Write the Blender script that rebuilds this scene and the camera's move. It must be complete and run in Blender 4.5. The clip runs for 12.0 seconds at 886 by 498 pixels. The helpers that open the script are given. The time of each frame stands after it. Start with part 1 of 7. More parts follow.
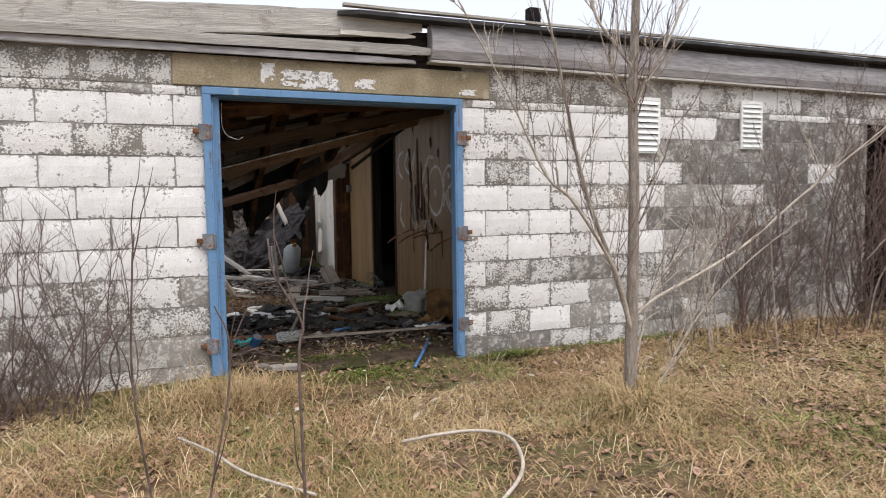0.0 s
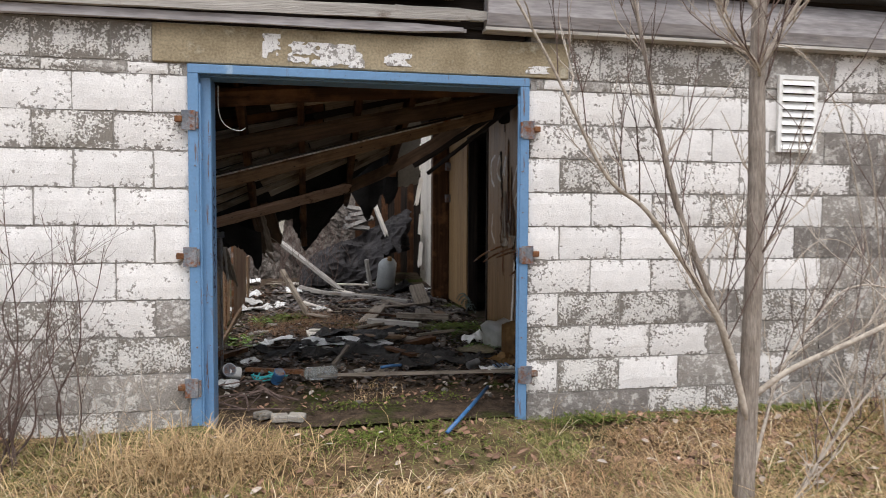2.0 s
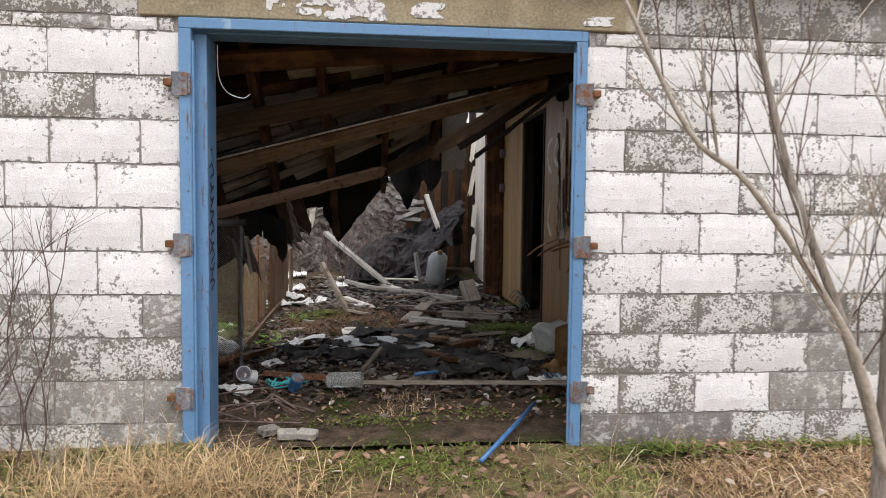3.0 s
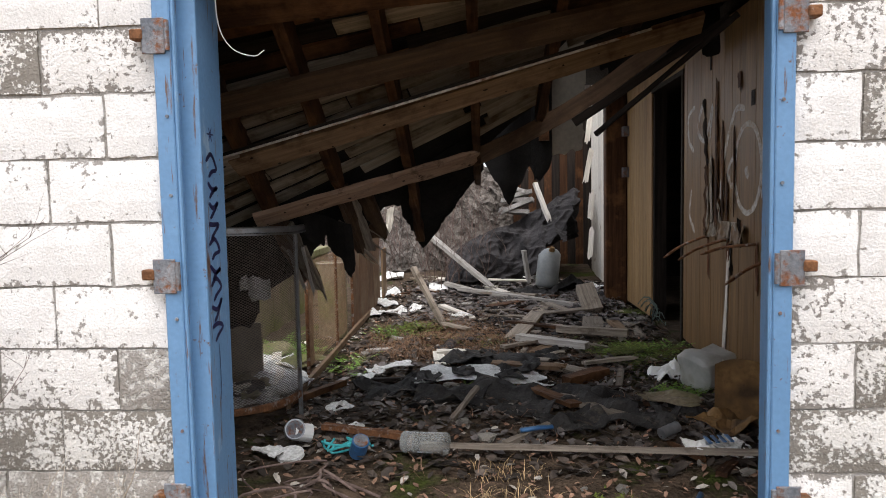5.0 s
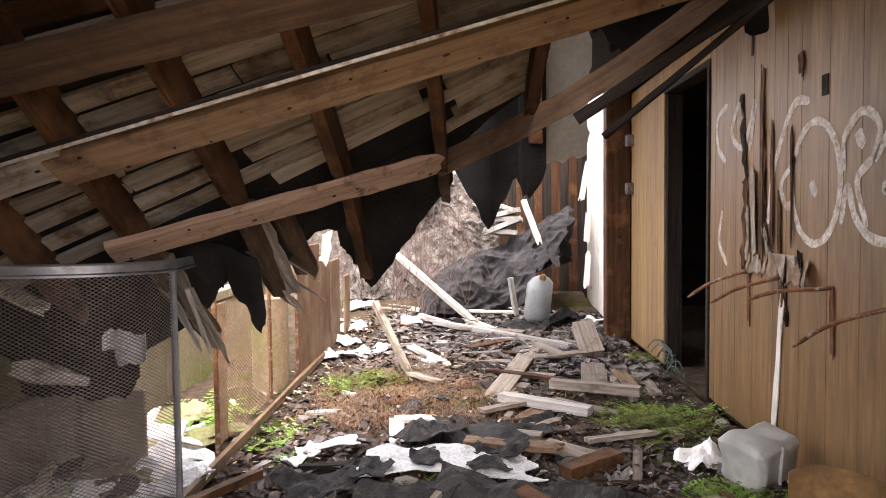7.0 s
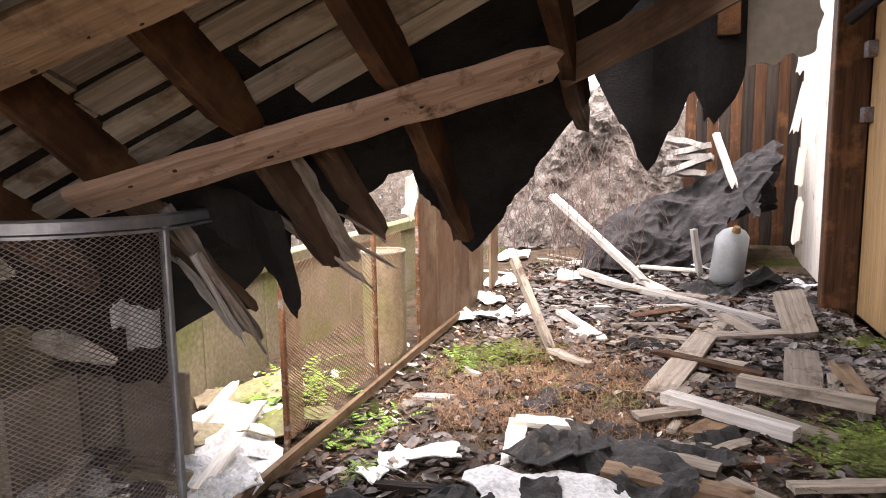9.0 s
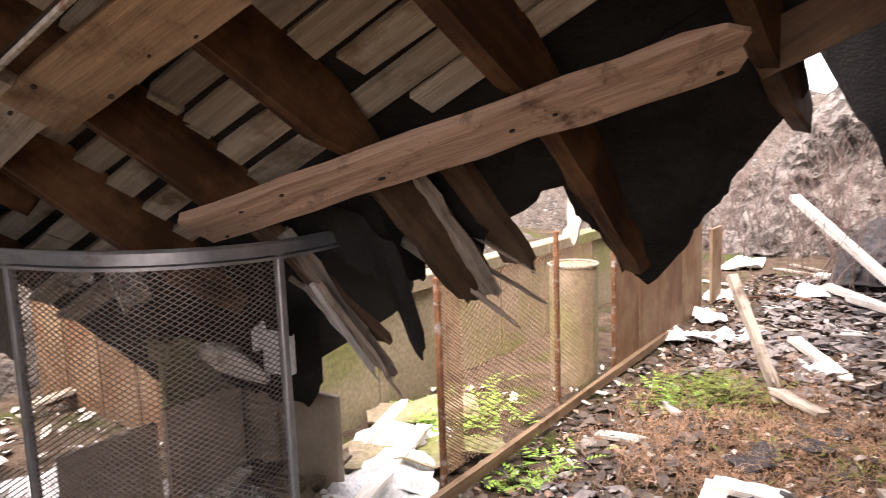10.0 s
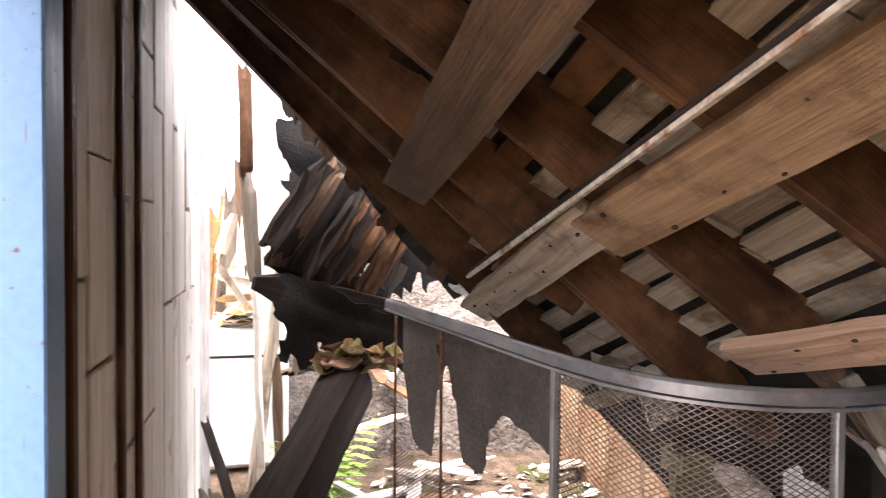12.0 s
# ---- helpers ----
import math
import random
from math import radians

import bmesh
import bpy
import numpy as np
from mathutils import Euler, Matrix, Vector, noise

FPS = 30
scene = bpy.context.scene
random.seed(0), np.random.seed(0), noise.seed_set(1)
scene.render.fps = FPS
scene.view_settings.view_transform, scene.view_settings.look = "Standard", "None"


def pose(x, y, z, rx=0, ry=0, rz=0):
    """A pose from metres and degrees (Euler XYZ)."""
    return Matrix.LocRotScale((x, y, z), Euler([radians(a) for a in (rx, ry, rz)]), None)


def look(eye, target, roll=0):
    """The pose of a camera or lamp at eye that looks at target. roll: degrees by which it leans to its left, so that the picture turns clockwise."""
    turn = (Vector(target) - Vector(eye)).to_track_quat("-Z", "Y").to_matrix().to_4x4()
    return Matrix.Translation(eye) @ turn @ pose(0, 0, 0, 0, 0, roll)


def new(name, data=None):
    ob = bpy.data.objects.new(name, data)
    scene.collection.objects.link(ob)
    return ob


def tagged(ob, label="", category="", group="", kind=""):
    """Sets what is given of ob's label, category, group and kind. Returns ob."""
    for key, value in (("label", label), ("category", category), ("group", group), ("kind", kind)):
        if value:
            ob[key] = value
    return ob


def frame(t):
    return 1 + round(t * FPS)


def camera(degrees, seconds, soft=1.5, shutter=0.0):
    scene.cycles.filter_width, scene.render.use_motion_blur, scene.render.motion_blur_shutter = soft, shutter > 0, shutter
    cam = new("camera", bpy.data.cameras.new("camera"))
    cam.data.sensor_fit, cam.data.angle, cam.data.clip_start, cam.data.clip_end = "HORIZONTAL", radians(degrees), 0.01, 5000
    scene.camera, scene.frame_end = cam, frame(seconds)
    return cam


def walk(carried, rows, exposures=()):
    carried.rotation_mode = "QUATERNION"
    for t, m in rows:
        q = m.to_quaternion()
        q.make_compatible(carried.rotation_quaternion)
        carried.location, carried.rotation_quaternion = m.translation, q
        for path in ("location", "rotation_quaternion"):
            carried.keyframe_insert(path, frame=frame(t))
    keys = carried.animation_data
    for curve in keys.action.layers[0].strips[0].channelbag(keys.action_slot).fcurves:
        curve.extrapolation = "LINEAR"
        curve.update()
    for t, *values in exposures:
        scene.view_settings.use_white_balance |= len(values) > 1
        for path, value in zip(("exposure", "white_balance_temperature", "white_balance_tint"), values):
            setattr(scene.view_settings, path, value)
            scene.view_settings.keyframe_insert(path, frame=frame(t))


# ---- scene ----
cam = camera(65.1, 12.0, soft=0.95, shutter=0.2)
EXPOSURES = [(0, 0.93, 6350, 12), (2.5, 1.03, 6350, 12), (3.5, 1.15, 6350, 12), (5.5, 1.55, 6400, 12), (6, 2.1, 6450, 13), (6.5, 2.85, 6750, 18), (7.5, 3.05, 6850, 20), (9.5, 2.9, 6900, 21), (10.5, 3.5, 7000, 26), (11, 3.9, 7000, 26), (11.5, 4.1, 6900, 24), (12, 4.0, 6800, 22)]
PATH = [
    (0, (-0.062, 0.153, 1.381), (0.717, 1.989, 1.243), -0.8),
    (0.5, (0.242, 0.383, 1.369), (0.873, 2.275, 1.211), -0.0),
    (1, (0.521, 0.759, 1.347), (1.162, 2.645, 1.174), 0.5),
    (1.5, (0.761, 1.005, 1.343), (1.387, 2.896, 1.173), -0.2),
    (2, (1.056, 1.264, 1.364), (1.434, 3.225, 1.265), 0.3),
    (2.5, (1.252, 1.58, 1.298), (1.539, 3.557, 1.202), 0.4),
    (3, (1.334, 1.974, 1.297), (1.533, 3.961, 1.183), 0.6),
    (3.5, (1.46, 2.381, 1.304), (1.434, 4.374, 1.135), -0.4),
    (3.7, (1.493, 2.519, 1.34), (1.399, 4.507, 1.141), -0.6),
    (5.3, (1.459, 3.51, 1.362), (1.322, 5.5, 1.22), -1.5),
    (5.5, (1.491, 3.641, 1.37), (1.323, 5.628, 1.216), -1.6),
    (6, (1.532, 3.916, 1.376), (1.393, 5.904, 1.205), -1.9),
    (6.5, (1.507, 4.366, 1.378), (1.444, 6.363, 1.288), -0.9),
    (7, (1.562, 4.642, 1.379), (1.474, 6.637, 1.278), -0.7),
    (7.5, (1.743, 4.952, 1.38), (1.388, 6.914, 1.233), -0.4),
    (7.7, (1.755, 5.033, 1.372), (1.296, 6.972, 1.194), -0.7),
    (9.3, (1.694, 5.977, 1.36), (1.011, 7.837, 1.089), -0.7),
    (9.5, (1.733, 6.09, 1.386), (0.872, 7.879, 1.145), -1.1),
    (10, (1.765, 6.254, 1.417), (0.583, 7.845, 1.144), -2.1),
    (10.5, (1.705, 6.263, 1.448), (0.199, 7.553, 1.193), -1.9),
    (11, (1.605, 6.285, 1.5), (-0.112, 7.291, 1.297), 1.5),
    (11.5, (1.567, 6.278, 1.533), (-0.271, 7.059, 1.42), 1.6),
    (12, (1.589, 6.255, 1.548), (-0.354, 6.725, 1.492), 0.5),
]
walk(cam, [(t, look(eye, target, roll)) for t, eye, target, roll in PATH], EXPOSURES)

# ---- world, sun and exposure ----
world = bpy.data.worlds.new("overcast_sky")
scene.world = world
world.use_nodes = True
wn = world.node_tree.nodes
wl = world.node_tree.links
wbg = wn["Background"]
sky = wn.new("ShaderNodeTexSky")
sky.sky_type = "NISHITA"
sky.sun_disc = False
sky.sun_elevation, sky.sun_rotation = radians(48), radians(200)
sky.air_density, sky.dust_density = 1.0, 4.0
gain = wn.new("ShaderNodeMix")
gain.data_type = "RGBA"
gain.inputs[0].default_value = 0.82
gain.inputs[7].default_value = (8.6, 8.9, 9.4, 1)
wl.new(sky.outputs[0], gain.inputs[6])
wl.new(gain.outputs[2], wbg.inputs["Color"])
wbg.inputs["Strength"].default_value = 0.068
sun_data = bpy.data.lights.new("sun", "SUN")
sun_data.energy, sun_data.angle, sun_data.color = 1.6, radians(50), (1.0, 0.96, 0.9)
sun = new("sun", sun_data)
sun.matrix_world = look((0, 0, 30), (Vector((0, 0, 30)) + Vector((-0.12, 0.45, -1.0))))

# ---- building helpers ----
R = random.Random(11)


def world_of(ob):
    if ob.parent:
        return world_of(ob.parent) @ ob.matrix_parent_inverse @ ob.matrix_basis
    return ob.matrix_basis.copy()


def finish(ob, parent, label):
    if parent:
        ob.parent = parent
        ob.matrix_parent_inverse = world_of(parent).inverted()
    if label:
        ob["label"] = label
    return ob


def part(name, bm, material, parent=None, label="", m=None, smooth=False):
    """One bmesh as one mesh object, under a thing or a part."""
    me = bpy.data.meshes.new(name)
    bmesh.ops.recalc_face_normals(bm, faces=bm.faces[:])
    bm.to_mesh(me)
    bm.free()
    me.materials.append(material)
    if smooth:
        me.polygons.foreach_set("use_smooth", [True] * len(me.polygons))
    ob = new(name, me)
    if m is not None:
        ob.matrix_basis = m
    return finish(ob, parent, label)


def shared(name, me, m, parent=None, label=""):
    ob = new(name, me)
    ob.matrix_basis = m
    return finish(ob, parent, label)


def arrays(name, verts, faces, material, parent=None, label="", smooth=False):
    me = bpy.data.meshes.new(name)
    me.from_pydata([tuple(v) for v in verts], [], [tuple(int(i) for i in f) for f in faces])
    me.materials.append(material)
    if smooth:
        me.polygons.foreach_set("use_smooth", [True] * len(me.polygons))
    return finish(new(name, me), parent, label)


def empty(name, place, label="", category="", group="", kind=""):
    e = new(name)
    e.empty_display_size = 0.05
    e.location = place
    return tagged(e, label, category, group, kind)


def box(bm, lo, hi, m=None, bevel=0.0):
    lo, hi = Vector(lo), Vector(hi)
    geom = bmesh.ops.create_cube(bm, size=1.0)["verts"]
    for v in geom:
        v.co = Vector([(lo[i] + hi[i]) / 2 + v.co[i] * (hi[i] - lo[i]) for i in range(3)])
    if bevel:
        edges = list({e for v in geom for e in v.link_edges})
        made = bmesh.ops.bevel(bm, geom=edges, offset=bevel, segments=1, affect="EDGES")
        geom = list({v for f in made["faces"] for v in f.verts} | {v for v in geom if v.is_valid})
    if m is not None:
        for v in geom:
            v.co = m @ v.co
    return bm


def boxed(name, lo, hi, material, parent=None, label="", bevel=0.004, m=None):
    return part(name, box(bmesh.new(), lo, hi, None, bevel), material, parent, label, m)


def between(a, b, up=(0, 0, 1), spin=0.0):
    """A pose whose x runs from a to b, with z as near to up as it can be."""
    a, b = Vector(a), Vector(b)
    x = (b - a).normalized()
    y = Vector(up).cross(x)
    if y.length < 1e-4:
        y = Vector((0, 1, 0))
    y.normalize()
    z = x.cross(y)
    m = Matrix((x, y, z)).transposed().to_4x4()
    m.translation = a
    return m @ Matrix.Rotation(radians(spin), 4, "X")


def board_mesh(length, w, h, rough=0.003, torn=0.0, torn0=0.0, seg=8, bow=0.0, seed=0):
    """A sawn board along x from 0 to length, its edges a little uneven, its ends cut or splintered."""
    r = random.Random(seed)
    bm = bmesh.new()
    across = 5 if (torn or torn0) else 2
    rows = []
    for i in range(seg + 1):
        s = i / seg
        row = []
        for k in range(across):
            f = k / (across - 1) - 0.5
            x = s * length
            if torn and i == seg:
                x -= r.random() * torn
            if torn0 and i == 0:
                x += r.random() * torn0
            dy, dz = r.uniform(-rough, rough), r.uniform(-rough, rough) + bow * math.sin(math.pi * s)
            thin = 0.45 if (torn and i == seg) or (torn0 and i == 0) else 1.0
            row.append((bm.verts.new((x, f * w + dy, h / 2 * thin + dz)), bm.verts.new((x, f * w + dy, -h / 2 * thin + dz))))
        rows.append(row)
    for i in range(seg):
        for k in range(across - 1):
            a, b, c, d = rows[i][k], rows[i][k + 1], rows[i + 1][k + 1], rows[i + 1][k]
            bm.faces.new((a[0], b[0], c[0], d[0]))
            bm.faces.new((d[1], c[1], b[1], a[1]))
        for k in (0, across - 1):
            a, d = rows[i][k], rows[i + 1][k]
            bm.faces.new((a[0], d[0], d[1], a[1]))
    for i in (0, seg):
        for k in range(across - 1):
            a, b = rows[i][k], rows[i][k + 1]
            bm.faces.new((a[0], a[1], b[1], b[0]))
    return bm


BOARD_SEED = [100]


def board(name, a, b, w, h, material, parent=None, label="", up=(0, 0, 1), spin=0.0, **how):
    BOARD_SEED[0] += 1
    length = (Vector(b) - Vector(a)).length
    bm = board_mesh(length, w, h, seed=BOARD_SEED[0], **how)
    return part(name, bm, material, parent, label, between(a, b, up, spin))


def tube(bm, pts, radii, n=6):
    pts = [Vector(p) for p in pts]
    if not isinstance(radii, (list, tuple)):
        radii = [radii] * len(pts)
    rings = []
    side = None
    for i, p in enumerate(pts):
        d = (pts[min(i + 1, len(pts) - 1)] - pts[max(i - 1, 0)]).normalized()
        if side is None:
            side = d.cross(Vector((0.31, 0.2, 0.93)))
            if side.length < 1e-3:
                side = d.cross(Vector((1, 0, 0)))
        side = (side - d * side.dot(d)).normalized()
        other = d.cross(side)
        rings.append([bm.verts.new(p + (side * math.cos(2 * math.pi * k / n) + other * math.sin(2 * math.pi * k / n)) * radii[i]) for k in range(n)])
    for i in range(len(rings) - 1):
        for k in range(n):
            bm.faces.new((rings[i][k], rings[i][(k + 1) % n], rings[i + 1][(k + 1) % n], rings[i + 1][k]))
    bm.faces.new(rings[0][::-1])
    bm.faces.new(rings[-1])
    return bm


def smooth_path(pts, steps=5):
    """Catmull-Rom through the points."""
    pts = [Vector(p) for p in pts]
    ext = [2 * pts[0] - pts[1]] + pts + [2 * pts[-1] - pts[-2]]
    out = []
    for i in range(1, len(ext) - 2):
        p0, p1, p2, p3 = ext[i - 1:i + 3]
        for s in range(steps):
            t = s / steps
            out.append(0.5 * (2 * p1 + (p2 - p0) * t + (2 * p0 - 5 * p1 + 4 * p2 - p3) * t * t + (3 * p1 - p0 - 3 * p2 + p3) * t ** 3))
    return out + [pts[-1]]


def sheet(place, nu, nv, keep=None, thick=0.004):
    """A thin sheet, place(u, v) for u and v from 0 to 1, with the cells that keep() refuses torn away."""
    bm = bmesh.new()
    grid = [[bm.verts.new(place(i / nu, j / nv)) for j in range(nv + 1)] for i in range(nu + 1)]
    for i in range(nu):
        for j in range(nv):
            if keep is None or keep((i + 0.5) / nu, (j + 0.5) / nv):
                bm.faces.new((grid[i][j], grid[i + 1][j], grid[i + 1][j + 1], grid[i][j + 1]))
    loose = [v for v in bm.verts if not v.link_faces]
    bmesh.ops.delete(bm, geom=loose, context="VERTS")
    if keep is not None:
        moved = {}
        tear = random.Random(nu * 31 + nv)
        for v in bm.verts:
            near = [e.other_vert(v).co for e in v.link_edges if len(e.link_faces) == 1]
            if len(near) == 2:
                moved[v] = v.co.lerp((near[0] + near[1]) / 2, tear.uniform(0.25, 0.9)).lerp(near[tear.randrange(2)], tear.uniform(0, 0.35))
        for v, co in moved.items():
            v.co = co
    bmesh.ops.solidify(bm, geom=bm.faces[:], thickness=thick)
    return bm


def rag(x, seed, scale=6.0):
    """A ragged edge: noise at two sizes, about -1 to 1."""
    return noise.noise((x * scale, seed * 7.3, 0.5)) + 0.5 * noise.noise((x * scale * 3.1, seed * 3.7, 2.5)) + 0.4 * noise.noise((x * scale * 8.7, seed * 1.7, 4.5))


def pebble(seed, flat=0.6):
    bm = bmesh.new()
    bmesh.ops.create_icosphere(bm, subdivisions=1, radius=1.0)
    r = random.Random(seed)
    for v in bm.verts:
        v.co *= r.uniform(0.65, 1.15)
        v.co.z *= flat
    return bm


# ---- materials ----
def nodes_of(name):
    m = bpy.data.materials.new(name)
    m.use_nodes = True
    t = m.node_tree
    return m, t.nodes, t.links, t.nodes["Principled BSDF"]


def stuffed(name, a, b, scale=6.0, rough=0.8, bump=0.3, metal=0.0, stretch=(1, 1, 1), fine=60.0, c=None, c_scale=3.0, c_at=0.6, c_soft=0.08,
            vary=0.15, coords="Object", island=False, spec=0.3, c_rough=None, gr=0.24, dist=0.01, c_mod=0.0, edge=0.0):
    """A surface of two mixed colours, fine grain, and patches of a third (dirt, flaking, rust); each object varies a little."""
    m, n, l, bsdf = nodes_of(name)
    co = n.new("ShaderNodeTexCoord")
    geo = n.new("ShaderNodeNewGeometry")
    info = n.new("ShaderNodeObjectInfo")
    src = geo.outputs["Position"] if coords == "World" else co.outputs["Object"]
    shift = n.new("ShaderNodeVectorMath")
    shift.operation = "MULTIPLY_ADD"
    rnd = geo.outputs["Random Per Island"] if island else info.outputs["Random"]
    l.new(rnd, shift.inputs[0])
    shift.inputs[1].default_value = (0, 0, 0) if coords == "World" else (17.0, 31.0, 23.0)
    l.new(src, shift.inputs[2])
    mp = n.new("ShaderNodeMapping")
    l.new(shift.outputs[0], mp.inputs["Vector"])
    mp.inputs["Scale"].default_value = stretch
    n1 = n.new("ShaderNodeTexNoise")
    n1.inputs["Scale"].default_value = scale
    n1.inputs["Detail"].default_value = 6
    n1.inputs["Roughness"].default_value = 0.6
    l.new(mp.outputs[0], n1.inputs["Vector"])
    n2 = n.new("ShaderNodeTexNoise")
    n2.inputs["Scale"].default_value = fine
    n2.inputs["Detail"].default_value = 4
    l.new(mp.outputs[0], n2.inputs["Vector"])
    ramp = n.new("ShaderNodeMapRange")
    ramp.inputs["From Min"].default_value, ramp.inputs["From Max"].default_value = 0.32, 0.68
    l.new(n1.outputs["Fac"], ramp.inputs["Value"])
    mix = n.new("ShaderNodeMix")
    mix.data_type = "RGBA"
    mix.inputs[6].default_value, mix.inputs[7].default_value = (*a, 1), (*b, 1)
    l.new(ramp.outputs[0], mix.inputs[0])
    grain = n.new("ShaderNodeMapRange")
    grain.inputs["From Min"].default_value, grain.inputs["From Max"].default_value = 0.3, 0.7
    grain.inputs["To Min"].default_value, grain.inputs["To Max"].default_value = 1 - gr, 1 + gr
    l.new(n2.outputs["Fac"], grain.inputs["Value"])
    tone = n.new("ShaderNodeMapRange")
    tone.inputs["To Min"].default_value, tone.inputs["To Max"].default_value = 1 - vary, 1 + vary
    l.new(rnd, tone.inputs["Value"])
    both = n.new("ShaderNodeMath")
    both.operation = "MULTIPLY"
    l.new(grain.outputs[0], both.inputs[0])
    l.new(tone.outputs[0], both.inputs[1])
    mul = n.new("ShaderNodeVectorMath")
    mul.operation = "SCALE"
    l.new(mix.outputs[2], mul.inputs[0])
    l.new(both.outputs[0], mul.inputs["Scale"])
    colour = mul.outputs[0]
    height = n2.outputs["Fac"]
    bsdf.inputs["Roughness"].default_value = rough
    if c:
        n3 = n.new("ShaderNodeTexNoise")
        n3.inputs["Scale"].default_value = c_scale
        n3.inputs["Detail"].default_value = 9
        n3.inputs["Roughness"].default_value = 0.66
        l.new(shift.outputs[0], n3.inputs["Vector"])
        cut = n.new("ShaderNodeMapRange")
        cut.inputs["From Min"].default_value, cut.inputs["From Max"].default_value = c_at - c_soft, c_at + c_soft
        big = n.new("ShaderNodeMath")
        big.operation = "MULTIPLY_ADD"
        l.new(n1.outputs["Fac"], big.inputs[0])
        big.inputs[1].default_value = c_mod
        l.new(n3.outputs["Fac"], big.inputs[2])
        off = n.new("ShaderNodeMath")
        off.operation = "SUBTRACT"
        l.new(big.outputs[0], off.inputs[0])
        off.inputs[1].default_value = c_mod * 0.5
        wear = off.outputs[0]
        if edge:
            sep = n.new("ShaderNodeSeparateXYZ")
            l.new(co.outputs["Object"], sep.inputs[0])
            most = n.new("ShaderNodeMath")
            most.operation = "MAXIMUM"
            for axis, half, slot in (("X", 0.2175, 0), ("Z", 0.1075, 1)):
                ab = n.new("ShaderNodeMath")
                ab.operation = "ABSOLUTE"
                l.new(sep.outputs[axis], ab.inputs[0])
                rim = n.new("ShaderNodeMapRange")
                rim.inputs["From Min"].default_value, rim.inputs["From Max"].default_value = half - 0.035, half
                l.new(ab.outputs[0], rim.inputs["Value"])
                l.new(rim.outputs[0], most.inputs[slot])
            rimmed = n.new("ShaderNodeMath")
            rimmed.operation = "MULTIPLY_ADD"
            l.new(most.outputs[0], rimmed.inputs[0])
            rimmed.inputs[1].default_value = edge
            l.new(wear, rimmed.inputs[2])
            wear = rimmed.outputs[0]
        l.new(wear, cut.inputs["Value"])
        mix2 = n.new("ShaderNodeMix")
        mix2.data_type = "RGBA"
        l.new(cut.outputs[0], mix2.inputs[0])
        l.new(colour, mix2.inputs[6])
        patchy = n.new("ShaderNodeVectorMath")
        patchy.operation = "SCALE"
        patchy.inputs[0].default_value = c
        l.new(both.outputs[0], patchy.inputs["Scale"])
        l.new(patchy.outputs[0], mix2.inputs[7])
        colour = mix2.outputs[2]
        sub = n.new("ShaderNodeMath")
        sub.operation = "SUBTRACT"
        l.new(n2.outputs["Fac"], sub.inputs[0])
        l.new(cut.outputs[0], sub.inputs[1])
        height = sub.outputs[0]
        if c_rough is not None:
            rr = n.new("ShaderNodeMapRange")
            rr.inputs["To Min"].default_value, rr.inputs["To Max"].default_value = rough, c_rough
            l.new(cut.outputs[0], rr.inputs["Value"])
            l.new(rr.outputs[0], bsdf.inputs["Roughness"])
    l.new(colour, bsdf.inputs["Base Color"])
    bsdf.inputs["Metallic"].default_value = metal
    bsdf.inputs["Specular IOR Level"].default_value = spec
    bp = n.new("ShaderNodeBump")
    bp.inputs["Strength"].default_value = bump
    bp.inputs["Distance"].default_value = dist
    l.new(height, bp.inputs["Height"])
    l.new(bp.outputs[0], bsdf.inputs["Normal"])
    return m


GRAIN = (0.35, 7.0, 7.0)
block_white = stuffed("block_white_paint", (0.70, 0.685, 0.67), (0.82, 0.805, 0.79), 7, 0.75, 0.4, fine=120, c=(0.30, 0.28, 0.26), c_scale=36, c_at=0.65, c_soft=0.028, c_mod=0.5, edge=0.10, vary=0.05, gr=0.1)
block_worn = stuffed("block_worn_paint", (0.68, 0.66, 0.64), (0.80, 0.78, 0.76), 7, 0.8, 0.5, fine=120, c=(0.24, 0.22, 0.20), c_scale=44, c_at=0.59, c_soft=0.025, c_mod=0.7, edge=0.10, vary=0.07, gr=0.12)
block_flaked = stuffed("block_flaked_paint", (0.68, 0.66, 0.63), (0.79, 0.77, 0.745), 6, 0.85, 0.6, fine=120, c=(0.225, 0.205, 0.18), c_scale=66, c_at=0.51, c_soft=0.03, c_mod=0.7, edge=0.06, vary=0.1, gr=0.15)
block_bare = stuffed("block_bare_concrete", (0.25, 0.23, 0.207), (0.37, 0.345, 0.32), 8, 0.9, 0.6, fine=120, c=(0.60, 0.58, 0.55), c_scale=34, c_at=0.555, c_soft=0.05, c_mod=0.7, vary=0.07, gr=0.2)
# Grey-brown dirt, deepened to take in the bushes' shade on the wall.
block_dirty_shaded = stuffed("block_grey_brown", (0.15, 0.135, 0.122), (0.26, 0.24, 0.222), 6, 0.9, 0.6, fine=120, c=(0.46, 0.44, 0.41), c_scale=26, c_at=0.57, c_soft=0.06, c_mod=0.7, vary=0.07, gr=0.2)
mortar = stuffed("mortar", (0.20, 0.185, 0.165), (0.42, 0.40, 0.375), 7, 0.95, 0.6, fine=120, coords="World", vary=0)
lintel_mat = stuffed("lintel_concrete", (0.23, 0.185, 0.115), (0.36, 0.30, 0.20), 4, 0.85, 0.4, fine=70, c=(0.42, 0.38, 0.29), c_scale=7, c_at=0.62, c_soft=0.06, vary=0)
grey_wood = stuffed("weathered_grey_wood", (0.30, 0.28, 0.255), (0.50, 0.475, 0.44), 5, 0.85, 0.5, stretch=GRAIN, fine=26, c=(0.16, 0.13, 0.10), c_scale=5, c_at=0.66, gr=0.15, vary=0.14)
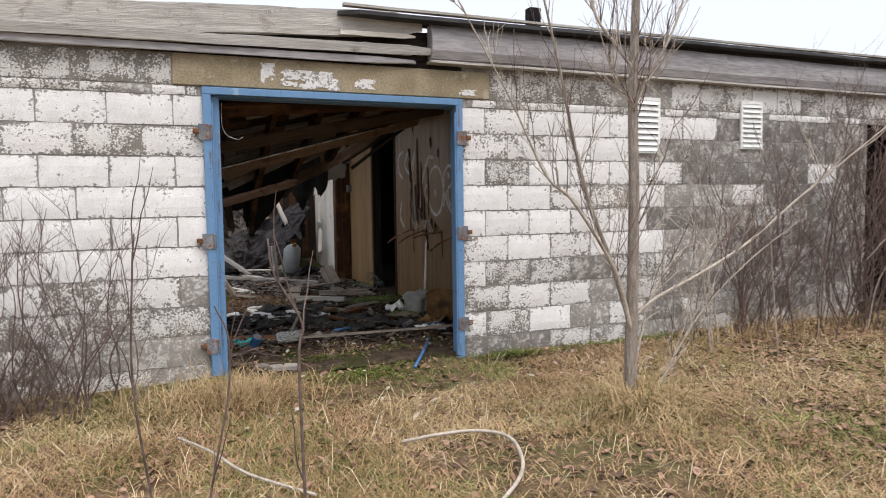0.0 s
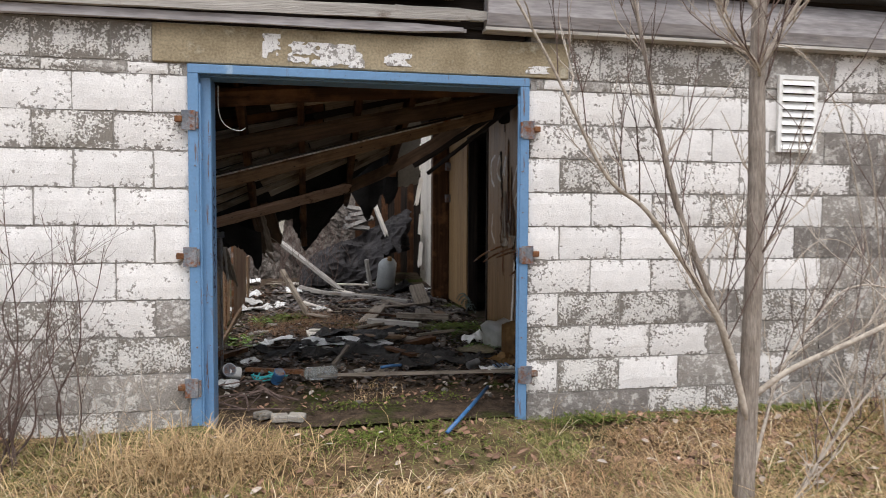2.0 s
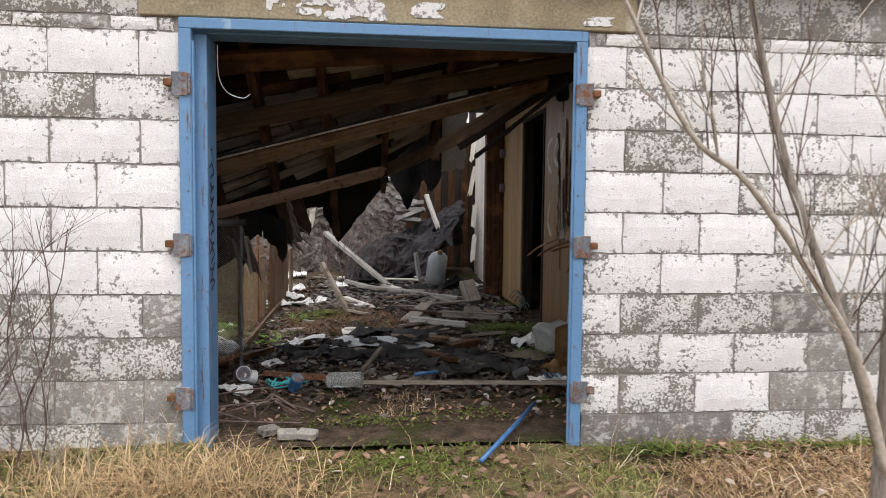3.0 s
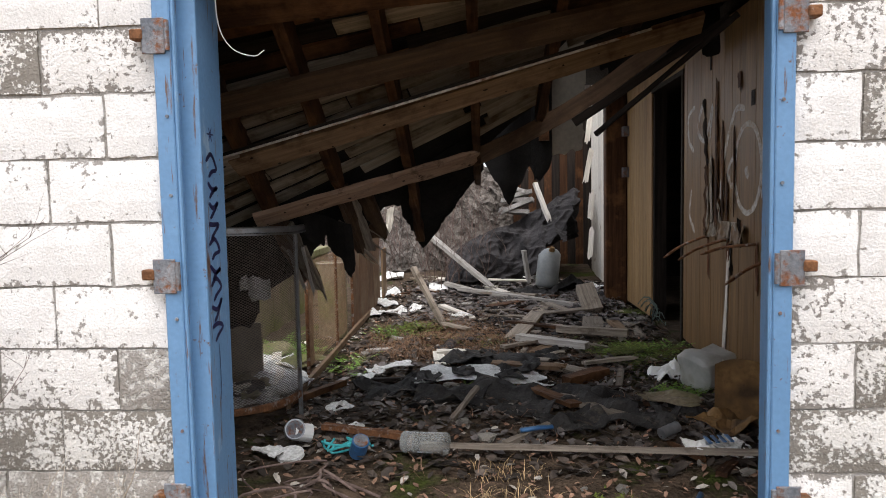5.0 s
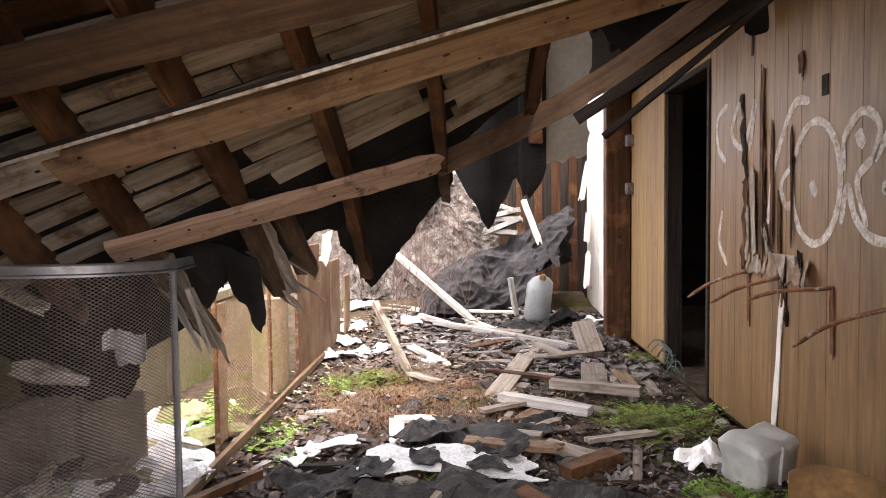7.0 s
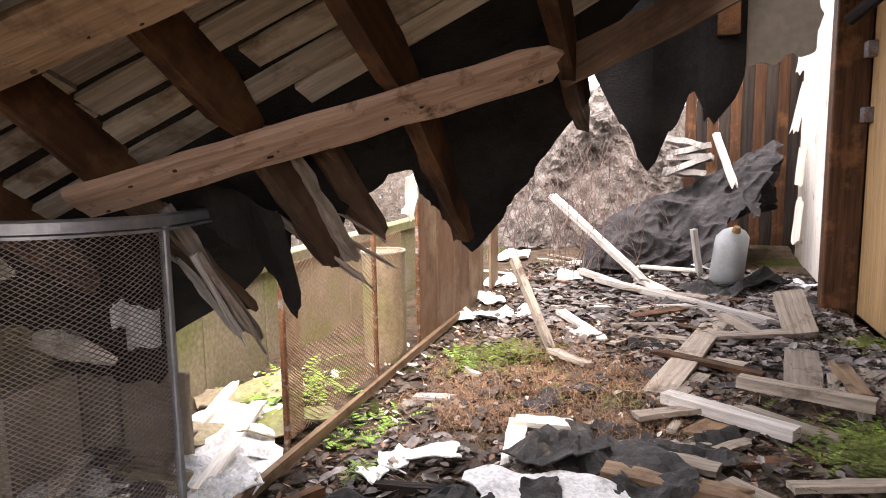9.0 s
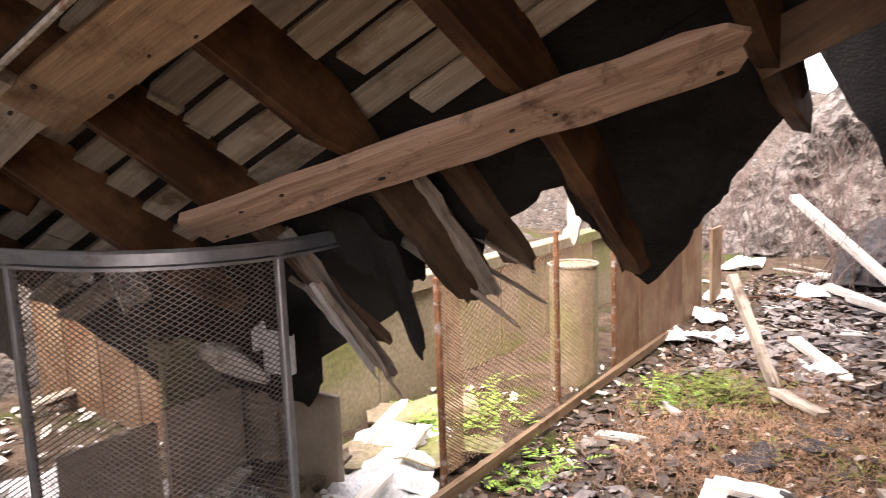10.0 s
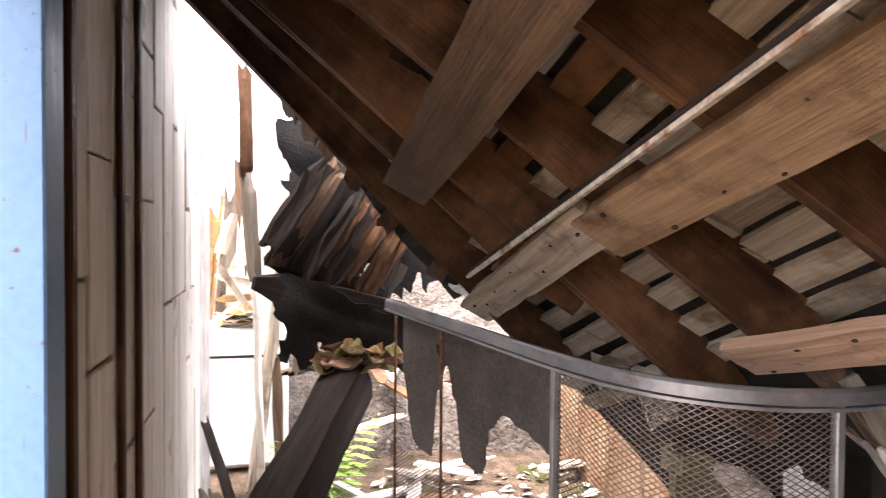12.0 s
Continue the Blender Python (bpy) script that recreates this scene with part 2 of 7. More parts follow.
fascia_mat = stuffed("fascia_grey_paint", (0.26, 0.245, 0.25), (0.42, 0.40, 0.405), 3, 0.75, 0.3, stretch=(0.4, 3, 3), fine=18, c=(0.55, 0.50, 0.40), c_scale=3, c_at=0.72, vary=0.08)
dark_wood = stuffed("dark_brown_wood", (0.022, 0.011, 0.007), (0.066, 0.032, 0.017), 4, 0.6, 0.25, stretch=GRAIN, fine=24, c=(0.17, 0.085, 0.04), c_scale=3.6, c_at=0.58, c_soft=0.14, gr=0.10, vary=0.2, spec=0.10)
# Near-black: dark boards, and also the shade of unlit gaps and rooms.
black_wood = stuffed("black_wood_and_shade", (0.012, 0.010, 0.009), (0.04, 0.03, 0.024), 4, 0.7, 0.5, stretch=GRAIN, fine=24, gr=0.15, vary=0.2, spec=0.10)
tan_wood = stuffed("tan_pine_board", (0.150, 0.092, 0.050), (0.270, 0.180, 0.108), 5, 0.7, 0.4, stretch=GRAIN, fine=22, c=(0.085, 0.045, 0.024), c_scale=6, c_at=0.60, c_soft=0.10, gr=0.10, vary=0.12)
pink_wood = stuffed("reddish_pine_board", (0.255, 0.158, 0.108), (0.43, 0.295, 0.21), 5, 0.7, 0.4, stretch=GRAIN, fine=22, c=(0.10, 0.055, 0.03), c_scale=9, c_at=0.62, c_soft=0.06, gr=0.11, vary=0.08)
pale_wood = stuffed("pale_old_boards", (0.20, 0.168, 0.128), (0.37, 0.325, 0.262), 5, 0.8, 0.4, stretch=GRAIN, fine=26, c=(0.12, 0.08, 0.048), c_scale=5, c_at=0.58, gr=0.12, vary=0.2)
grey_plank = stuffed("grey_floor_plank", (0.165, 0.136, 0.108), (0.347, 0.297, 0.242), 5, 0.85, 0.5, stretch=GRAIN, fine=24, c=(0.09, 0.065, 0.045), c_scale=6, c_at=0.62, gr=0.15, vary=0.25)
panel_mat = stuffed("veneer_panel", (0.140, 0.077, 0.030), (0.215, 0.126, 0.054), 3, 0.5, 0.15, stretch=(3, 3, 0.25), fine=16, c=(0.17, 0.085, 0.04), c_scale=1.7, c_at=0.66, c_soft=0.12, vary=0.06, spec=0.35)
blue_mat = stuffed("blue_paint", (0.115, 0.235, 0.41), (0.135, 0.265, 0.45), 3, 0.42, 0.08, fine=60, gr=0.06, c=(0.33, 0.43, 0.53), c_scale=9, c_at=0.72, c_soft=0.02, coords="World", vary=0, spec=0.5)
rust_mat = stuffed("rusty_steel", (0.10, 0.045, 0.022), (0.26, 0.12, 0.055), 14, 0.8, 0.4, 0.3, fine=90, c=(0.40, 0.38, 0.36), c_scale=18, c_at=0.62)
hinge_mat = stuffed("painted_hinge_steel", (0.12, 0.135, 0.16), (0.26, 0.265, 0.28), 12, 0.6, 0.3, 0.3, fine=80, c=(0.20, 0.075, 0.03), c_scale=30, c_at=0.56)
galv = stuffed("grey_steel", (0.24, 0.25, 0.265), (0.36, 0.37, 0.385), 10, 0.42, 0.1, 0.7, fine=60, gr=0.08, c=(0.17, 0.09, 0.05), c_scale=9, c_at=0.68)
mesh_mat = stuffed("brown_steel_mesh", (0.105, 0.086, 0.074), (0.20, 0.168, 0.148), 10, 0.55, 0.15, 0.4, fine=60, coords="World", vary=0)
mesh_rust = stuffed("orange_brown_mesh", (0.17, 0.10, 0.058), (0.29, 0.185, 0.11), 10, 0.6, 0.15, 0.3, fine=60, coords="World", vary=0)
felt = stuffed("black_roofing_felt", (0.009, 0.0085, 0.0085), (0.024, 0.0225, 0.0215), 5, 0.75, 0.5, fine=120, coords="World", vary=0, spec=0.10)
felt_grey = stuffed("weathered_roofing_felt", (0.020, 0.019, 0.020), (0.060, 0.056, 0.058), 4, 0.85, 0.9, fine=50, spec=0.12, c=(0.085, 0.082, 0.08), c_scale=7, c_at=0.65, coords="World", vary=0)
# Floor copy of the black felt, made paler for the light down there.
felt_floor = stuffed("lit_dusty_felt", (0.020, 0.019, 0.019), (0.058, 0.055, 0.053), 5, 0.8, 0.5, fine=90, c=(0.10, 0.085, 0.07), c_scale=9, c_at=0.62, c_soft=0.06, vary=0.15, spec=0.2)
felt_brown = stuffed("grey_brown_felt", (0.075, 0.066, 0.058), (0.125, 0.112, 0.10), 4, 0.85, 0.4, fine=80, coords="World", vary=0, spec=0.10)
soil = stuffed("dark_soil", (0.042, 0.031, 0.022), (0.115, 0.082, 0.058), 9, 0.95, 0.9, fine=50, c=(0.055, 0.068, 0.016), c_scale=2.2, c_at=0.60, c_soft=0.06, coords="World", vary=0, dist=0.03, spec=0.10)
earth = stuffed("grassy_earth", (0.090, 0.056, 0.030), (0.21, 0.138, 0.075), 5, 0.95, 0.9, fine=45, c=(0.085, 0.10, 0.03), c_scale=1.4, c_at=0.60, c_soft=0.1, coords="World", vary=0, dist=0.03)
straw = stuffed("dry_grass", (0.32, 0.215, 0.105), (0.50, 0.365, 0.205), 2, 0.8, 0.0, coords="World", island=True, vary=0.4)
straw_pale = stuffed("bleached_straw", (0.46, 0.37, 0.23), (0.64, 0.54, 0.37), 2, 0.8, 0.0, coords="World", island=True, vary=0.3)
straw_red = stuffed("reddish_dry_grass", (0.29, 0.175, 0.088), (0.45, 0.300, 0.170), 2, 0.8, 0.0, coords="World", island=True, vary=0.4)
green = stuffed("green_grass", (0.130, 0.145, 0.036), (0.29, 0.285, 0.095), 2, 0.7, 0.0, coords="World", island=True, vary=0.35)
moss = stuffed("green_moss", (0.055, 0.075, 0.012), (0.13, 0.155, 0.03), 3, 0.9, 0.5, coords="World", island=True, vary=0.4)
fern = stuffed("bright_fern", (0.10, 0.20, 0.025), (0.20, 0.32, 0.05), 3, 0.6, 0.1, coords="World", island=True, vary=0.3)
litter = stuffed("dead_leaves", (0.135, 0.072, 0.045), (0.31, 0.195, 0.135), 6, 0.8, 0.2, coords="World", island=True, vary=0.5)
bark = stuffed("grey_bark", (0.20, 0.165, 0.135), (0.38, 0.33, 0.285), 14, 0.9, 0.8, stretch=(4, 4, 0.6), fine=50, vary=0.1, coords="World")
twig_mat = stuffed("twig_bark", (0.085, 0.058, 0.050), (0.20, 0.145, 0.125), 14, 0.85, 0.2, coords="World", island=True, vary=0.3)
twig_pale = stuffed("pale_twig", (0.34, 0.29, 0.24), (0.52, 0.46, 0.39), 14, 0.8, 0.2, coords="World", island=True, vary=0.2)
white_plastic = stuffed("white_plastic", (0.70, 0.70, 0.68), (0.82, 0.82, 0.80), 5, 0.4, 0.05, fine=40, gr=0.04, c=(0.42, 0.38, 0.32), c_scale=5, c_at=0.66, c_soft=0.1, spec=0.5)
foam = stuffed("white_insulation", (0.62, 0.62, 0.60), (0.82, 0.82, 0.82), 6, 0.9, 0.5, fine=60, c=(0.33, 0.30, 0.25), c_scale=8, c_at=0.66, c_soft=0.06, vary=0.08)
rubble_mat = stuffed("broken_concrete", (0.17, 0.155, 0.135), (0.37, 0.35, 0.315), 8, 0.9, 0.5, fine=80, c=(0.10, 0.085, 0.06), c_scale=8, c_at=0.6, vary=0.3)
tan_sheet = stuffed("tan_painted_sheet", (0.185, 0.148, 0.098), (0.265, 0.218, 0.150), 2.5, 0.65, 0.1, fine=40, c=(0.13, 0.145, 0.036), c_scale=1.8, c_at=0.55, c_soft=0.12, coords="World", vary=0.05)
cardboard = stuffed("wet_cardboard", (0.13, 0.070, 0.026), (0.28, 0.165, 0.065), 4, 0.8, 0.4, fine=40, c=(0.06, 0.035, 0.018), c_scale=5, c_at=0.58, c_soft=0.08)
white_paint_wood = stuffed("sunlit_white_boards", (0.60, 0.55, 0.47), (0.78, 0.74, 0.67), 4, 0.7, 0.3, stretch=GRAIN, fine=22, c=(0.28, 0.16, 0.09), c_scale=4, c_at=0.66, c_soft=0.05, gr=0.15, vary=0.12)
roof_felt = stuffed("roof_felt_top", (0.030, 0.030, 0.032), (0.075, 0.075, 0.078), 3, 0.85, 0.4, fine=80, coords="World", vary=0)
blue_plastic = stuffed("blue_plastic", (0.03, 0.105, 0.25), (0.055, 0.155, 0.33), 5, 0.35, 0.05, fine=30, spec=0.5)
teal_mat = stuffed("teal_rope", (0.03, 0.30, 0.33), (0.06, 0.42, 0.44), 8, 0.6, 0.2, spec=0.4)
bank_mat = stuffed("pale_rubble_bank", (0.055, 0.043, 0.034), (0.15, 0.128, 0.108), 9, 0.95, 1.0, fine=35, c=(0.42, 0.40, 0.37), c_scale=6, c_at=0.63, c_soft=0.05, coords="World", vary=0, dist=0.05)
clear_plastic, _n, _l, _b = nodes_of("clear_plastic")
_b.inputs["Base Color"].default_value = (0.62, 0.64, 0.63, 1)
_b.inputs["Roughness"].default_value = 0.25
_b.inputs["Transmission Weight"].default_value = 0.75
_b.inputs["IOR"].default_value = 1.25
cream_sheet = stuffed("cream_board", (0.20, 0.175, 0.135), (0.29, 0.255, 0.205), 3, 0.75, 0.15, fine=40, gr=0.1, c=(0.22, 0.17, 0.11), c_scale=3, c_at=0.68, c_soft=0.06)
white_upright = stuffed("sunlit_white_boards_upright", (0.60, 0.55, 0.47), (0.78, 0.74, 0.67), 4, 0.7, 0.3, stretch=(7.0, 7.0, 0.35), fine=22, c=(0.28, 0.16, 0.09), c_scale=4, c_at=0.66, c_soft=0.05, gr=0.15, vary=0.12)
tan_upright = stuffed("tan_pine_board_upright", (0.20, 0.118, 0.048), (0.32, 0.205, 0.096), 5, 0.7, 0.4, stretch=(7.0, 7.0, 0.35), fine=22, c=(0.13, 0.07, 0.035), c_scale=7, c_at=0.68, c_soft=0.05, gr=0.15, vary=0.12)
dark_upright = stuffed("dark_wet_wood_upright", (0.035, 0.017, 0.010), (0.093, 0.045, 0.023), 4, 0.6, 0.5, stretch=(7.0, 7.0, 0.35), fine=24, c=(0.20, 0.095, 0.04), c_scale=3.0, c_at=0.62, c_soft=0.1, gr=0.15, vary=0.2, spec=0.10)
brown_wood = stuffed("brown_old_board", (0.055, 0.032, 0.018), (0.130, 0.080, 0.047), 5, 0.7, 0.4, stretch=GRAIN, fine=22, c=(0.05, 0.026, 0.014), c_scale=5, c_at=0.58, c_soft=0.1, gr=0.12, vary=0.15)
black_upright = stuffed("black_upright_and_shade", (0.012, 0.010, 0.009), (0.04, 0.03, 0.024), 4, 0.7, 0.5, stretch=(7.0, 7.0, 0.35), fine=24, gr=0.15, vary=0.2, spec=0.10)


def rusted(m, amount=0.66):
    """Breaks a paint with rust: small pits, and runs that stretch downwards."""
    n, l = m.node_tree.nodes, m.node_tree.links
    bsdf = n["Principled BSDF"]
    old = bsdf.inputs["Base Color"].links[0].from_socket
    geo = n.new("ShaderNodeNewGeometry")
    masks = []
    for scale, stretch, at in ((38, (1, 1, 1), amount + 0.04), (14, (2.5, 2.5, 0.22), amount), (5, (1.5, 1.5, 0.5), amount + 0.02)):
        mp = n.new("ShaderNodeMapping")
        mp.inputs["Scale"].default_value = stretch
        l.new(geo.outputs["Position"], mp.inputs["Vector"])
        tx = n.new("ShaderNodeTexNoise")
        tx.inputs["Scale"].default_value = scale
        tx.inputs["Detail"].default_value = 6
        tx.inputs["Roughness"].default_value = 0.65
        l.new(mp.outputs["Vector"], tx.inputs["Vector"])
        ramp = n.new("ShaderNodeMapRange")
        ramp.inputs["From Min"].default_value = at
        ramp.inputs["From Max"].default_value = at + 0.06
        l.new(tx.outputs["Fac"], ramp.inputs["Value"])
        masks.append(ramp.outputs["Result"])
    hi = n.new("ShaderNodeMath")
    hi.operation = "MAXIMUM"
    l.new(masks[0], hi.inputs[0])
    l.new(masks[1], hi.inputs[1])
    pale = n.new("ShaderNodeMix")
    pale.data_type = "RGBA"
    l.new(masks[2], pale.inputs["Factor"])
    l.new(old, pale.inputs["A"])
    pale.inputs["B"].default_value = (0.26, 0.37, 0.50, 1)
    mix = n.new("ShaderNodeMix")
    mix.data_type = "RGBA"
    l.new(hi.outputs[0], mix.inputs["Factor"])
    l.new(pale.outputs["Result"], mix.inputs["A"])
    mix.inputs["B"].default_value = (0.12, 0.075, 0.055, 1)
    l.new(mix.outputs["Result"], bsdf.inputs["Base Color"])


rusted(blue_mat, 0.60)
pale_mound = stuffed("pale_crumpled_plaster", (0.085, 0.072, 0.062), (0.23, 0.205, 0.185), 5, 0.9, 1.0, fine=40, c=(0.075, 0.062, 0.052), c_scale=7, c_at=0.58, c_soft=0.06, coords="World", vary=0, dist=0.04)
bracken = stuffed("dead_bracken", (0.13, 0.072, 0.042), (0.28, 0.17, 0.10), 2, 0.85, 0.0, coords="World", island=True, vary=0.4)
grey_slab = stuffed("grey_white_slab", (0.20, 0.19, 0.18), (0.36, 0.345, 0.33), 5, 0.9, 0.7, fine=50, c=(0.13, 0.12, 0.11), c_scale=6, c_at=0.6, c_soft=0.06, vary=0.15)
grey_jug = stuffed("clouded_grey_plastic", (0.20, 0.22, 0.222), (0.31, 0.325, 0.325), 6, 0.35, 0.08, fine=40, gr=0.05, c=(0.30, 0.27, 0.20), c_scale=5, c_at=0.62, c_soft=0.1, spec=0.5)
pale_steel = stuffed("pale_rust_spotted_steel", (0.36, 0.33, 0.28), (0.52, 0.49, 0.43), 6, 0.6, 0.2, 0.2, fine=60, c=(0.20, 0.085, 0.035), c_scale=9, c_at=0.56, c_soft=0.06)

# ---- ground and floor ----
WALL, INNER = 5.69, 5.89


def ground_z(x, y):
    near = max(0.0, 1.0 - abs(y - 4) / 30.0)
    z = 0.035 * noise.noise((x * 0.9, y * 0.9, 0)) + 0.015 * noise.noise((x * 4, y * 4, 3))
    rise = 0.07 * max(0.0, min(1.0, (y - 4.9) / 0.7))
    if x > 0.5:
        rise *= 0.4 if x < 2.3 else 0.25
    return z * near + (rise if y < 5.75 else 0.0) - 0.02


def steps_between(marks):
    out = []
    for a, b, n in marks:
        out += [a + (b - a) * i / n for i in range(n)]
    return out + [marks[-1][1]]


gx = steps_between([(-900, -60, 6), (-60, -6, 12), (-6, 10, 130), (10, 60, 12), (60, 900, 6)])
gy = steps_between([(-900, -60, 6), (-60, -2, 12), (-2, 6.0, 70), (6.0, 20, 20), (20, 60, 8), (60, 900, 6)])
gv = [(x, y, ground_z(x, y) if y < 5.75 else -0.06) for x in gx for y in gy]
gf = [(i * len(gy) + j, (i + 1) * len(gy) + j, (i + 1) * len(gy) + j + 1, i * len(gy) + j + 1) for i in range(len(gx) - 1) for j in range(len(gy) - 1)]
tagged(arrays("ground", gv, gf, earth, smooth=True), "rough ground of dry grass and bare earth", "ground", kind="structure")


def floor_z(x, y):
    z = 0.02 + 0.045 * noise.noise((x * 1.3, y * 1.3, 5)) + 0.03 * noise.noise((x * 4.5, y * 4.5, 9)) + 0.012 * noise.noise((x * 13, y * 13, 1))
    if y < 6.3:
        z = z * max(0.0, (y - 5.6) / 0.7)
    if y > 12.5:
        z += 0.06 * (y - 12.5)
    return z


fxs = [-6 + 0.085 * i for i in range(int(9.24 / 0.085) + 1)]
fys = [5.72 + 0.085 * i for i in range(int(12.5 / 0.085) + 1)]
fv = [(x, y, floor_z(x, y)) for x in fxs for y in fys]
ny = len(fys)
ff = [(i * ny + j, (i + 1) * ny + j, (i + 1) * ny + j + 1, i * ny + j + 1) for i in range(len(fxs) - 1) for j in range(ny - 1)]
tagged(arrays("floor", fv, ff, soil, smooth=True), "dark rotted floor covered with soil and fine debris", "floor", kind="structure")
tagged(boxed("side_room_floor", (3.26, 5.9, -0.05), (9.0, 16, 0.0), soil), "dark floor of the side room", "floor", kind="structure")

# ---- front wall of concrete blocks ----
WX0, WX1 = -2.6, 9.2
DX0, DX1, DTOP = 0.345, 2.475, 2.2
OX0, OX1 = 7.66, 8.7
front = empty("wall_front", (3, WALL, 0), "white-painted concrete block wall with flaking paint", "wall", kind="structure")
core = bmesh.new()
F = WALL + 0.012
for lo, hi in (((WX0, F, -0.1), (DX0 + 0.03, INNER, 2.5)), ((DX0 + 0.03, F, DTOP + 0.03), (DX1 + 0.02, INNER, 2.5)), ((DX1 + 0.02, F, -0.1), (OX0, INNER, 2.56)),
               ((OX0, F, 2.36), (OX1, INNER, 2.56)), ((OX1, F, -0.1), (WX1, INNER, 2.56))):
    box(core, lo, hi)
part("mortar_core", core, mortar, front, "recessed grey mortar")
BLOCKS = {}


def block_mesh(length, height, kind, variant):
    key = (round(length, 3), round(height, 3), kind.name, variant)
    if key not in BLOCKS:
        bm = bmesh.new()
        r = random.Random(variant * 77 + int(length * 1000))
        nx, nz = 6, 3
        gridv = []
        for i in range(nx + 1):
            col = []
            for j in range(nz + 1):
                edge = i in (0, nx) or j in (0, nz)
                x = (i / nx - 0.5) * length + (r.uniform(-0.004, 0.003) if i in (0, nx) else 0) * (1 if i else -1)
                z = (j / nz - 0.5) * height + (r.uniform(-0.004, 0.003) if j in (0, nz) else 0) * (1 if j else -1)
                col.append(bm.verts.new((x, (0.006 if edge else 0.0) + r.uniform(-0.0015, 0.0015), z)))
            gridv.append(col)
        for i in range(nx):
            for j in range(nz):
                bm.faces.new((gridv[i][j], gridv[i + 1][j], gridv[i + 1][j + 1], gridv[i][j + 1]))
        rim = [gridv[i][0] for i in range(nx + 1)] + [gridv[nx][j] for j in range(1, nz + 1)] + [gridv[i][nz] for i in range(nx - 1, -1, -1)] + [gridv[0][j] for j in range(nz - 1, 0, -1)]
        back = [bm.verts.new((v.co.x, 0.05, v.co.z)) for v in rim]
        for k in range(len(rim)):
            q = (k + 1) % len(rim)
            bm.faces.new((rim[k], back[k], back[q], rim[q]))
        bmesh.ops.recalc_face_normals(bm, faces=bm.faces[:])
        me = bpy.data.meshes.new("block")
        bm.to_mesh(me)
        bm.free()
        me.materials.append(kind)
        BLOCKS[key] = me
    return BLOCKS[key]


def block_kind(x, z, r):
    """Which state of paint a block has: sound on the left and by the door, flaked low down, lost under the bushes,
    where the dirty tone also holds the bushes' shade.
    """
    p = r.random()
    if z > 2.3 and x < 0.3:
        return block_flaked
    if z > 2.24 and x > 2.5:
        return block_worn if p < 0.45 else (block_flaked if p < 0.85 else block_bare)
    if x < DX0:
        if z < 0.3:
            return block_flaked if p < 0.62 else block_bare
        if z < 0.75:
            return block_worn if p < 0.28 else (block_flaked if p < 0.78 else block_bare)
        return block_white if p < 0.80 else (block_worn if p < 0.95 else block_flaked)
    bare = 0.0
    if x > 5.35 and z < 2.2:
        bare = 0.8
    elif x > 4.15 and z < 1.5 or x > 4.62 and z < 2.05:
        bare = 0.72
    elif x > 3.6 and z < 1.1:
        bare = 0.4
    elif x > 4.3:
        bare = 0.2
    if p < bare:
        return block_dirty_shaded if r.random() < 0.55 else block_bare
    p = r.random()
    if z < 0.25:
        return block_flaked if p < 0.5 else (block_bare if p < 0.75 else block_dirty_shaded)
    if z < 0.9:
        return block_flaked if p < 0.62 else (block_worn if p < 0.85 else block_white)
    return block_white if p < 0.62 else (block_worn if p < 0.9 else block_flaked)


JOINT = 0.009
CH = 0.2255
rb = random.Random(5)


def lay_course(z0, z1, start, length, spans, brickish=False):
    for s0, s1 in spans:
        k = math.floor((s0 - start) / length)
        x = start + k * length
        while x < s1:
            a, b = max(x, s0), min(x + length, s1)
            if b - a > 0.05:
                cx, cz = (a + b) / 2, (z0 + z1) / 2
                kind = block_kind(cx, cz, rb)
                if brickish:
                    kind = rb.choice((block_worn, block_bare, block_flaked, block_white))
                me = block_mesh(b - a - JOINT, z1 - z0 - JOINT, kind, rb.randrange(3))
                shared("block", me, pose(cx, WALL + rb.uniform(-0.002, 0.003), cz, 0, rb.uniform(-0.3, 0.3), 0), front)
            x += length


ztop = 2.19
for k in range(10):
    z1 = ztop - CH * k
    z0 = z1 - CH
    left_start = 0.14 if k % 2 == 0 else -0.08
    right_start = 2.93 if k % 2 == 1 else 3.15
    lay_course(z0, z1, left_start, 0.445, [(-1.95, DX0 + 0.02)])
    lay_course(z0, z1, right_start, 0.445, [(DX1 + 0.001, OX0), (OX1, WX1)])
lay_course(2.19, 2.262, 0.0, 0.235, [(-1.95, DX0 - 0.03), (DX1 + 0.05, WX1)], True)
lay_course(2.262, 2.49, -0.09, 0.43, [(-1.95, 0.14)])
lay_course(2.262, 2.54, 2.98, 0.36, [(2.76, WX1)])
lintel = tagged(boxed("lintel", (0.145, WALL - 0.012, 2.265), (2.75, INNER, 2.495), lintel_mat, bevel=0.006), "stained concrete lintel with remains of white paint", "lintel", kind="structure")
for k, (x0, x1, z0, z1) in enumerate(((0.78, 0.89, 2.31, 2.46), (0.93, 1.40, 2.275, 2.42), (1.52, 1.70, 2.30, 2.38), (2.45, 2.62, 2.29, 2.34))):
    bm = sheet(lambda u, v: (x0 + (x1 - x0) * u, WALL - 0.0165, z0 + (z1 - z0) * v), 36, 16,
               lambda u, v: noise.noise((x0 + u * 9 * (x1 - x0) + k, v * 2.2, k * 3.3)) + 0.6 * noise.noise((u * 30 * (x1 - x0), v * 6, k)) > -0.75 + 3.2 * max(abs(u - 0.5), abs(v - 0.5)) ** 2, 0.002)
    part("paint_flake", bm, block_white, lintel, "remains of white paint")


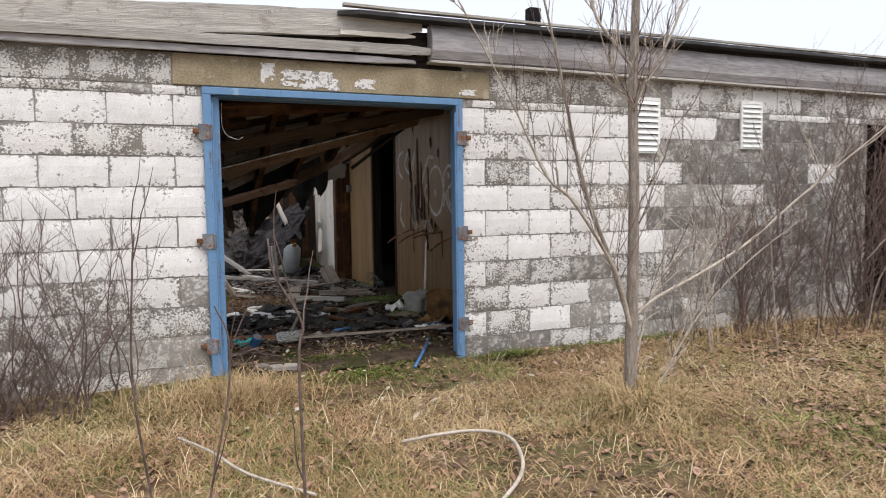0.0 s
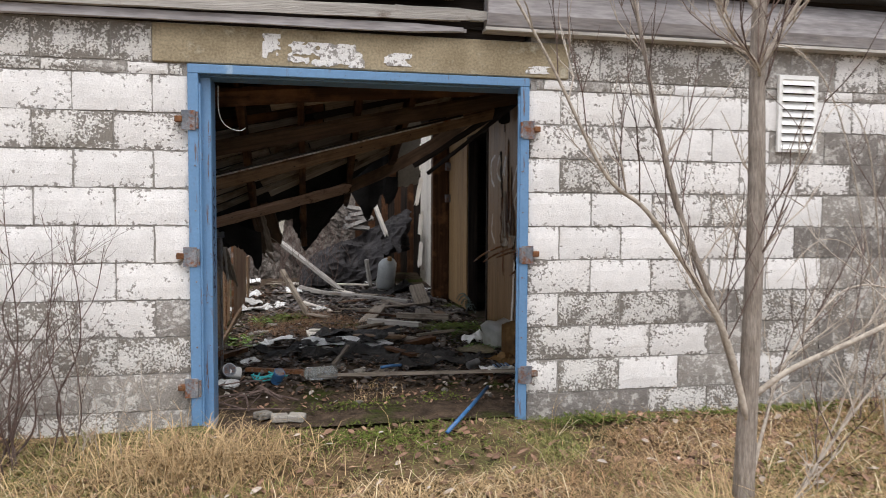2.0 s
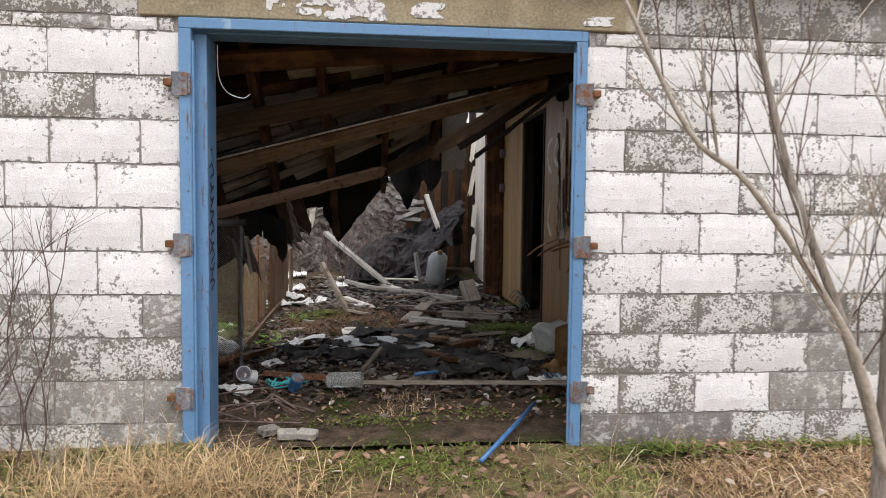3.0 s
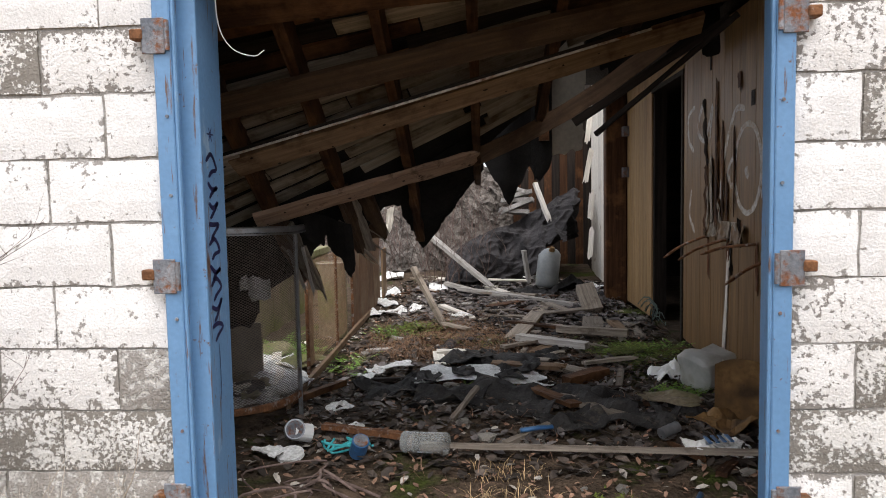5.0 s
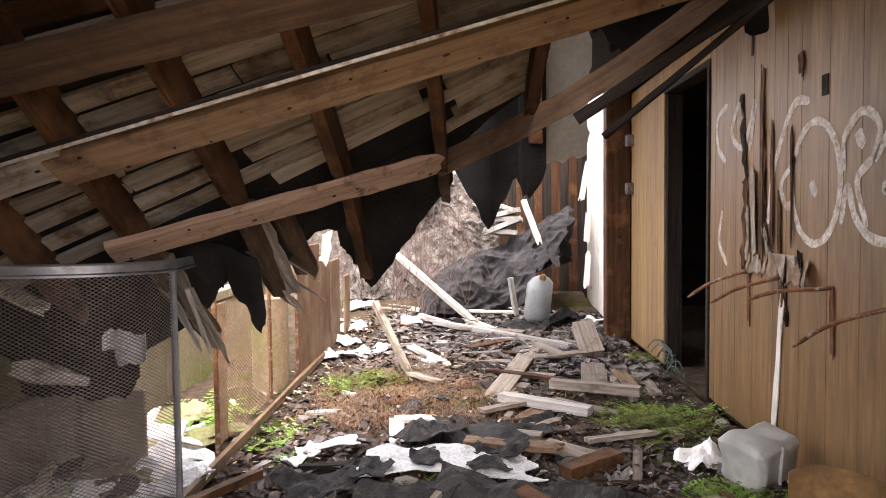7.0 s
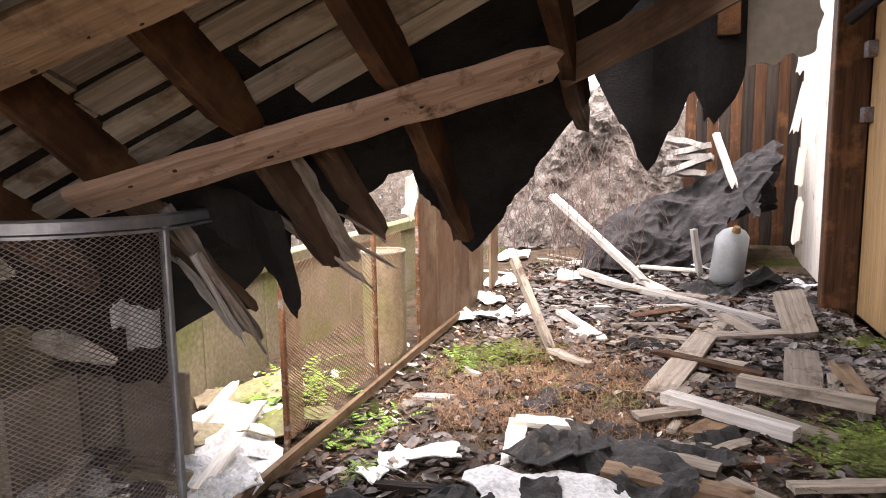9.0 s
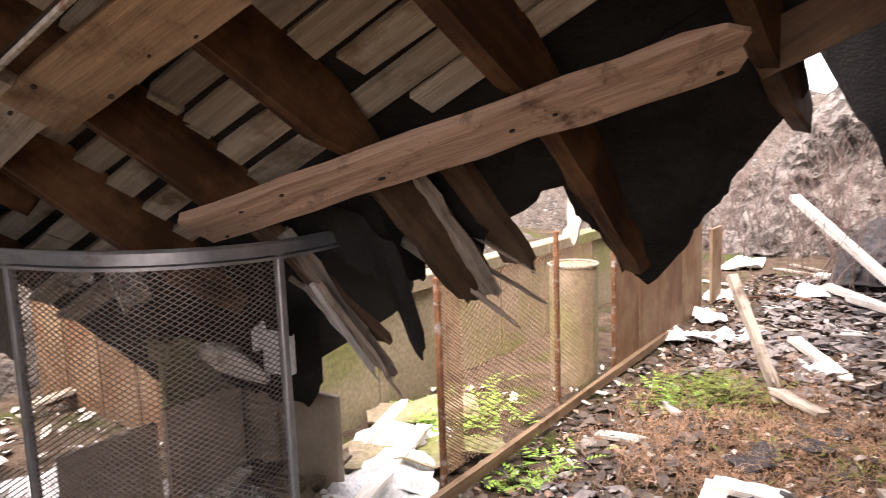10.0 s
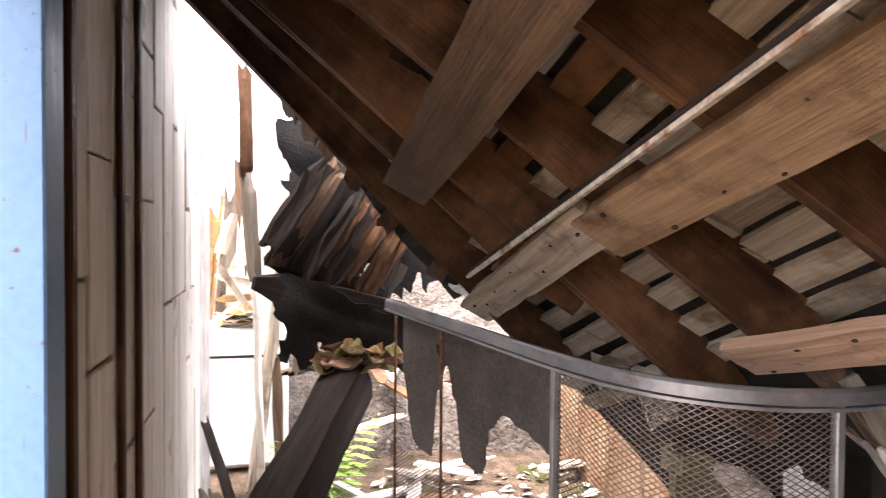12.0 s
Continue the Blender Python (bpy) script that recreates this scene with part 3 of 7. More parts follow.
# ---- steel door frame ----
frame_thing = empty("door_1", (1.4, WALL, 0), "blue-painted steel door frame with rusty hinges, doors missing", "door frame", kind="structure")
for side, x in ((1, DX0), (-1, DX1)):
    bm = bmesh.new()
    box(bm, (min(x, x + side * 0.062), WALL - 0.035, -0.03), (max(x, x + side * 0.062), WALL + 0.03, DTOP), None, 0.004)
    part("jamb", bm, blue_mat, frame_thing)
    deep = 0.125 if side > 0 else -0.002
    boxed("jamb_reveal", (min(x + side * 0.03 * (1 if side > 0 else -1), x + side * deep), WALL + 0.031, -0.03), (max(x + side * 0.03 * (1 if side > 0 else -1), x + side * deep), INNER + 0.04, DTOP - 0.01), blue_mat, frame_thing, bevel=0.004)
    bm = bmesh.new()
    tube(bm, [(x + side * 0.068, WALL - 0.022, 0.0), (x + side * 0.068, WALL - 0.022, DTOP - 0.06)], 0.008, 8)
    part("hinge_rod", bm, blue_mat, frame_thing)
    for z in (0.30, 1.10, 1.92):
        hinge = part("hinge", box(bmesh.new(), (x - 0.035 if side > 0 else x - 0.045, WALL - 0.043, z - 0.06), (x + 0.045 if side > 0 else x + 0.035, WALL - 0.036, z + 0.06), None, 0.002), hinge_mat, frame_thing, "rust-spotted hinge plate")
        boxed("hinge_lug", (x - side * 0.052 - 0.022, WALL - 0.05, z - 0.012), (x - side * 0.052 + 0.022, WALL - 0.002, z + 0.024), rust_mat, hinge, "rusty lug", 0.004)
        bm = bmesh.new()
        tube(bm, [(x + side * 0.055, WALL - 0.045, z - 0.05), (x + side * 0.055, WALL - 0.045, z + 0.05)], 0.009, 8)
        part("hinge_pin", bm, hinge_mat, hinge)
    for z in (0.55, 0.95, 1.38, 1.65):
        bm = bmesh.new()
        tube(bm, [(x + side * 0.04, WALL - 0.040, z), (x + side * 0.04, WALL - 0.034, z)], 0.006, 8)
        part("bolt", bm, hinge_mat, frame_thing)
boxed("head", (DX0, WALL - 0.035, DTOP), (DX1, WALL + 0.03, DTOP + 0.055), blue_mat, frame_thing)
boxed("head_reveal", (DX0 + 0.03, WALL + 0.031, DTOP - 0.008), (DX1 + 0.0, INNER + 0.005, DTOP + 0.022), blue_mat, frame_thing)

# ---- eaves: fascia boards and roof edge ----
eaves = empty("eaves", (3, 5.6, 2.6), "grey weathered fascia boards broken away beside the doorway", "fascia", kind="structure")
for x0, x1 in ((2.17, 5.4), (5.4, 9.2)):
    bm = bmesh.new()
    n = 14
    prof = [(0.0, 2.56), (-0.055, 2.575), (-0.085, 2.64), (-0.085, 2.74), (-0.06, 2.82), (-0.02, 2.865)]
    rows = []
    for i in range(n + 1):
        x = x0 + (x1 - x0) * i / n
        dz = 0.012 * rag(x, 2, 1.5) - 0.004 * (x - 2)
        rows.append([bm.verts.new((x, 5.66 + dy, z + dz)) for dy, z in prof] + [bm.verts.new((x, 5.69, 2.86 + dz)), bm.verts.new((x, 5.69, 2.56 + dz))])
    for i in range(n):
        for k in range(8):
            bm.faces.new((rows[i][k], rows[i + 1][k], rows[i + 1][(k + 1) % 8], rows[i][(k + 1) % 8]))
    bm.faces.new(rows[0])
    bm.faces.new(rows[-1][::-1])
    part("fascia_board", bm, fascia_mat, eaves, "grey painted rounded fascia board")
board("fascia_board", (-2.0, 5.60, 2.62), (2.12, 5.64, 2.84), 0.03, 0.20, grey_wood, eaves, "split grey fascia board", torn=0.35, seg=16, rough=0.008)
board("fascia_board", (-2.0, 5.58, 2.56), (2.30, 5.62, 2.63), 0.03, 0.075, grey_wood, eaves, torn=0.5, seg=14, rough=0.006)
board("fascia_board", (-2.0, 5.61, 2.505), (2.05, 5.64, 2.535), 0.03, 0.05, fascia_mat, eaves, seg=12, torn=0.2, rough=0.004)
board("soffit_board", (2.16, 5.64, 2.545), (9.2, 5.64, 2.53), 0.10, 0.02, grey_wood, eaves, seg=16)
# Added black strip; it paints the shaded gap behind the fascia.
boxed("dark_backing", (-2.0, 5.70, 2.50), (2.45, 5.74, 2.80), black_wood, eaves, "black backing added for the shade behind the broken fascia")
board("splinter", (1.3, 5.60, 2.72), (2.05, 5.63, 2.74), 0.02, 0.035, white_paint_wood, eaves, torn=0.3, torn0=0.3)
board("splinter", (1.5, 5.63, 2.66), (2.18, 5.66, 2.61), 0.02, 0.03, grey_wood, eaves, torn=0.3, torn0=0.2)
board("splinter", (1.1, 5.66, 2.58), (2.2, 5.67, 2.56), 0.02, 0.03, black_wood, eaves, torn=0.3)

# ---- roof that still stands, plus an unseen deck that shades the inside ----
roof = empty("roof", (5, 9, 3), "flat felt-covered roof, black and worn at the edge", "roof", kind="structure")
bm = sheet(lambda u, v: (1.35 + 8.0 * u, 5.50 + 2.6 * v, 2.885 + 0.02 * u - 0.04 * v + 0.008 * rag(u * 8, 4, 2)), 60, 10, lambda u, v: u > 0.15 or v < 0.12, 0.03)
part("felt_edge", bm, roof_felt, roof)
bm = sheet(lambda u, v: (3.22 + 6.1 * u, 8.08 + 7.0 * v, 2.91 + 0.01 * rag(u * 8, 4, 2)), 20, 20, None, 0.03)
part("felt_cover", bm, roof_felt, roof)
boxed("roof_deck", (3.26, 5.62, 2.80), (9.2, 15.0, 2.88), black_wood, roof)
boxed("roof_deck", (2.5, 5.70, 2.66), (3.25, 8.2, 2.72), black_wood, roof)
# Unseen deck, added only to keep sky light off the panels and floor.
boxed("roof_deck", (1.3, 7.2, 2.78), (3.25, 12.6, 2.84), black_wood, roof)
board("roof_strip", (1.40, 5.52, 2.915), (9.2, 5.52, 2.925), 0.05, 0.02, grey_wood, roof, seg=18)
tagged(boxed("vent_pipe", (4.46, 7.9, 2.85), (4.62, 8.04, 3.80), felt, bevel=0.01), "black square vent pipe on the roof", "vent pipe")
# Ceiling added in black; the colour carries the side room's shade.
tagged(boxed("ceiling", (3.26, 5.9, 2.62), (9.0, 15.0, 2.66), black_wood), "black ceiling added to make the side room read unlit", "ceiling", kind="structure")

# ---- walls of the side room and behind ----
# Added walls, coloured black in place of the shade beyond the doorway.
tagged(boxed("wall_side_room_east", (9.0, 5.9, -0.05), (9.2, 16.0, 2.7), black_wood), "black wall added to make the side room read unlit", "wall", kind="structure")
tagged(boxed("wall_side_room_north", (3.45, 14.8, -0.05), (9.0, 15.0, 2.7), black_wood), "black wall added to make the side room read unlit", "wall", kind="structure")

# ---- panelled wall with graffiti ----
PX = 3.24
pw = empty("wall_panelled", (PX, 8, 0), "wood veneer panelled wall with water stains and spray-painted tags", "wall", kind="structure")
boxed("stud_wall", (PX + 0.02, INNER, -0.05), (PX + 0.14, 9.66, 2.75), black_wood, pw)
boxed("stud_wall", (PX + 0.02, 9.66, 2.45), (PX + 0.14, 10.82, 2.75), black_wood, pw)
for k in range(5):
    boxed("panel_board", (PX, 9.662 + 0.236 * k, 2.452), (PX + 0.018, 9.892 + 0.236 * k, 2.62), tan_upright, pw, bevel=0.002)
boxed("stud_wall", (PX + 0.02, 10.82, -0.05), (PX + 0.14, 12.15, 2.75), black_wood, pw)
y = INNER
rp = random.Random(3)
while y < 9.64:
    w = min(rp.choice((0.10, 0.16, 0.22, 0.28)), 9.66 - y)
    top = 2.62
    boxed("panel_board", (PX + rp.uniform(0, 0.002), y + 0.001, 0.02 + rp.uniform(0, 0.02)), (PX + 0.018, y + w - 0.001, top), panel_mat, pw, bevel=0.003)
    y += w
y = 10.84
while y < 12.1:
    w = min(0.21, 12.12 - y)
    boxed("panel_board", (PX, y + 0.002, 0.02), (PX + 0.018, y + w - 0.002, 2.62), tan_upright, pw, bevel=0.002)
    y += w
boxed("doorway_jamb", (PX - 0.012, 9.655, 0.0), (PX + 0.15, 9.70, 2.40), black_wood, pw)
# North jamb is painted black so that its reveal looks unlit.
boxed("doorway_jamb", (PX + 0.019, 10.80, 0.0), (PX + 0.15, 10.84, 2.40), black_upright, pw)
boxed("doorway_head", (PX - 0.006, 9.655, 2.40), (PX + 0.15, 10.84, 2.45), black_wood, pw)
boxed("dark_post", (2.98, 12.12, -0.02), (3.24, 12.30, 2.7), dark_upright, pw, "blackened wooden post", 0.01)
for z in (1.62, 2.12):
    boxed("bracket", (PX - 0.07, 11.98, z - 0.06), (PX + 0.0, 12.10, z + 0.06), hinge_mat, pw, "small steel bracket")
# torn veneer strips, and bent nails below the tag
for yy, z0, z1, w in ((8.74, 1.05, 2.25, 0.05), (8.60, 1.1, 1.9, 0.03), (8.50, 1.0, 1.5, 0.035), (8.36, 1.15, 1.9, 0.02), (8.27, 2.05, 2.2, 0.05)):
    board("torn_veneer", (PX - 0.012, yy, z0), (PX - 0.006, yy + 0.02, z1), w, 0.008, dark_wood, pw, "splintered dark veneer strip", up=(-1, 0, 0), torn=0.2, torn0=0.15, seg=6)
board("split", (PX - 0.008, 8.56, 0.05), (PX - 0.006, 8.47, 1.0), 0.055, 0.006, white_paint_wood, pw, "pale split in the panel", up=(-1, 0, 0), torn=0.3, seg=6)

# ---- front wall lining inside, left of the door ----
lining = empty("wall_lining", (-0.6, INNER, 0), "pale board lining on the inside of the front wall", "wall lining", kind="structure")
x = 0.36
while x > -1.62:
    w = rp.choice((0.14, 0.17, 0.2))
    z = 0.0
    while z < 2.3:
        z1 = min(z + rp.choice((0.42, 0.6, 0.85, 1.3)), 2.42 - 0.1 * rp.random())
        m = pose(x - w / 2, INNER + 0.006 + rp.uniform(0, 0.006), z, 0, rp.uniform(-0.5, 0.5), 0)
        part("lining_board", box(bmesh.new(), (-w / 2 + rp.uniform(0.002, 0.008), 0, rp.uniform(0, 0.006)), (w / 2 - rp.uniform(0, 0.006), 0.014, z1 - z - rp.uniform(0.002, 0.012)), None, 0.003), white_upright, lining, m=m)
        z = z1
    x -= w
for xx in (0.33, -0.06, -0.26):
    boxed("batten", (xx - 0.03, INNER + 0.0265, 0.0), (xx + 0.005, INNER + 0.040, 2.45), dark_upright, lining, "brown vertical batten", 0.004)

# ---- tags sprayed on the panelled wall, and bent rods with rust runs ----
spray = stuffed("sprayed_white_paint", (0.44, 0.41, 0.37), (0.60, 0.57, 0.53), 9, 0.7, 0.1, fine=60, c=(0.30, 0.195, 0.11), c_scale=22, c_at=0.54, c_soft=0.10)
dark_ink = stuffed("navy_marker_ink", (0.012, 0.013, 0.05), (0.02, 0.02, 0.08), 9, 0.5, 0.0)
rust_run = stuffed("rust_run", (0.10, 0.038, 0.018), (0.16, 0.07, 0.035), 9, 0.8, 0.1)


def stroke(pts, width, place, material, parent, name="stroke", steps=6):
    """A flat painted line, laid 3 mm proud of its wall."""
    path = smooth_path([(p[0], p[1], 0) for p in pts], steps)
    bm = bmesh.new()
    rows = []
    for i, p in enumerate(path):
        d = (path[min(i + 1, len(path) - 1)] - path[max(i - 1, 0)]).normalized()
        w = width * (1 + 0.25 * rag(i * 0.1, len(pts), 3)) * (0.55 if i in (0, len(path) - 1) else 1)
        nrm = Vector((-d.y, d.x, 0)) * w / 2
        rows.append([bm.verts.new(place(p.x + nrm.x, p.y + nrm.y)), bm.verts.new(place(p.x - nrm.x, p.y - nrm.y))])
    for a, b in zip(rows, rows[1:]):
        bm.faces.new((a[0], a[1], b[1], b[0]))
    return part(name, bm, material, parent)


tag = empty("graffiti", (PX - 0.003, 8.4, 1.6), "large white sprayed bubble letters on the panelled wall", "graffiti")
on_panel = lambda y, z: (PX - 0.0012, y, z)
oval = [(8.14 + 0.24 * math.cos(a / 12 * 2 * math.pi), 1.51 + 0.30 * math.sin(a / 12 * 2 * math.pi)) for a in range(14)]
for pts in ([(9.32, 2.07), (9.5, 2.0), (9.49, 1.81), (9.35, 1.70)], [(9.12, 2.06), (9.24, 1.88), (9.05, 1.77), (8.87, 2.02), (8.95, 1.74)],
            [(8.2, 1.92), (8.36, 1.93), (8.51, 1.77), (8.63, 1.54), (8.68, 1.30)], [(8.37, 1.62), (8.51, 1.52), (8.45, 1.40), (8.36, 1.42)], oval,
            [(7.87, 1.55), (7.87, 1.7), (7.73, 1.80), (7.60, 1.73), (7.64, 1.60), (7.76, 1.50), (7.68, 1.30)],
            [(7.63, 1.58), (7.50, 1.71), (7.41, 1.62), (7.46, 1.50), (7.56, 1.46), (7.41, 1.40), (7.42, 1.26), (7.63, 1.25), (7.77, 1.34), (7.84, 1.48), (7.89, 1.31)],
            [(9.40, 1.38), (9.46, 1.17), (9.31, 1.02)]):
    stroke(pts, 0.043, on_panel, spray, tag)
for yy, z in ((7.74, 1.68), (8.15, 1.48)):
    stroke([(yy - 0.03, z - 0.03), (yy, z), (yy + 0.02, z + 0.04)], 0.06, on_panel, spray, tag, "dot")
for y0, z0, y1, z1, zb in ((9.30, 0.84, 8.94, 1.0, 0.66), (8.86, 0.86, 8.50, 1.0, 0.66), (8.30, 0.95, 7.95, 1.01, 0.62), (7.80, 0.80, 7.44, 0.98, 0.60)):
    rod = empty("bent_rod", (PX, y1, z1), "bent rusty steel rod sticking out of the panelled wall", "steel rod", "bent rods")
    bm = bmesh.new()
    tube(bm, smooth_path([(PX, y1, z1), (PX - 0.05, y1 + 0.02, z1 - 0.005), (PX - 0.16, (y0 + y1) / 2 + 0.05, (z0 + z1) / 2 - 0.01), (PX - 0.27, y0 - 0.04, z0 - 0.03)], 4), [0.011] * 12 + [0.006], 6)
    part("shaft", bm, rust_mat, rod, smooth=True)
    board("rust_run", (PX - 0.005, y1, z1), (PX - 0.005, y1 - 0.01, zb), 0.035, 0.004, rust_run, rod, "dark rust run on the panel", up=(-1, 0, 0), torn=0.12, seg=5)
boxed("torn_patch", (PX - 0.02, 8.30, 1.02), (PX - 0.008, 8.62, 1.14), pale_wood, pw, "peeled pale veneer", 0.003, None)
boxed("hole", (PX - 0.004, 8.02, 1.92), (PX + 0.0, 8.08, 2.02), black_wood, pw, "dark hole in the panel", 0.001)
for k, (ya, za, yb, zb, w, mt) in enumerate(((9.08, 2.16, 8.98, 1.55, 0.05, black_wood), (9.00, 1.62, 9.02, 0.98, 0.075, dark_wood), (8.74, 1.98, 8.70, 1.30, 0.018, dark_wood), (8.72, 1.34, 8.62, 1.02, 0.018, dark_wood),
                                            (8.46, 1.06, 8.40, 0.72, 0.02, black_wood), (8.28, 1.18, 8.24, 0.96, 0.02, black_wood))):
    board("split", (PX - 0.004, ya, za), (PX - 0.004, yb, zb), w, 0.004, mt, pw, "dark splintered split in the panel", up=(-1, 0, 0), torn=0.12, torn0=0.12, seg=9, rough=0.012)
for k, (ya, za, yb, zb, w) in enumerate(((8.88, 1.68, 8.84, 1.05, 0.09), (8.96, 1.42, 8.93, 1.02, 0.04), (8.72, 1.30, 8.58, 1.02, 0.05))):
    board("peeled_veneer", (PX - 0.010, ya, za), (PX - 0.016, yb, zb), w, 0.004, pale_wood, pw, "peeled pale veneer", up=(-1, 0.15, 0), torn=0.10, torn0=0.10, seg=7, rough=0.008)
for k in range(7):
    yk = 8.92 - 0.12 * k
    board("torn_flap", (PX - 0.006, yk, 1.13 + 0.03 * rag(k * 0.7, 3, 1)), (PX - 0.05, yk - 0.05, 0.98 + 0.02 * rag(k * 0.9, 5, 1)), 0.10, 0.003, (panel_mat, pale_wood)[k % 3 == 1], pw, "torn lip of veneer", up=(-1, 0.3 * (-1) ** k, 0.2), torn=0.05, seg=4, rough=0.006)
boxed("crack", (PX - 0.004, 8.90, 2.30), (PX + 0.0, 8.93, 2.55), black_wood, pw, "dark crack in the panel", 0.001)

# marker scrawl down the left jamb
scrawl = empty("jamb_scrawl", (DX0 + 0.06, WALL - 0.04, 1.2), "dark blue marker scrawl down the blue jamb", "graffiti")
on_jamb = lambda a, z: (DX0 + 0.1265, WALL + 0.115 + a, z)
rj = random.Random(8)
for k in range(9):
    z = 1.50 - 0.075 * k
    stroke([(-0.045 + rj.uniform(-0.01, 0.01), z), (0.0, z + rj.uniform(-0.03, 0.03)), (0.045, z + rj.uniform(-0.03, 0.02)), (0.0, z - 0.035), (-0.03, z - 0.055)], 0.016, on_jamb, dark_ink, scrawl, "mark", 4)
for a in range(3):
    c, s_ = 0.03 * math.cos(a * 1.05), 0.03 * math.sin(a * 1.05)
    stroke([(-c, 1.60 - s_), (0, 1.60), (c, 1.60 + s_)], 0.007, on_jamb, dark_ink, scrawl, "mark", 2)
stroke([(0.0, 0.83), (0.005, 0.72), (0.0, 0.62)], 0.006, on_jamb, dark_ink, scrawl, "mark", 2)

# ---- louvred vents in the wall ----
def vent(x0, x1, z0, z1):
    th = empty("wall_vent", ((x0 + x1) / 2, WALL, z0), "white plastic louvred vent on the block wall", "vent", "wall vents")
    rim = bmesh.new()
    y0, y1 = WALL - 0.026, WALL - 0.003
    for lo, hi in (((x0, y0, z0), (x0 + 0.03, y1, z1)), ((x1 - 0.03, y0, z0), (x1, y1, z1)), ((x0 + 0.03, y0, z0), (x1 - 0.03, y1, z0 + 0.03)), ((x0 + 0.03, y0, z1 - 0.03), (x1 - 0.03, y1, z1))):
        box(rim, lo, hi)
    part("frame", rim, white_plastic, th)
    boxed("backing", (x0 + 0.02, WALL - 0.008, z0 + 0.02), (x1 - 0.02, WALL - 0.004, z1 - 0.02), black_wood, th, "dark gap", 0)
    n = 9
    for i in range(n):
        z = z0 + 0.045 + (z1 - z0 - 0.09) * i / (n - 1)
        part("slat", box(bmesh.new(), (x0 + 0.025, -0.029, -0.002), (x1 - 0.025, 0.029, 0.002), pose(0, WALL - 0.022, z, 62 + 2 * rj.random(), 0, 0)), white_plastic, th)


vent(4.31, 4.62, 1.82, 2.36)
vent(5.68, 5.98, 1.88, 2.38)

# ---- collapsed roof over the doorway ----
def slump(x, y, off=0.0):
    """The underside of the fallen roof: hinged on the front wall, dropping inwards, more so to the west."""
    return 2.35 - (0.7 - 0.27 * (x - 0.3)) * (y - 5.9) + off


def on(x, y, off=0.0):
    return (x, y, slump(x, y, off))


fallen = empty("collapsed_roof", (0.8, 7, 1.5), "collapsed timber roof hanging from the front wall, with bare rafters and torn felt", "roof")
for x, y1, torn in ((-0.82, 7.35, 0.1), (-0.42, 7.2, 0.1), (-0.22, 7.75, 0.1), (0.17, 7.62, 0.1), (0.58, 7.60, 0.1), (1.0, 7.78, 0.1), (1.42, 8.42, 0.1), (1.83, 8.0, 0.1), (2.25, 7.3, 0.1)):
    board("rafter", on(x, 5.80, 0.115), on(x, y1, 0.115), 0.05, 0.15, dark_wood, fallen, "dark wet rafter", seg=9, torn=torn, rough=0.004)
for a, b, w, h, mt in ((on(1.0, 7.72, 0.11), (1.0, 8.33, 1.05), 0.055, 0.14, dark_wood), (on(0.58, 7.58, 0.11), (0.66, 7.95, 0.99), 0.05, 0.13, brown_wood), (on(0.68, 7.70, 0.18), (0.76, 8.03, 1.06), 0.12, 0.03, brown_wood),
                       (on(0.60, 7.66, 0.13), (0.69, 7.96, 0.97), 0.10, 0.025, grey_plank), (on(0.17, 7.52, 0.09), (0.30, 7.90, 0.80), 0.15, 0.035, brown_wood), (on(0.24, 7.55, 0.05), (0.36, 7.86, 0.72), 0.06, 0.04, grey_plank)):
    board("rafter_end", a, b, w, h, mt, fallen, "splintered grey rafter end", seg=9, torn=0.16, rough=0.008)
# strapping boards under the rafters
board("strapping_board", on(0.10, 7.37, -0.005), on(1.44, 7.72, -0.025), 0.135, 0.03, pink_wood, fallen, "reddish pine board with nail holes", seg=12, torn=0.05, rough=0.004, up=(0, 0.6, 1))
board("strapping_board", on(0.13, 6.97, -0.015), on(2.6, 7.05, -0.025), 0.14, 0.03, tan_wood, fallen, "tan pine board", seg=14, rough=0.004, up=(0, 0.6, 1))
board("strapping_board", on(-0.92, 6.99, 0.015), on(0.19, 6.95, -0.005), 0.13, 0.03, grey_plank, fallen, "grey-brown board", seg=10, rough=0.004, up=(0, 0.6, 1))
board("strapping_board", on(-0.50, 6.64, -0.005), on(2.7, 6.58, -0.015), 0.15, 0.03, brown_wood, fallen, "brown board", seg=14, rough=0.004, up=(0, 0.6, 1))
board("strapping_board", on(0.0, 6.2, -0.005), on(2.7, 6.2, -0.015), 0.15, 0.03, dark_wood, fallen, "brown board", seg=14, rough=0.004, up=(0, 0.6, 1))
board("strapping_board", (1.38, 7.95, 1.60), (2.80, 8.05, 2.46), 0.04, 0.11, brown_wood, fallen, "long sagging brown board", seg=14, bow=-0.07, rough=0.004)
board("strapping_board", (2.1, 8.3, 1.86), (3.1, 8.1, 2.50), 0.03, 0.06, black_wood, fallen, seg=8)
# sheathing boards above the rafters
rs = random.Random(21)
y = 5.95
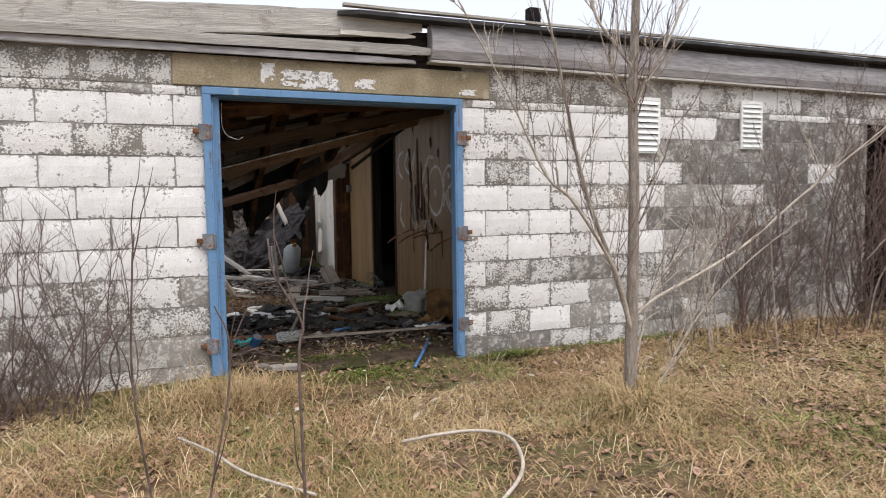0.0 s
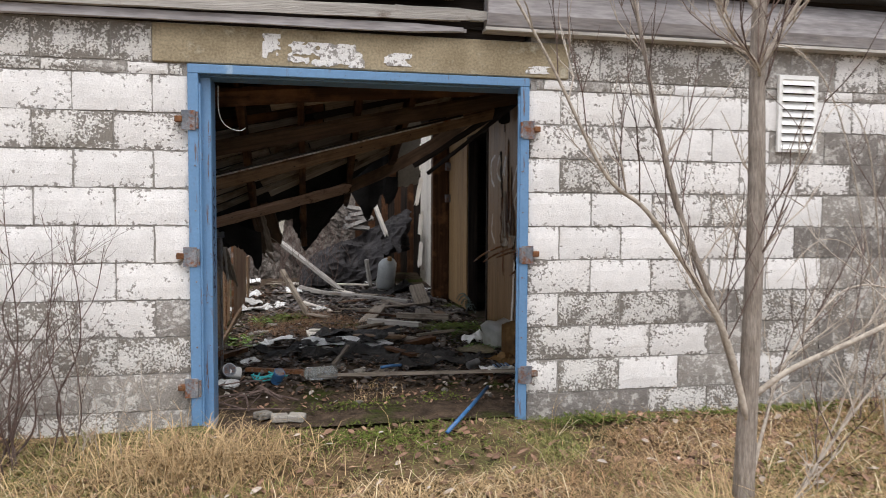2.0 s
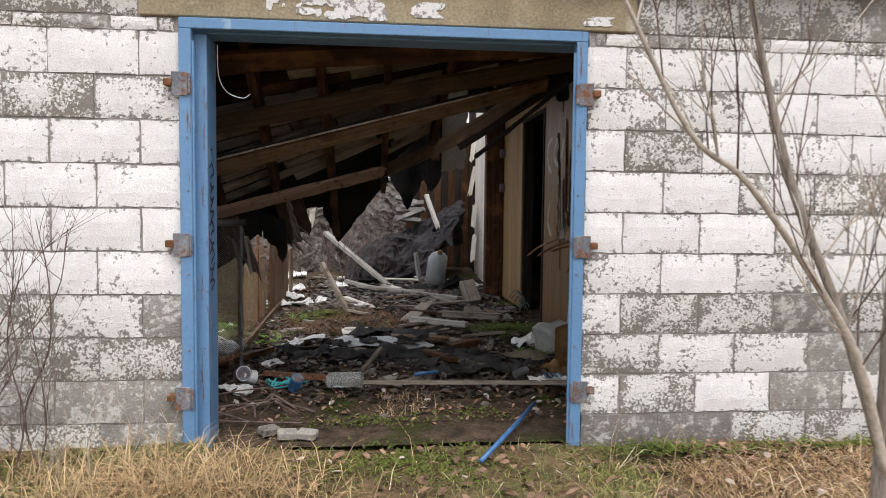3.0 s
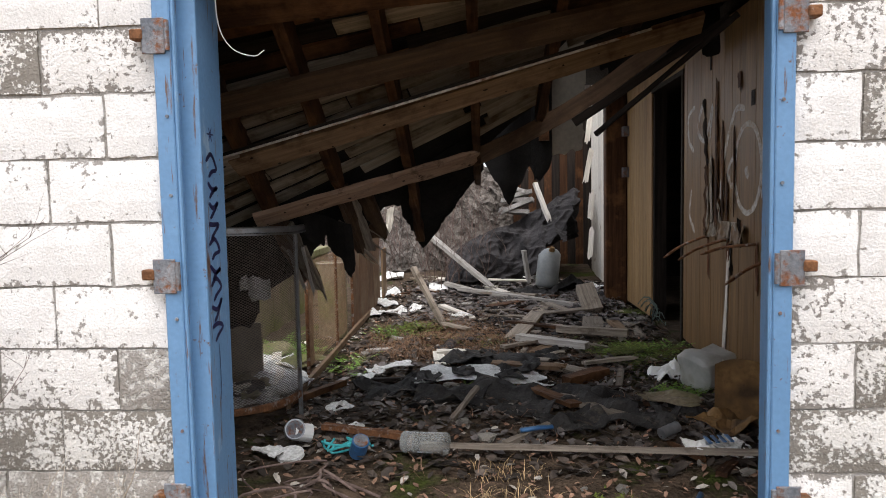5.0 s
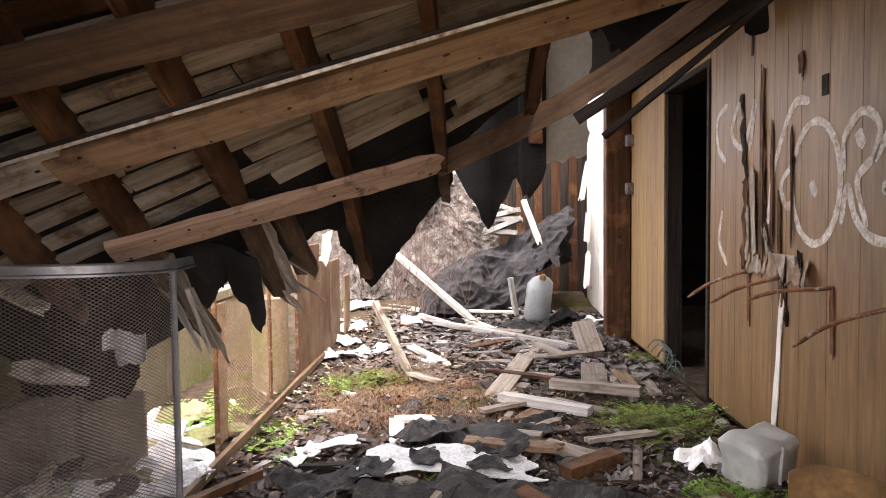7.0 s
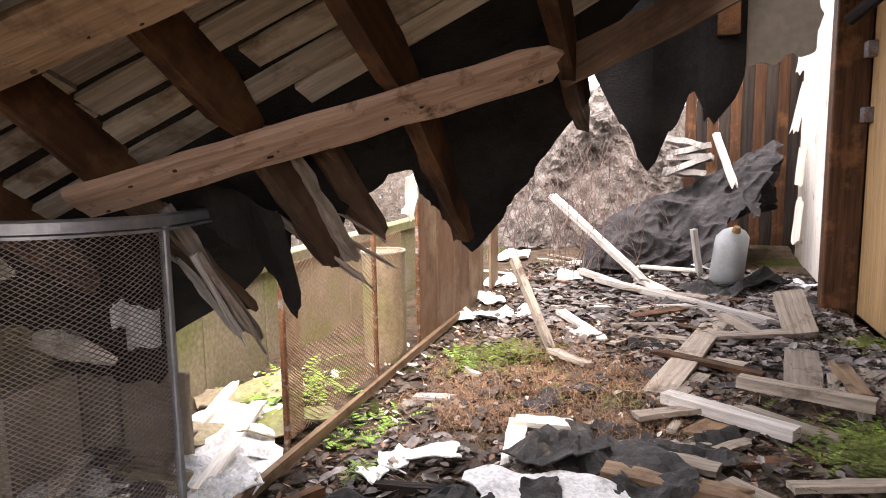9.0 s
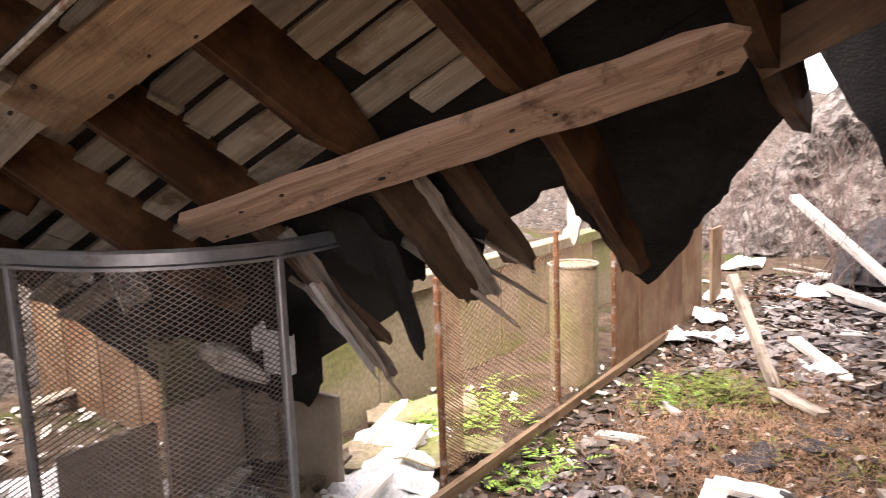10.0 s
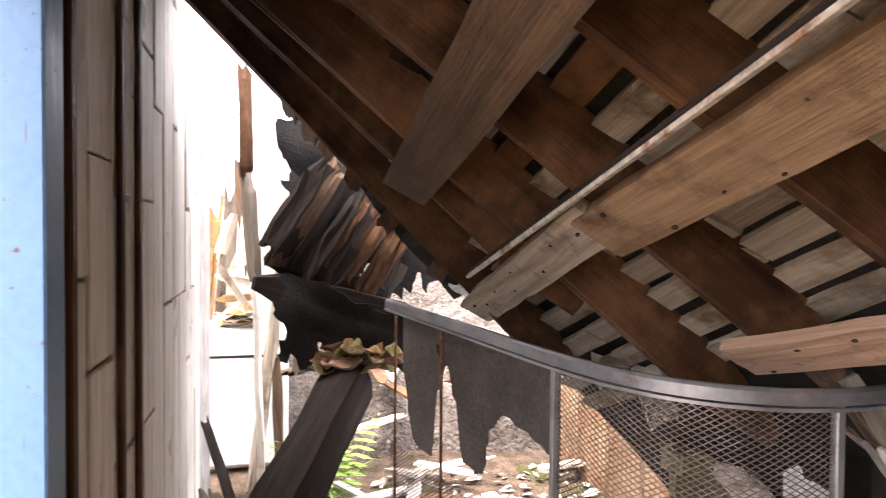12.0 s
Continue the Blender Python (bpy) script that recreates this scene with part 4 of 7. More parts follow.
while y < 8.05:
    w = rs.uniform(0.075, 0.10)
    # Mostly dark woods up to y 6.95, pale and grey ones beyond.
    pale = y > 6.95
    x0 = -1.0 + rs.uniform(-0.1, 0.15)
    while x0 < 3.05:
        x1 = min(x0 + rs.choice((0.45, 0.8, 1.2, 1.6)), 3.2)
        lim = 7.55 + 0.25 * max(0, x0) if y > 7.5 else 9
        if x0 < 1.85 < x1:
            x1 = 1.85
        if x0 >= 1.84:
            lim = 7.3
        if y < lim and rs.random() < 0.96:
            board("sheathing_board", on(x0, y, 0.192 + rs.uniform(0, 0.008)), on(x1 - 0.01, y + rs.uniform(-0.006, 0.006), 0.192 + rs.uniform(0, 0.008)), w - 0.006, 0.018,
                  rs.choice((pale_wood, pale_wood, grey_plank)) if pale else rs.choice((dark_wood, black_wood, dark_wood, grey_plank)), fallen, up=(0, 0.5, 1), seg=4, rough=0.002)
        x0 = x1 + (rs.uniform(0.0, 0.10) if rs.random() < 0.2 else 0.0)
    y += w
# the part that hangs further west, steeper and darker
yy = 6.3
while yy < 6.95:
    board("sheathing_board", on(-0.98, yy, 0.19), on(-1.45 + rs.uniform(-0.25, 0.15), yy + rs.uniform(-0.03, 0.03), 0.19), 0.082, 0.018, rs.choice((black_wood, black_wood, dark_wood, dark_wood, tan_wood)), fallen, up=(0, 1, 1), seg=5, torn=0.12, rough=0.003)
    yy += 0.088
bm = sheet(lambda u, v: on(-1.0 - 0.6 * u, 6.2 + 0.85 * v, 0.225 + 0.02 * rag(u * 2 + v, 18, 3)), 22, 22, lambda u, v: u < 0.85 + 0.2 * rag(v, 19, 4) and v > 0.05 + 0.1 * rag(u, 20, 4), 0.004)
part("felt_covering", bm, felt, fallen, "torn black roofing felt")
# felt on top, torn below the strapping
bm = sheet(lambda u, v: on(-1.05 + 4.27 * u, 5.75 + 2.75 * v, 0.218 + 0.02 * rag(u * 3 + v, 8, 3)), 44, 34,
           lambda u, v: v < (0.86 if u < 0.68 else 0.60) + 0.12 * rag(u, 5, 9), 0.004)
part("felt_covering", bm, felt, fallen, "torn black roofing felt")
bm = sheet(lambda u, v: (0.90 + 0.56 * u, 7.86 + 0.5 * v + 0.03 * noise.noise((u * 3, v * 2, 8)), slump(0.90 + 0.56 * u, 7.86, 0.20) - 0.70 * v * (0.92 - 0.42 * u) + 0.025 * rag(u + v, 6, 4)), 26, 26, lambda u, v: v < 0.96 - 2.6 * max(0, 0.22 - u) - 0.36 * max(0, u - 0.28) + 0.06 * rag(u, 15, 4), 0.004)
part("hanging_felt", bm, felt, fallen, "hanging flap of black felt")
bm = sheet(lambda u, v: (1.40 + 0.56 * u, 8.36 + 0.1 * v + 0.05 * noise.noise((u * 2.2, v * 1.3, 3)), 1.72 + 0.9 * u - (0.36 + 0.9 * u - 0.9 * abs(u - 0.44) + (0.35 * u if u > 0.75 else 0)) * v - 0.1 * v * (1 - abs(2 * u - 0.9))), 22, 20, lambda u, v: v < 0.96 + 0.06 * rag(u, 17, 6), 0.004)
part("hanging_felt", bm, felt, fallen, "hanging pointed flap of black felt")
bm = sheet(lambda u, v: (0.28 + 0.36 * u, 7.62 + 0.16 * v + 0.05 * math.sin(u * 5), 1.30 - 0.42 * v - 0.1 * u + 0.02 * rag(u, 2, 4)), 14, 14, lambda u, v: v < 0.52 + 0.3 * rag(u, 27, 3), 0.004)
part("hanging_felt", bm, felt, fallen, "ragged scrap of black felt")
bm = sheet(lambda u, v: (0.42 + 0.56 * u, 7.74 + 0.25 * v + 0.04 * noise.noise((u * 3, v * 2, 12)), slump(0.42 + 0.56 * u, 7.74, 0.17) - 0.42 * v * (1.15 - 0.5 * u)), 22, 16, lambda u, v: v < 0.46 + 0.35 * rag(u, 37, 3.5), 0.004)
part("hanging_felt", bm, felt, fallen, "ragged strip of black felt")
part("hanging_board", sheet(lambda u, v: (1.955 + 0.245 * u + 0.012 * v, 8.45 + 0.03 * math.sin(u * 2 + v * 3), 1.62 + 0.07 * u + 1.12 * v), 16, 50, lambda u, v: v > 0.012 + 0.018 * rag(u, 61, 5) and 0.015 + 0.03 * rag(v, 62, 9) < u < 0.97 + 0.03 * rag(v, 63, 9), 0.010), cream_sheet, fallen, "pale hanging sheet of board with broken edges")
board("hanging_strip", (0.79, 8.30, 1.31), (0.765, 8.30, 1.10), 0.05, 0.012, white_paint_wood, fallen, "white torn strip hanging from the roof edge", up=(0, -1, 0), torn=0.06, torn0=0.04, seg=6, rough=0.006)
bm = sheet(lambda u, v: (2.24 + 0.98 * u, 8.66 + 0.05 * noise.noise((u * 4, v * 3, 21)), 2.80 - 0.72 * v + 0.25 * u * v), 30, 22, lambda u, v: v < 0.72 + 0.3 * rag(u, 91, 4), 0.004)
part("hanging_felt", bm, felt, fallen, "ragged black felt under the roof edge")
board("brace", (2.30, 8.60, 1.80), (3.12, 8.0, 2.50), 0.03, 0.035, black_wood, fallen, "thin charred rod under the roof", seg=8)
board("brace", (1.90, 8.42, 1.75), (1.90, 8.40, 2.70), 0.07, 0.06, dark_upright, fallen, "dark upright beside the hanging sheet", seg=6)

for a, b, n in ((on(0.10, 7.37, -0.022), on(1.44, 7.72, -0.042), 12), (on(0.13, 6.97, -0.032), on(2.6, 7.05, -0.042), 16), (on(-0.92, 6.99, -0.004), on(0.19, 6.95, -0.022), 9)):
    m = between(a, b, (0, 0.6, 1))
    ln = (Vector(b) - Vector(a)).length
    for k in range(n):
        r = R.uniform(0.003, 0.007)
        bm = bmesh.new()
        tube(bm, [(0, 0, -0.0005), (0, 0, 0.003)], [r, r * 0.8], 7)
        part("nail_hole", bm, black_wood, fallen, "", m @ Matrix.Translation((ln * (k + R.uniform(0.1, 0.9)) / n, R.uniform(-0.055, 0.055), -0.002)) @ Matrix.Diagonal((R.uniform(1, 2.2), 1, 1, 1)))
rf = random.Random(77)
for bx, by, bz, tx, ty, tz in ((0.50, 7.75, 1.15, 0.72, 8.02, 0.90), (0.54, 7.80, 1.20, 0.80, 8.06, 1.0), (0.30, 7.60, 1.02, 0.38, 7.82, 0.68), (0.20, 7.62, 1.0, 0.30, 7.88, 0.70)):
    for k in range(2):
        j = [rf.uniform(-0.035, 0.035) for _ in range(6)]
        board("splinter", (bx + j[0], by + j[1], bz + 0.05 + j[2]), (tx + j[3] * 1.6, ty + j[4], tz + j[5] * 2.5), rf.uniform(0.012, 0.035), rf.uniform(0.006, 0.014), rf.choice((grey_plank, pale_wood, grey_wood)), fallen, "splintered grey board end", torn=0.10, seg=5, rough=0.006)
# steel strip that runs under the strapping
strip = empty("steel_channel", (0.5, 6.9, 1.6), "thin pale rusted steel channel hanging under the roof", "steel channel")
bm = bmesh.new()
p0, p1 = Vector((-0.60, 6.87, 1.40)), Vector((2.3, 6.87, 2.17))
mm = between(p0, p1)
box(bm, (0, -0.007, -0.011), ((p1 - p0).length, 0.005, 0.0), None, 0.001)
part("lip", bm, pale_steel, strip, "pale rust-spotted lip", m=mm)
bm = bmesh.new()
box(bm, (0, 0.002, 0.001), ((p1 - p0).length, 0.005, 0.018), None, 0.0)
part("flange", bm, black_wood, strip, "dark rusty flange", m=mm)

# ---- expanded mesh screen on a curved rail ----
RAIL = smooth_path([(-1.45, 6.74, 1.22), (-0.85, 6.88, 1.205), (-0.17, 7.0, 1.2), (0.11, 7.10, 1.195), (0.26, 7.26, 1.19), (0.31, 7.48, 1.185), (0.29, 7.80, 1.19), (0.25, 8.0, 1.2)], 8)


def along(path):
    d = [0.0]
    for a, b in zip(path, path[1:]):
        d.append(d[-1] + (b - a).length)
    return d


RD = along(RAIL)


def rail_at(s):
    s = max(0.0, min(s, RD[-1] - 1e-6))
    for i in range(len(RD) - 1):
        if RD[i + 1] >= s:
            return RAIL[i].lerp(RAIL[i + 1], (s - RD[i]) / (RD[i + 1] - RD[i]))


def expanded(name, at, s0, s1, z0, z1, material, parent, pitch=0.0125, row=0.0074, r=0.00125, drop=None):
    """Expanded metal: rows of zigzag strands that touch one another, three-sided."""
    verts, faces = [], []
    n = int((s1 - s0) / pitch)
    for j in range(int((z1 - z0) / row)):
        prev = None
        for i in range(n + 1):
            s, z = s0 + i * pitch, z0 + j * row + (row / 2 if (i + j) % 2 else -row / 2) * 0.98
            if drop and drop(s, z):
                prev = None
                continue
            p = at(s)
            base = len(verts)
            for k in range(3):
                a = 2 * math.pi * k / 3 + 0.5
                verts.append((p[0] + r * math.cos(a) * 1.2, p[1] + r * math.cos(a) * 1.2, z + r * 1.25 * math.sin(a)))
            if prev is not None:
                for k in range(3):
                    q = (k + 1) % 3
                    faces.append((prev + k, prev + q, base + q, base + k))
            prev = base
    return arrays(name, verts, faces, material, parent)


screen = empty("mesh_screen", (-0.2, 7.1, 0), "curved expanded-metal screen with a steel top rail", "mesh screen")


def swept(path, w, h):
    """A flat bar bent along a path."""
    bm = bmesh.new()
    rows = []
    for i, p in enumerate(path):
        d = path[min(i + 1, len(path) - 1)] - path[max(i - 1, 0)]
        nrm = Vector((-d.y, d.x, 0)).normalized() * w / 2
        rows.append([bm.verts.new(p + nrm * a + Vector((0, 0, b * h / 2))) for a, b in ((-1, -1), (1, -1), (1, 0.6), (0.6, 1), (-0.6, 1), (-1, 0.6))])
    for a, b in zip(rows, rows[1:]):
        for k in range(6):
            bm.faces.new((a[k], a[(k + 1) % 6], b[(k + 1) % 6], b[k]))
    bm.faces.new(rows[0])
    bm.faces.new(rows[-1][::-1])
    return bm


part("top_rail", swept(RAIL, 0.026, 0.036), galv, screen)
part("top_lip", swept([p + Vector((0, 0, -0.026)) for p in RAIL], 0.034, 0.010), galv, screen)
part("bottom_rail", swept([Vector((p.x, p.y, 0.17)) for p in RAIL[:41]], 0.022, 0.04), rust_mat, screen)
for p, w, mt in (((0.31, 7.47), 0.024, galv), ((-0.17, 7.0), 0.024, galv), ((-0.92, 6.86), 0.012, rust_mat), ((-1.35, 6.76), 0.012, rust_mat)):
    boxed("post", (p[0] - w / 2, p[1] - w / 2, 0.02), (p[0] + w / 2, p[1] + w / 2, 1.19), mt, screen)
S_post = RD[16]
expanded("mesh_panel", rail_at, S_post - 0.02, RD[40], 0.19, 1.18, mesh_mat, screen)
expanded("mesh_panel", rail_at, 0.05, S_post - 0.03, 0.19, 0.62, mesh_mat, screen)

sk = empty("felt_apron", (-0.7, 6.9, 1.0), "grey-brown felt hanging ragged from the screen rail", "roofing felt")


def apron(u, v):
    p = rail_at(0.12 + u * (S_post - 0.14))
    return (p.x + 0.01, p.y + 0.022 + 0.02 * math.sin(u * 9) * v, p.z + 0.005 - v * 0.62)


APRON = ((0.0, 0.5), (0.08, 0.98), (0.20, 1.0), (0.28, 0.50), (0.35, 0.30), (0.42, 0.50), (0.50, 0.84), (0.62, 0.86), (0.66, 0.55), (0.72, 0.46), (1.0, 0.50))


def apron_depth(u):
    for (a, p), (b, q) in zip(APRON, APRON[1:]):
        if u <= b:
            f = (u - a) / (b - a)
            return p + (q - p) * f * f * (3 - 2 * f)
    return APRON[-1][1]


bm = sheet(apron, 80, 40, lambda u, v: v < apron_depth(u) * 0.92 + 0.03 * rag(u, 31, 3) and not (0.26 < u < 0.33 and 0.17 < v < 0.24), 0.003)
part("felt", bm, felt_brown, sk)

rust_sheet = stuffed("rusty_brown_sheet", (0.085, 0.042, 0.020), (0.17, 0.095, 0.050), 4, 0.75, 0.2, fine=45, gr=0.14, stretch=(1.5, 1.5, 0.5), c=(0.20, 0.14, 0.085), c_scale=2.5, c_at=0.56, c_soft=0.1, vary=0.15)
# ---- low partition of mesh and sheet panels ----
partn = empty("partition", (0.12, 10, 0), "low rusty partition of mesh and sheet panels", "partition")


def line_at(s):
    return Vector((0.12 + 0.01 * math.sin(s), s, 0))


board("bottom_rail", (0.22, 7.5, 0.08), (0.12, 11.4, 0.05), 0.03, 0.05, tan_wood, partn, "rusty brown bottom rail", seg=10)
expanded("mesh_panel", line_at, 8.42, 9.9, 0.10, 0.90, mesh_rust, partn, pitch=0.020, row=0.0125, r=0.0010)
expanded("mesh_edge", line_at, 8.42, 8.56, 0.10, 0.90, mesh_rust, partn, pitch=0.010, row=0.0075, r=0.0019)
for yy, top in ((8.42, 0.93), (9.45, 1.0), (10.2, 1.25)):
    boxed("upright", (0.105, yy - 0.012, 0.03), (0.13, yy + 0.012, top), rust_mat, partn)
drum = empty("drum", (-0.03, 9.95, 0.0), "tall narrow tan drum with a pale rim, stained with algae", "drum")
bm = bmesh.new()
tube(bm, [(-0.03, 9.95, 0.02), (-0.03, 9.95, 0.05), (-0.03, 9.95, 0.40), (-0.03, 9.95, 0.72), (-0.03, 9.95, 0.74)], [0.135, 0.14, 0.142, 0.14, 0.137], 28)
part("body", bm, tan_sheet, drum, smooth=False)
bm = bmesh.new()
tube(bm, [(-0.03 + 0.142 * math.cos(a * math.pi / 14), 9.95 + 0.142 * math.sin(a * math.pi / 14), 0.745) for a in range(29)], 0.009, 6)
part("rim", bm, cream_sheet, drum, "pale worn rim")
for a, b, top, mt in ((10.22, 10.60, 1.16, rust_sheet), (10.62, 11.05, 1.12, rust_sheet), (11.07, 11.5, 1.02, rust_sheet), (11.52, 12.0, 0.92, rust_sheet), (12.3, 12.6, 0.7, rust_sheet)):
    boxed("sheet_panel", (0.10, a, 0.05), (0.125, b, top), mt, partn, "rusty brown sheet panel", 0.004)

cardboard_dull = stuffed("dull_brown_sheet", (0.25, 0.205, 0.152), (0.37, 0.31, 0.24), 3, 0.75, 0.15, fine=50, gr=0.1)
# tan sheet-metal wall behind the partition
tanwall = empty("tan_wall", (-0.75, 9.5, 0), "low tan sheet wall with green algae", "low wall", kind="structure")
y = 7.7
while y < 12.4:
    boxed("sheet_panel", (-0.74, y + 0.004, -0.02), (-0.70, y + 0.62, 0.64), tan_sheet, tanwall, bevel=0.006)
    boxed("capping", (-0.80, y + 0.004, 0.642), (-0.66, y + 0.62, 0.73), tan_sheet, tanwall, "paler tan ledge", bevel=0.008)
    y += 0.63
for i, xx in enumerate((-0.98, -0.62, -0.30, -1.36, -1.74, -2.12, -2.50)):
    tagged(boxed("cabinet_panel", (xx - 0.18, 8.06, 0.04), (xx + 0.18, 8.09, (0.52, 0.56, 0.50, 0.90, 0.84, 0.92, 0.80)[i]), rust_sheet if i > 2 else cardboard_dull, bevel=0.006), "upright tan sheet-metal panel leaning in the debris", "panel", "tan panels")

for y0, y1, top in ((7.24, 7.60, 0.46), (7.63, 7.98, 0.50)):
    tagged(boxed("cabinet_panel", (-0.62, y0, 0.04), (-0.59, y1, top), cardboard_dull, bevel=0.006), "upright tan sheet-metal panel leaning in the debris", "panel", "tan panels")

# ---- far end: mound of grey felt, fallen posts ----
def heap(u, v):
    """A stiff old felt flung over rubble: low to the west, its torn end standing high in the east."""
    foot = Vector((0.85 + 1.74 * u, 13.35 + 0.15 * u, 0.10 + 0.34 * u ** 2))
    ridge = Vector((0.90 + 2.08 * u, 14.15 + 0.1 * u, 0.36 + 1.20 * u ** 0.72))
    back = Vector((1.0 + 2.1 * u, 15.0, 0.1 + 0.6 * u))
    p = foot.lerp(ridge, v / 0.7) if v < 0.7 else ridge.lerp(back, (v - 0.7) / 0.3)
    q = p.x * 1.1 + p.y * 0.7
    fold = 0.5 - abs(noise.noise((q * 2.1, p.z * 3.2 - p.x * 1.4, 4)))
    crease = 0.45 - abs(noise.noise((p.x * 5 + p.z * 3, p.z * 8 - p.x * 4, 7)))
    fine = noise.noise((p.x * 16, p.z * 20, 5))
    out = 0.30 * fold + 0.13 * crease + 0.03 * fine + 0.28 * noise.noise((p.x * 1.3, p.z * 1.3, 9))
    return (p.x + 0.05 * crease, p.y - 0.75 * out, p.z + 0.45 * out - 0.10)


def heap_torn(u, v):
    return u < 0.97 + 0.05 * rag(v, 71, 5) and not (u > 0.80 and v < 0.20 + 0.1 * rag(u, 72, 9))


tagged(part("felt_mound", sheet(heap, 130, 90, heap_torn, 0.012), felt_grey), "crumpled mound of weathered grey roofing felt", "felt mound")
for k, (a, b, w) in enumerate((((0.9, 13.0, 0.15), (1.55, 12.6, 0.02), 0.09), ((0.55, 13.4, 0.9), (1.6, 12.6, 0.1), 0.10), ((0.7, 10.6, 0.62), (1.05, 10.2, 0.05), 0.05),
                               ((2.0, 13.0, 0.6), (2.08, 13.05, 0.1), 0.06), ((2.25, 14.2, 1.55), (2.45, 13.9, 0.95), 0.07))):
    tagged(board("fallen_post", a, b, w, 0.05, grey_wood if k != 2 else grey_plank, seg=6, torn=0.1), "weathered broken post lying among the rubble", "post", "fallen posts")
ow = empty("outbuilding_wall", (3.3, 14, 0), "sunlit pale board wall beyond the post", "wall", kind="structure")
for i in range(7):
    boxed("wall_board", (3.12 + 0.012 * i, 12.6 + 0.3 * i, 0.1), (3.15 + 0.012 * i, 12.89 + 0.3 * i, 3.1), white_upright, ow, bevel=0.003)
tank = empty("gas_bottle", (2.32, 12.9, 0.1), "dented greyish gas bottle with an orange cap in rubble", "gas bottle")
bm = bmesh.new()
prof = [(0.0, 0.10), (0.12, 0.10), (0.155, 0.14), (0.16, 0.45), (0.15, 0.54), (0.10, 0.61), (0.04, 0.635), (0.0, 0.635)]
for i in range(20):
    a0, a1 = 2 * math.pi * i / 20, 2 * math.pi * (i + 1) / 20
    for (r0, z0), (r1, z1) in zip(prof, prof[1:]):
        q = [(r0, z0, a0), (r0, z0, a1), (r1, z1, a1), (r1, z1, a0)]
        vs = [bm.verts.new((2.32 + r * math.cos(a), 12.9 + r * math.sin(a), z)) for r, z, a in q]
        bm.faces.new(vs)
bmesh.ops.remove_doubles(bm, verts=bm.verts[:], dist=1e-4)
for v in bm.verts:
    v.co += Vector((0.12 * (v.co.z - 0.3) + 0.015 * noise.noise(v.co * 7), 0.02 * noise.noise(v.co * 9), 0.012 * noise.noise(v.co * 11)))
part("body", bm, grey_jug, tank, smooth=True)
bm = bmesh.new()
tube(bm, [(2.37, 12.82, 0.60), (2.38, 12.80, 0.65)], [0.045, 0.03], 10)
part("cap", bm, cardboard, tank, "orange cap")

# ---- sapling in front of the wall ----
def limb(pts, r0, r1, steps=6, n=6, bm=None):
    own = bm or bmesh.new()
    path = smooth_path(pts, steps)
    k = len(path)
    tube(own, path, [r0 + (r1 - r0) * (i / (k - 1)) for i in range(k)], n)
    return own, path


def twigs(bm, path, count, length, r, rr, lean=(0, 0, 0.7), start=0.25, depth=1, n=3, spread=1.0):
    """Thin side shoots that leave a limb, bend upwards and fork again."""
    for _ in range(count):
        i = rr.randrange(int(len(path) * start), len(path) - 1)
        p = path[i]
        d = (path[i + 1] - path[i]).normalized()
        out = Vector((rr.uniform(-1, 1), rr.uniform(-1, 1), rr.uniform(-0.3, 0.6))) * spread
        v = (d * 0.6 + out + Vector(lean)).normalized()
        ln = length * rr.uniform(0.5, 1.1)
        pts = [p]
        for _ in range(4):
            v = (v + Vector((rr.uniform(-0.25, 0.25), rr.uniform(-0.25, 0.25), rr.uniform(-0.1, 0.28)))).normalized()
            pts.append(pts[-1] + v * ln / 4)
        tube(bm, pts, [r, r * 0.85, r * 0.7, r * 0.55, r * 0.35], n)
        if depth > 0:
            twigs(bm, pts, 3, ln * 0.5, r * 0.6, rr, lean, 0.3, depth - 1, n, spread)


rt = random.Random(9)
tree = empty("sapling", (2.92, 3.95, 0), "bare young tree with grey bark and several stems", "tree")
bm, trunk = limb([(2.92, 3.95, -0.05), (2.925, 3.950, 0.252), (2.936, 3.950, 0.657), (2.947, 3.950, 1.402), (2.941, 3.960, 2.059), (2.963, 3.960, 2.716), (2.985, 3.980, 3.811)], 0.049, 0.024, 6, 12)
part("trunk", bm, bark, tree, smooth=True)
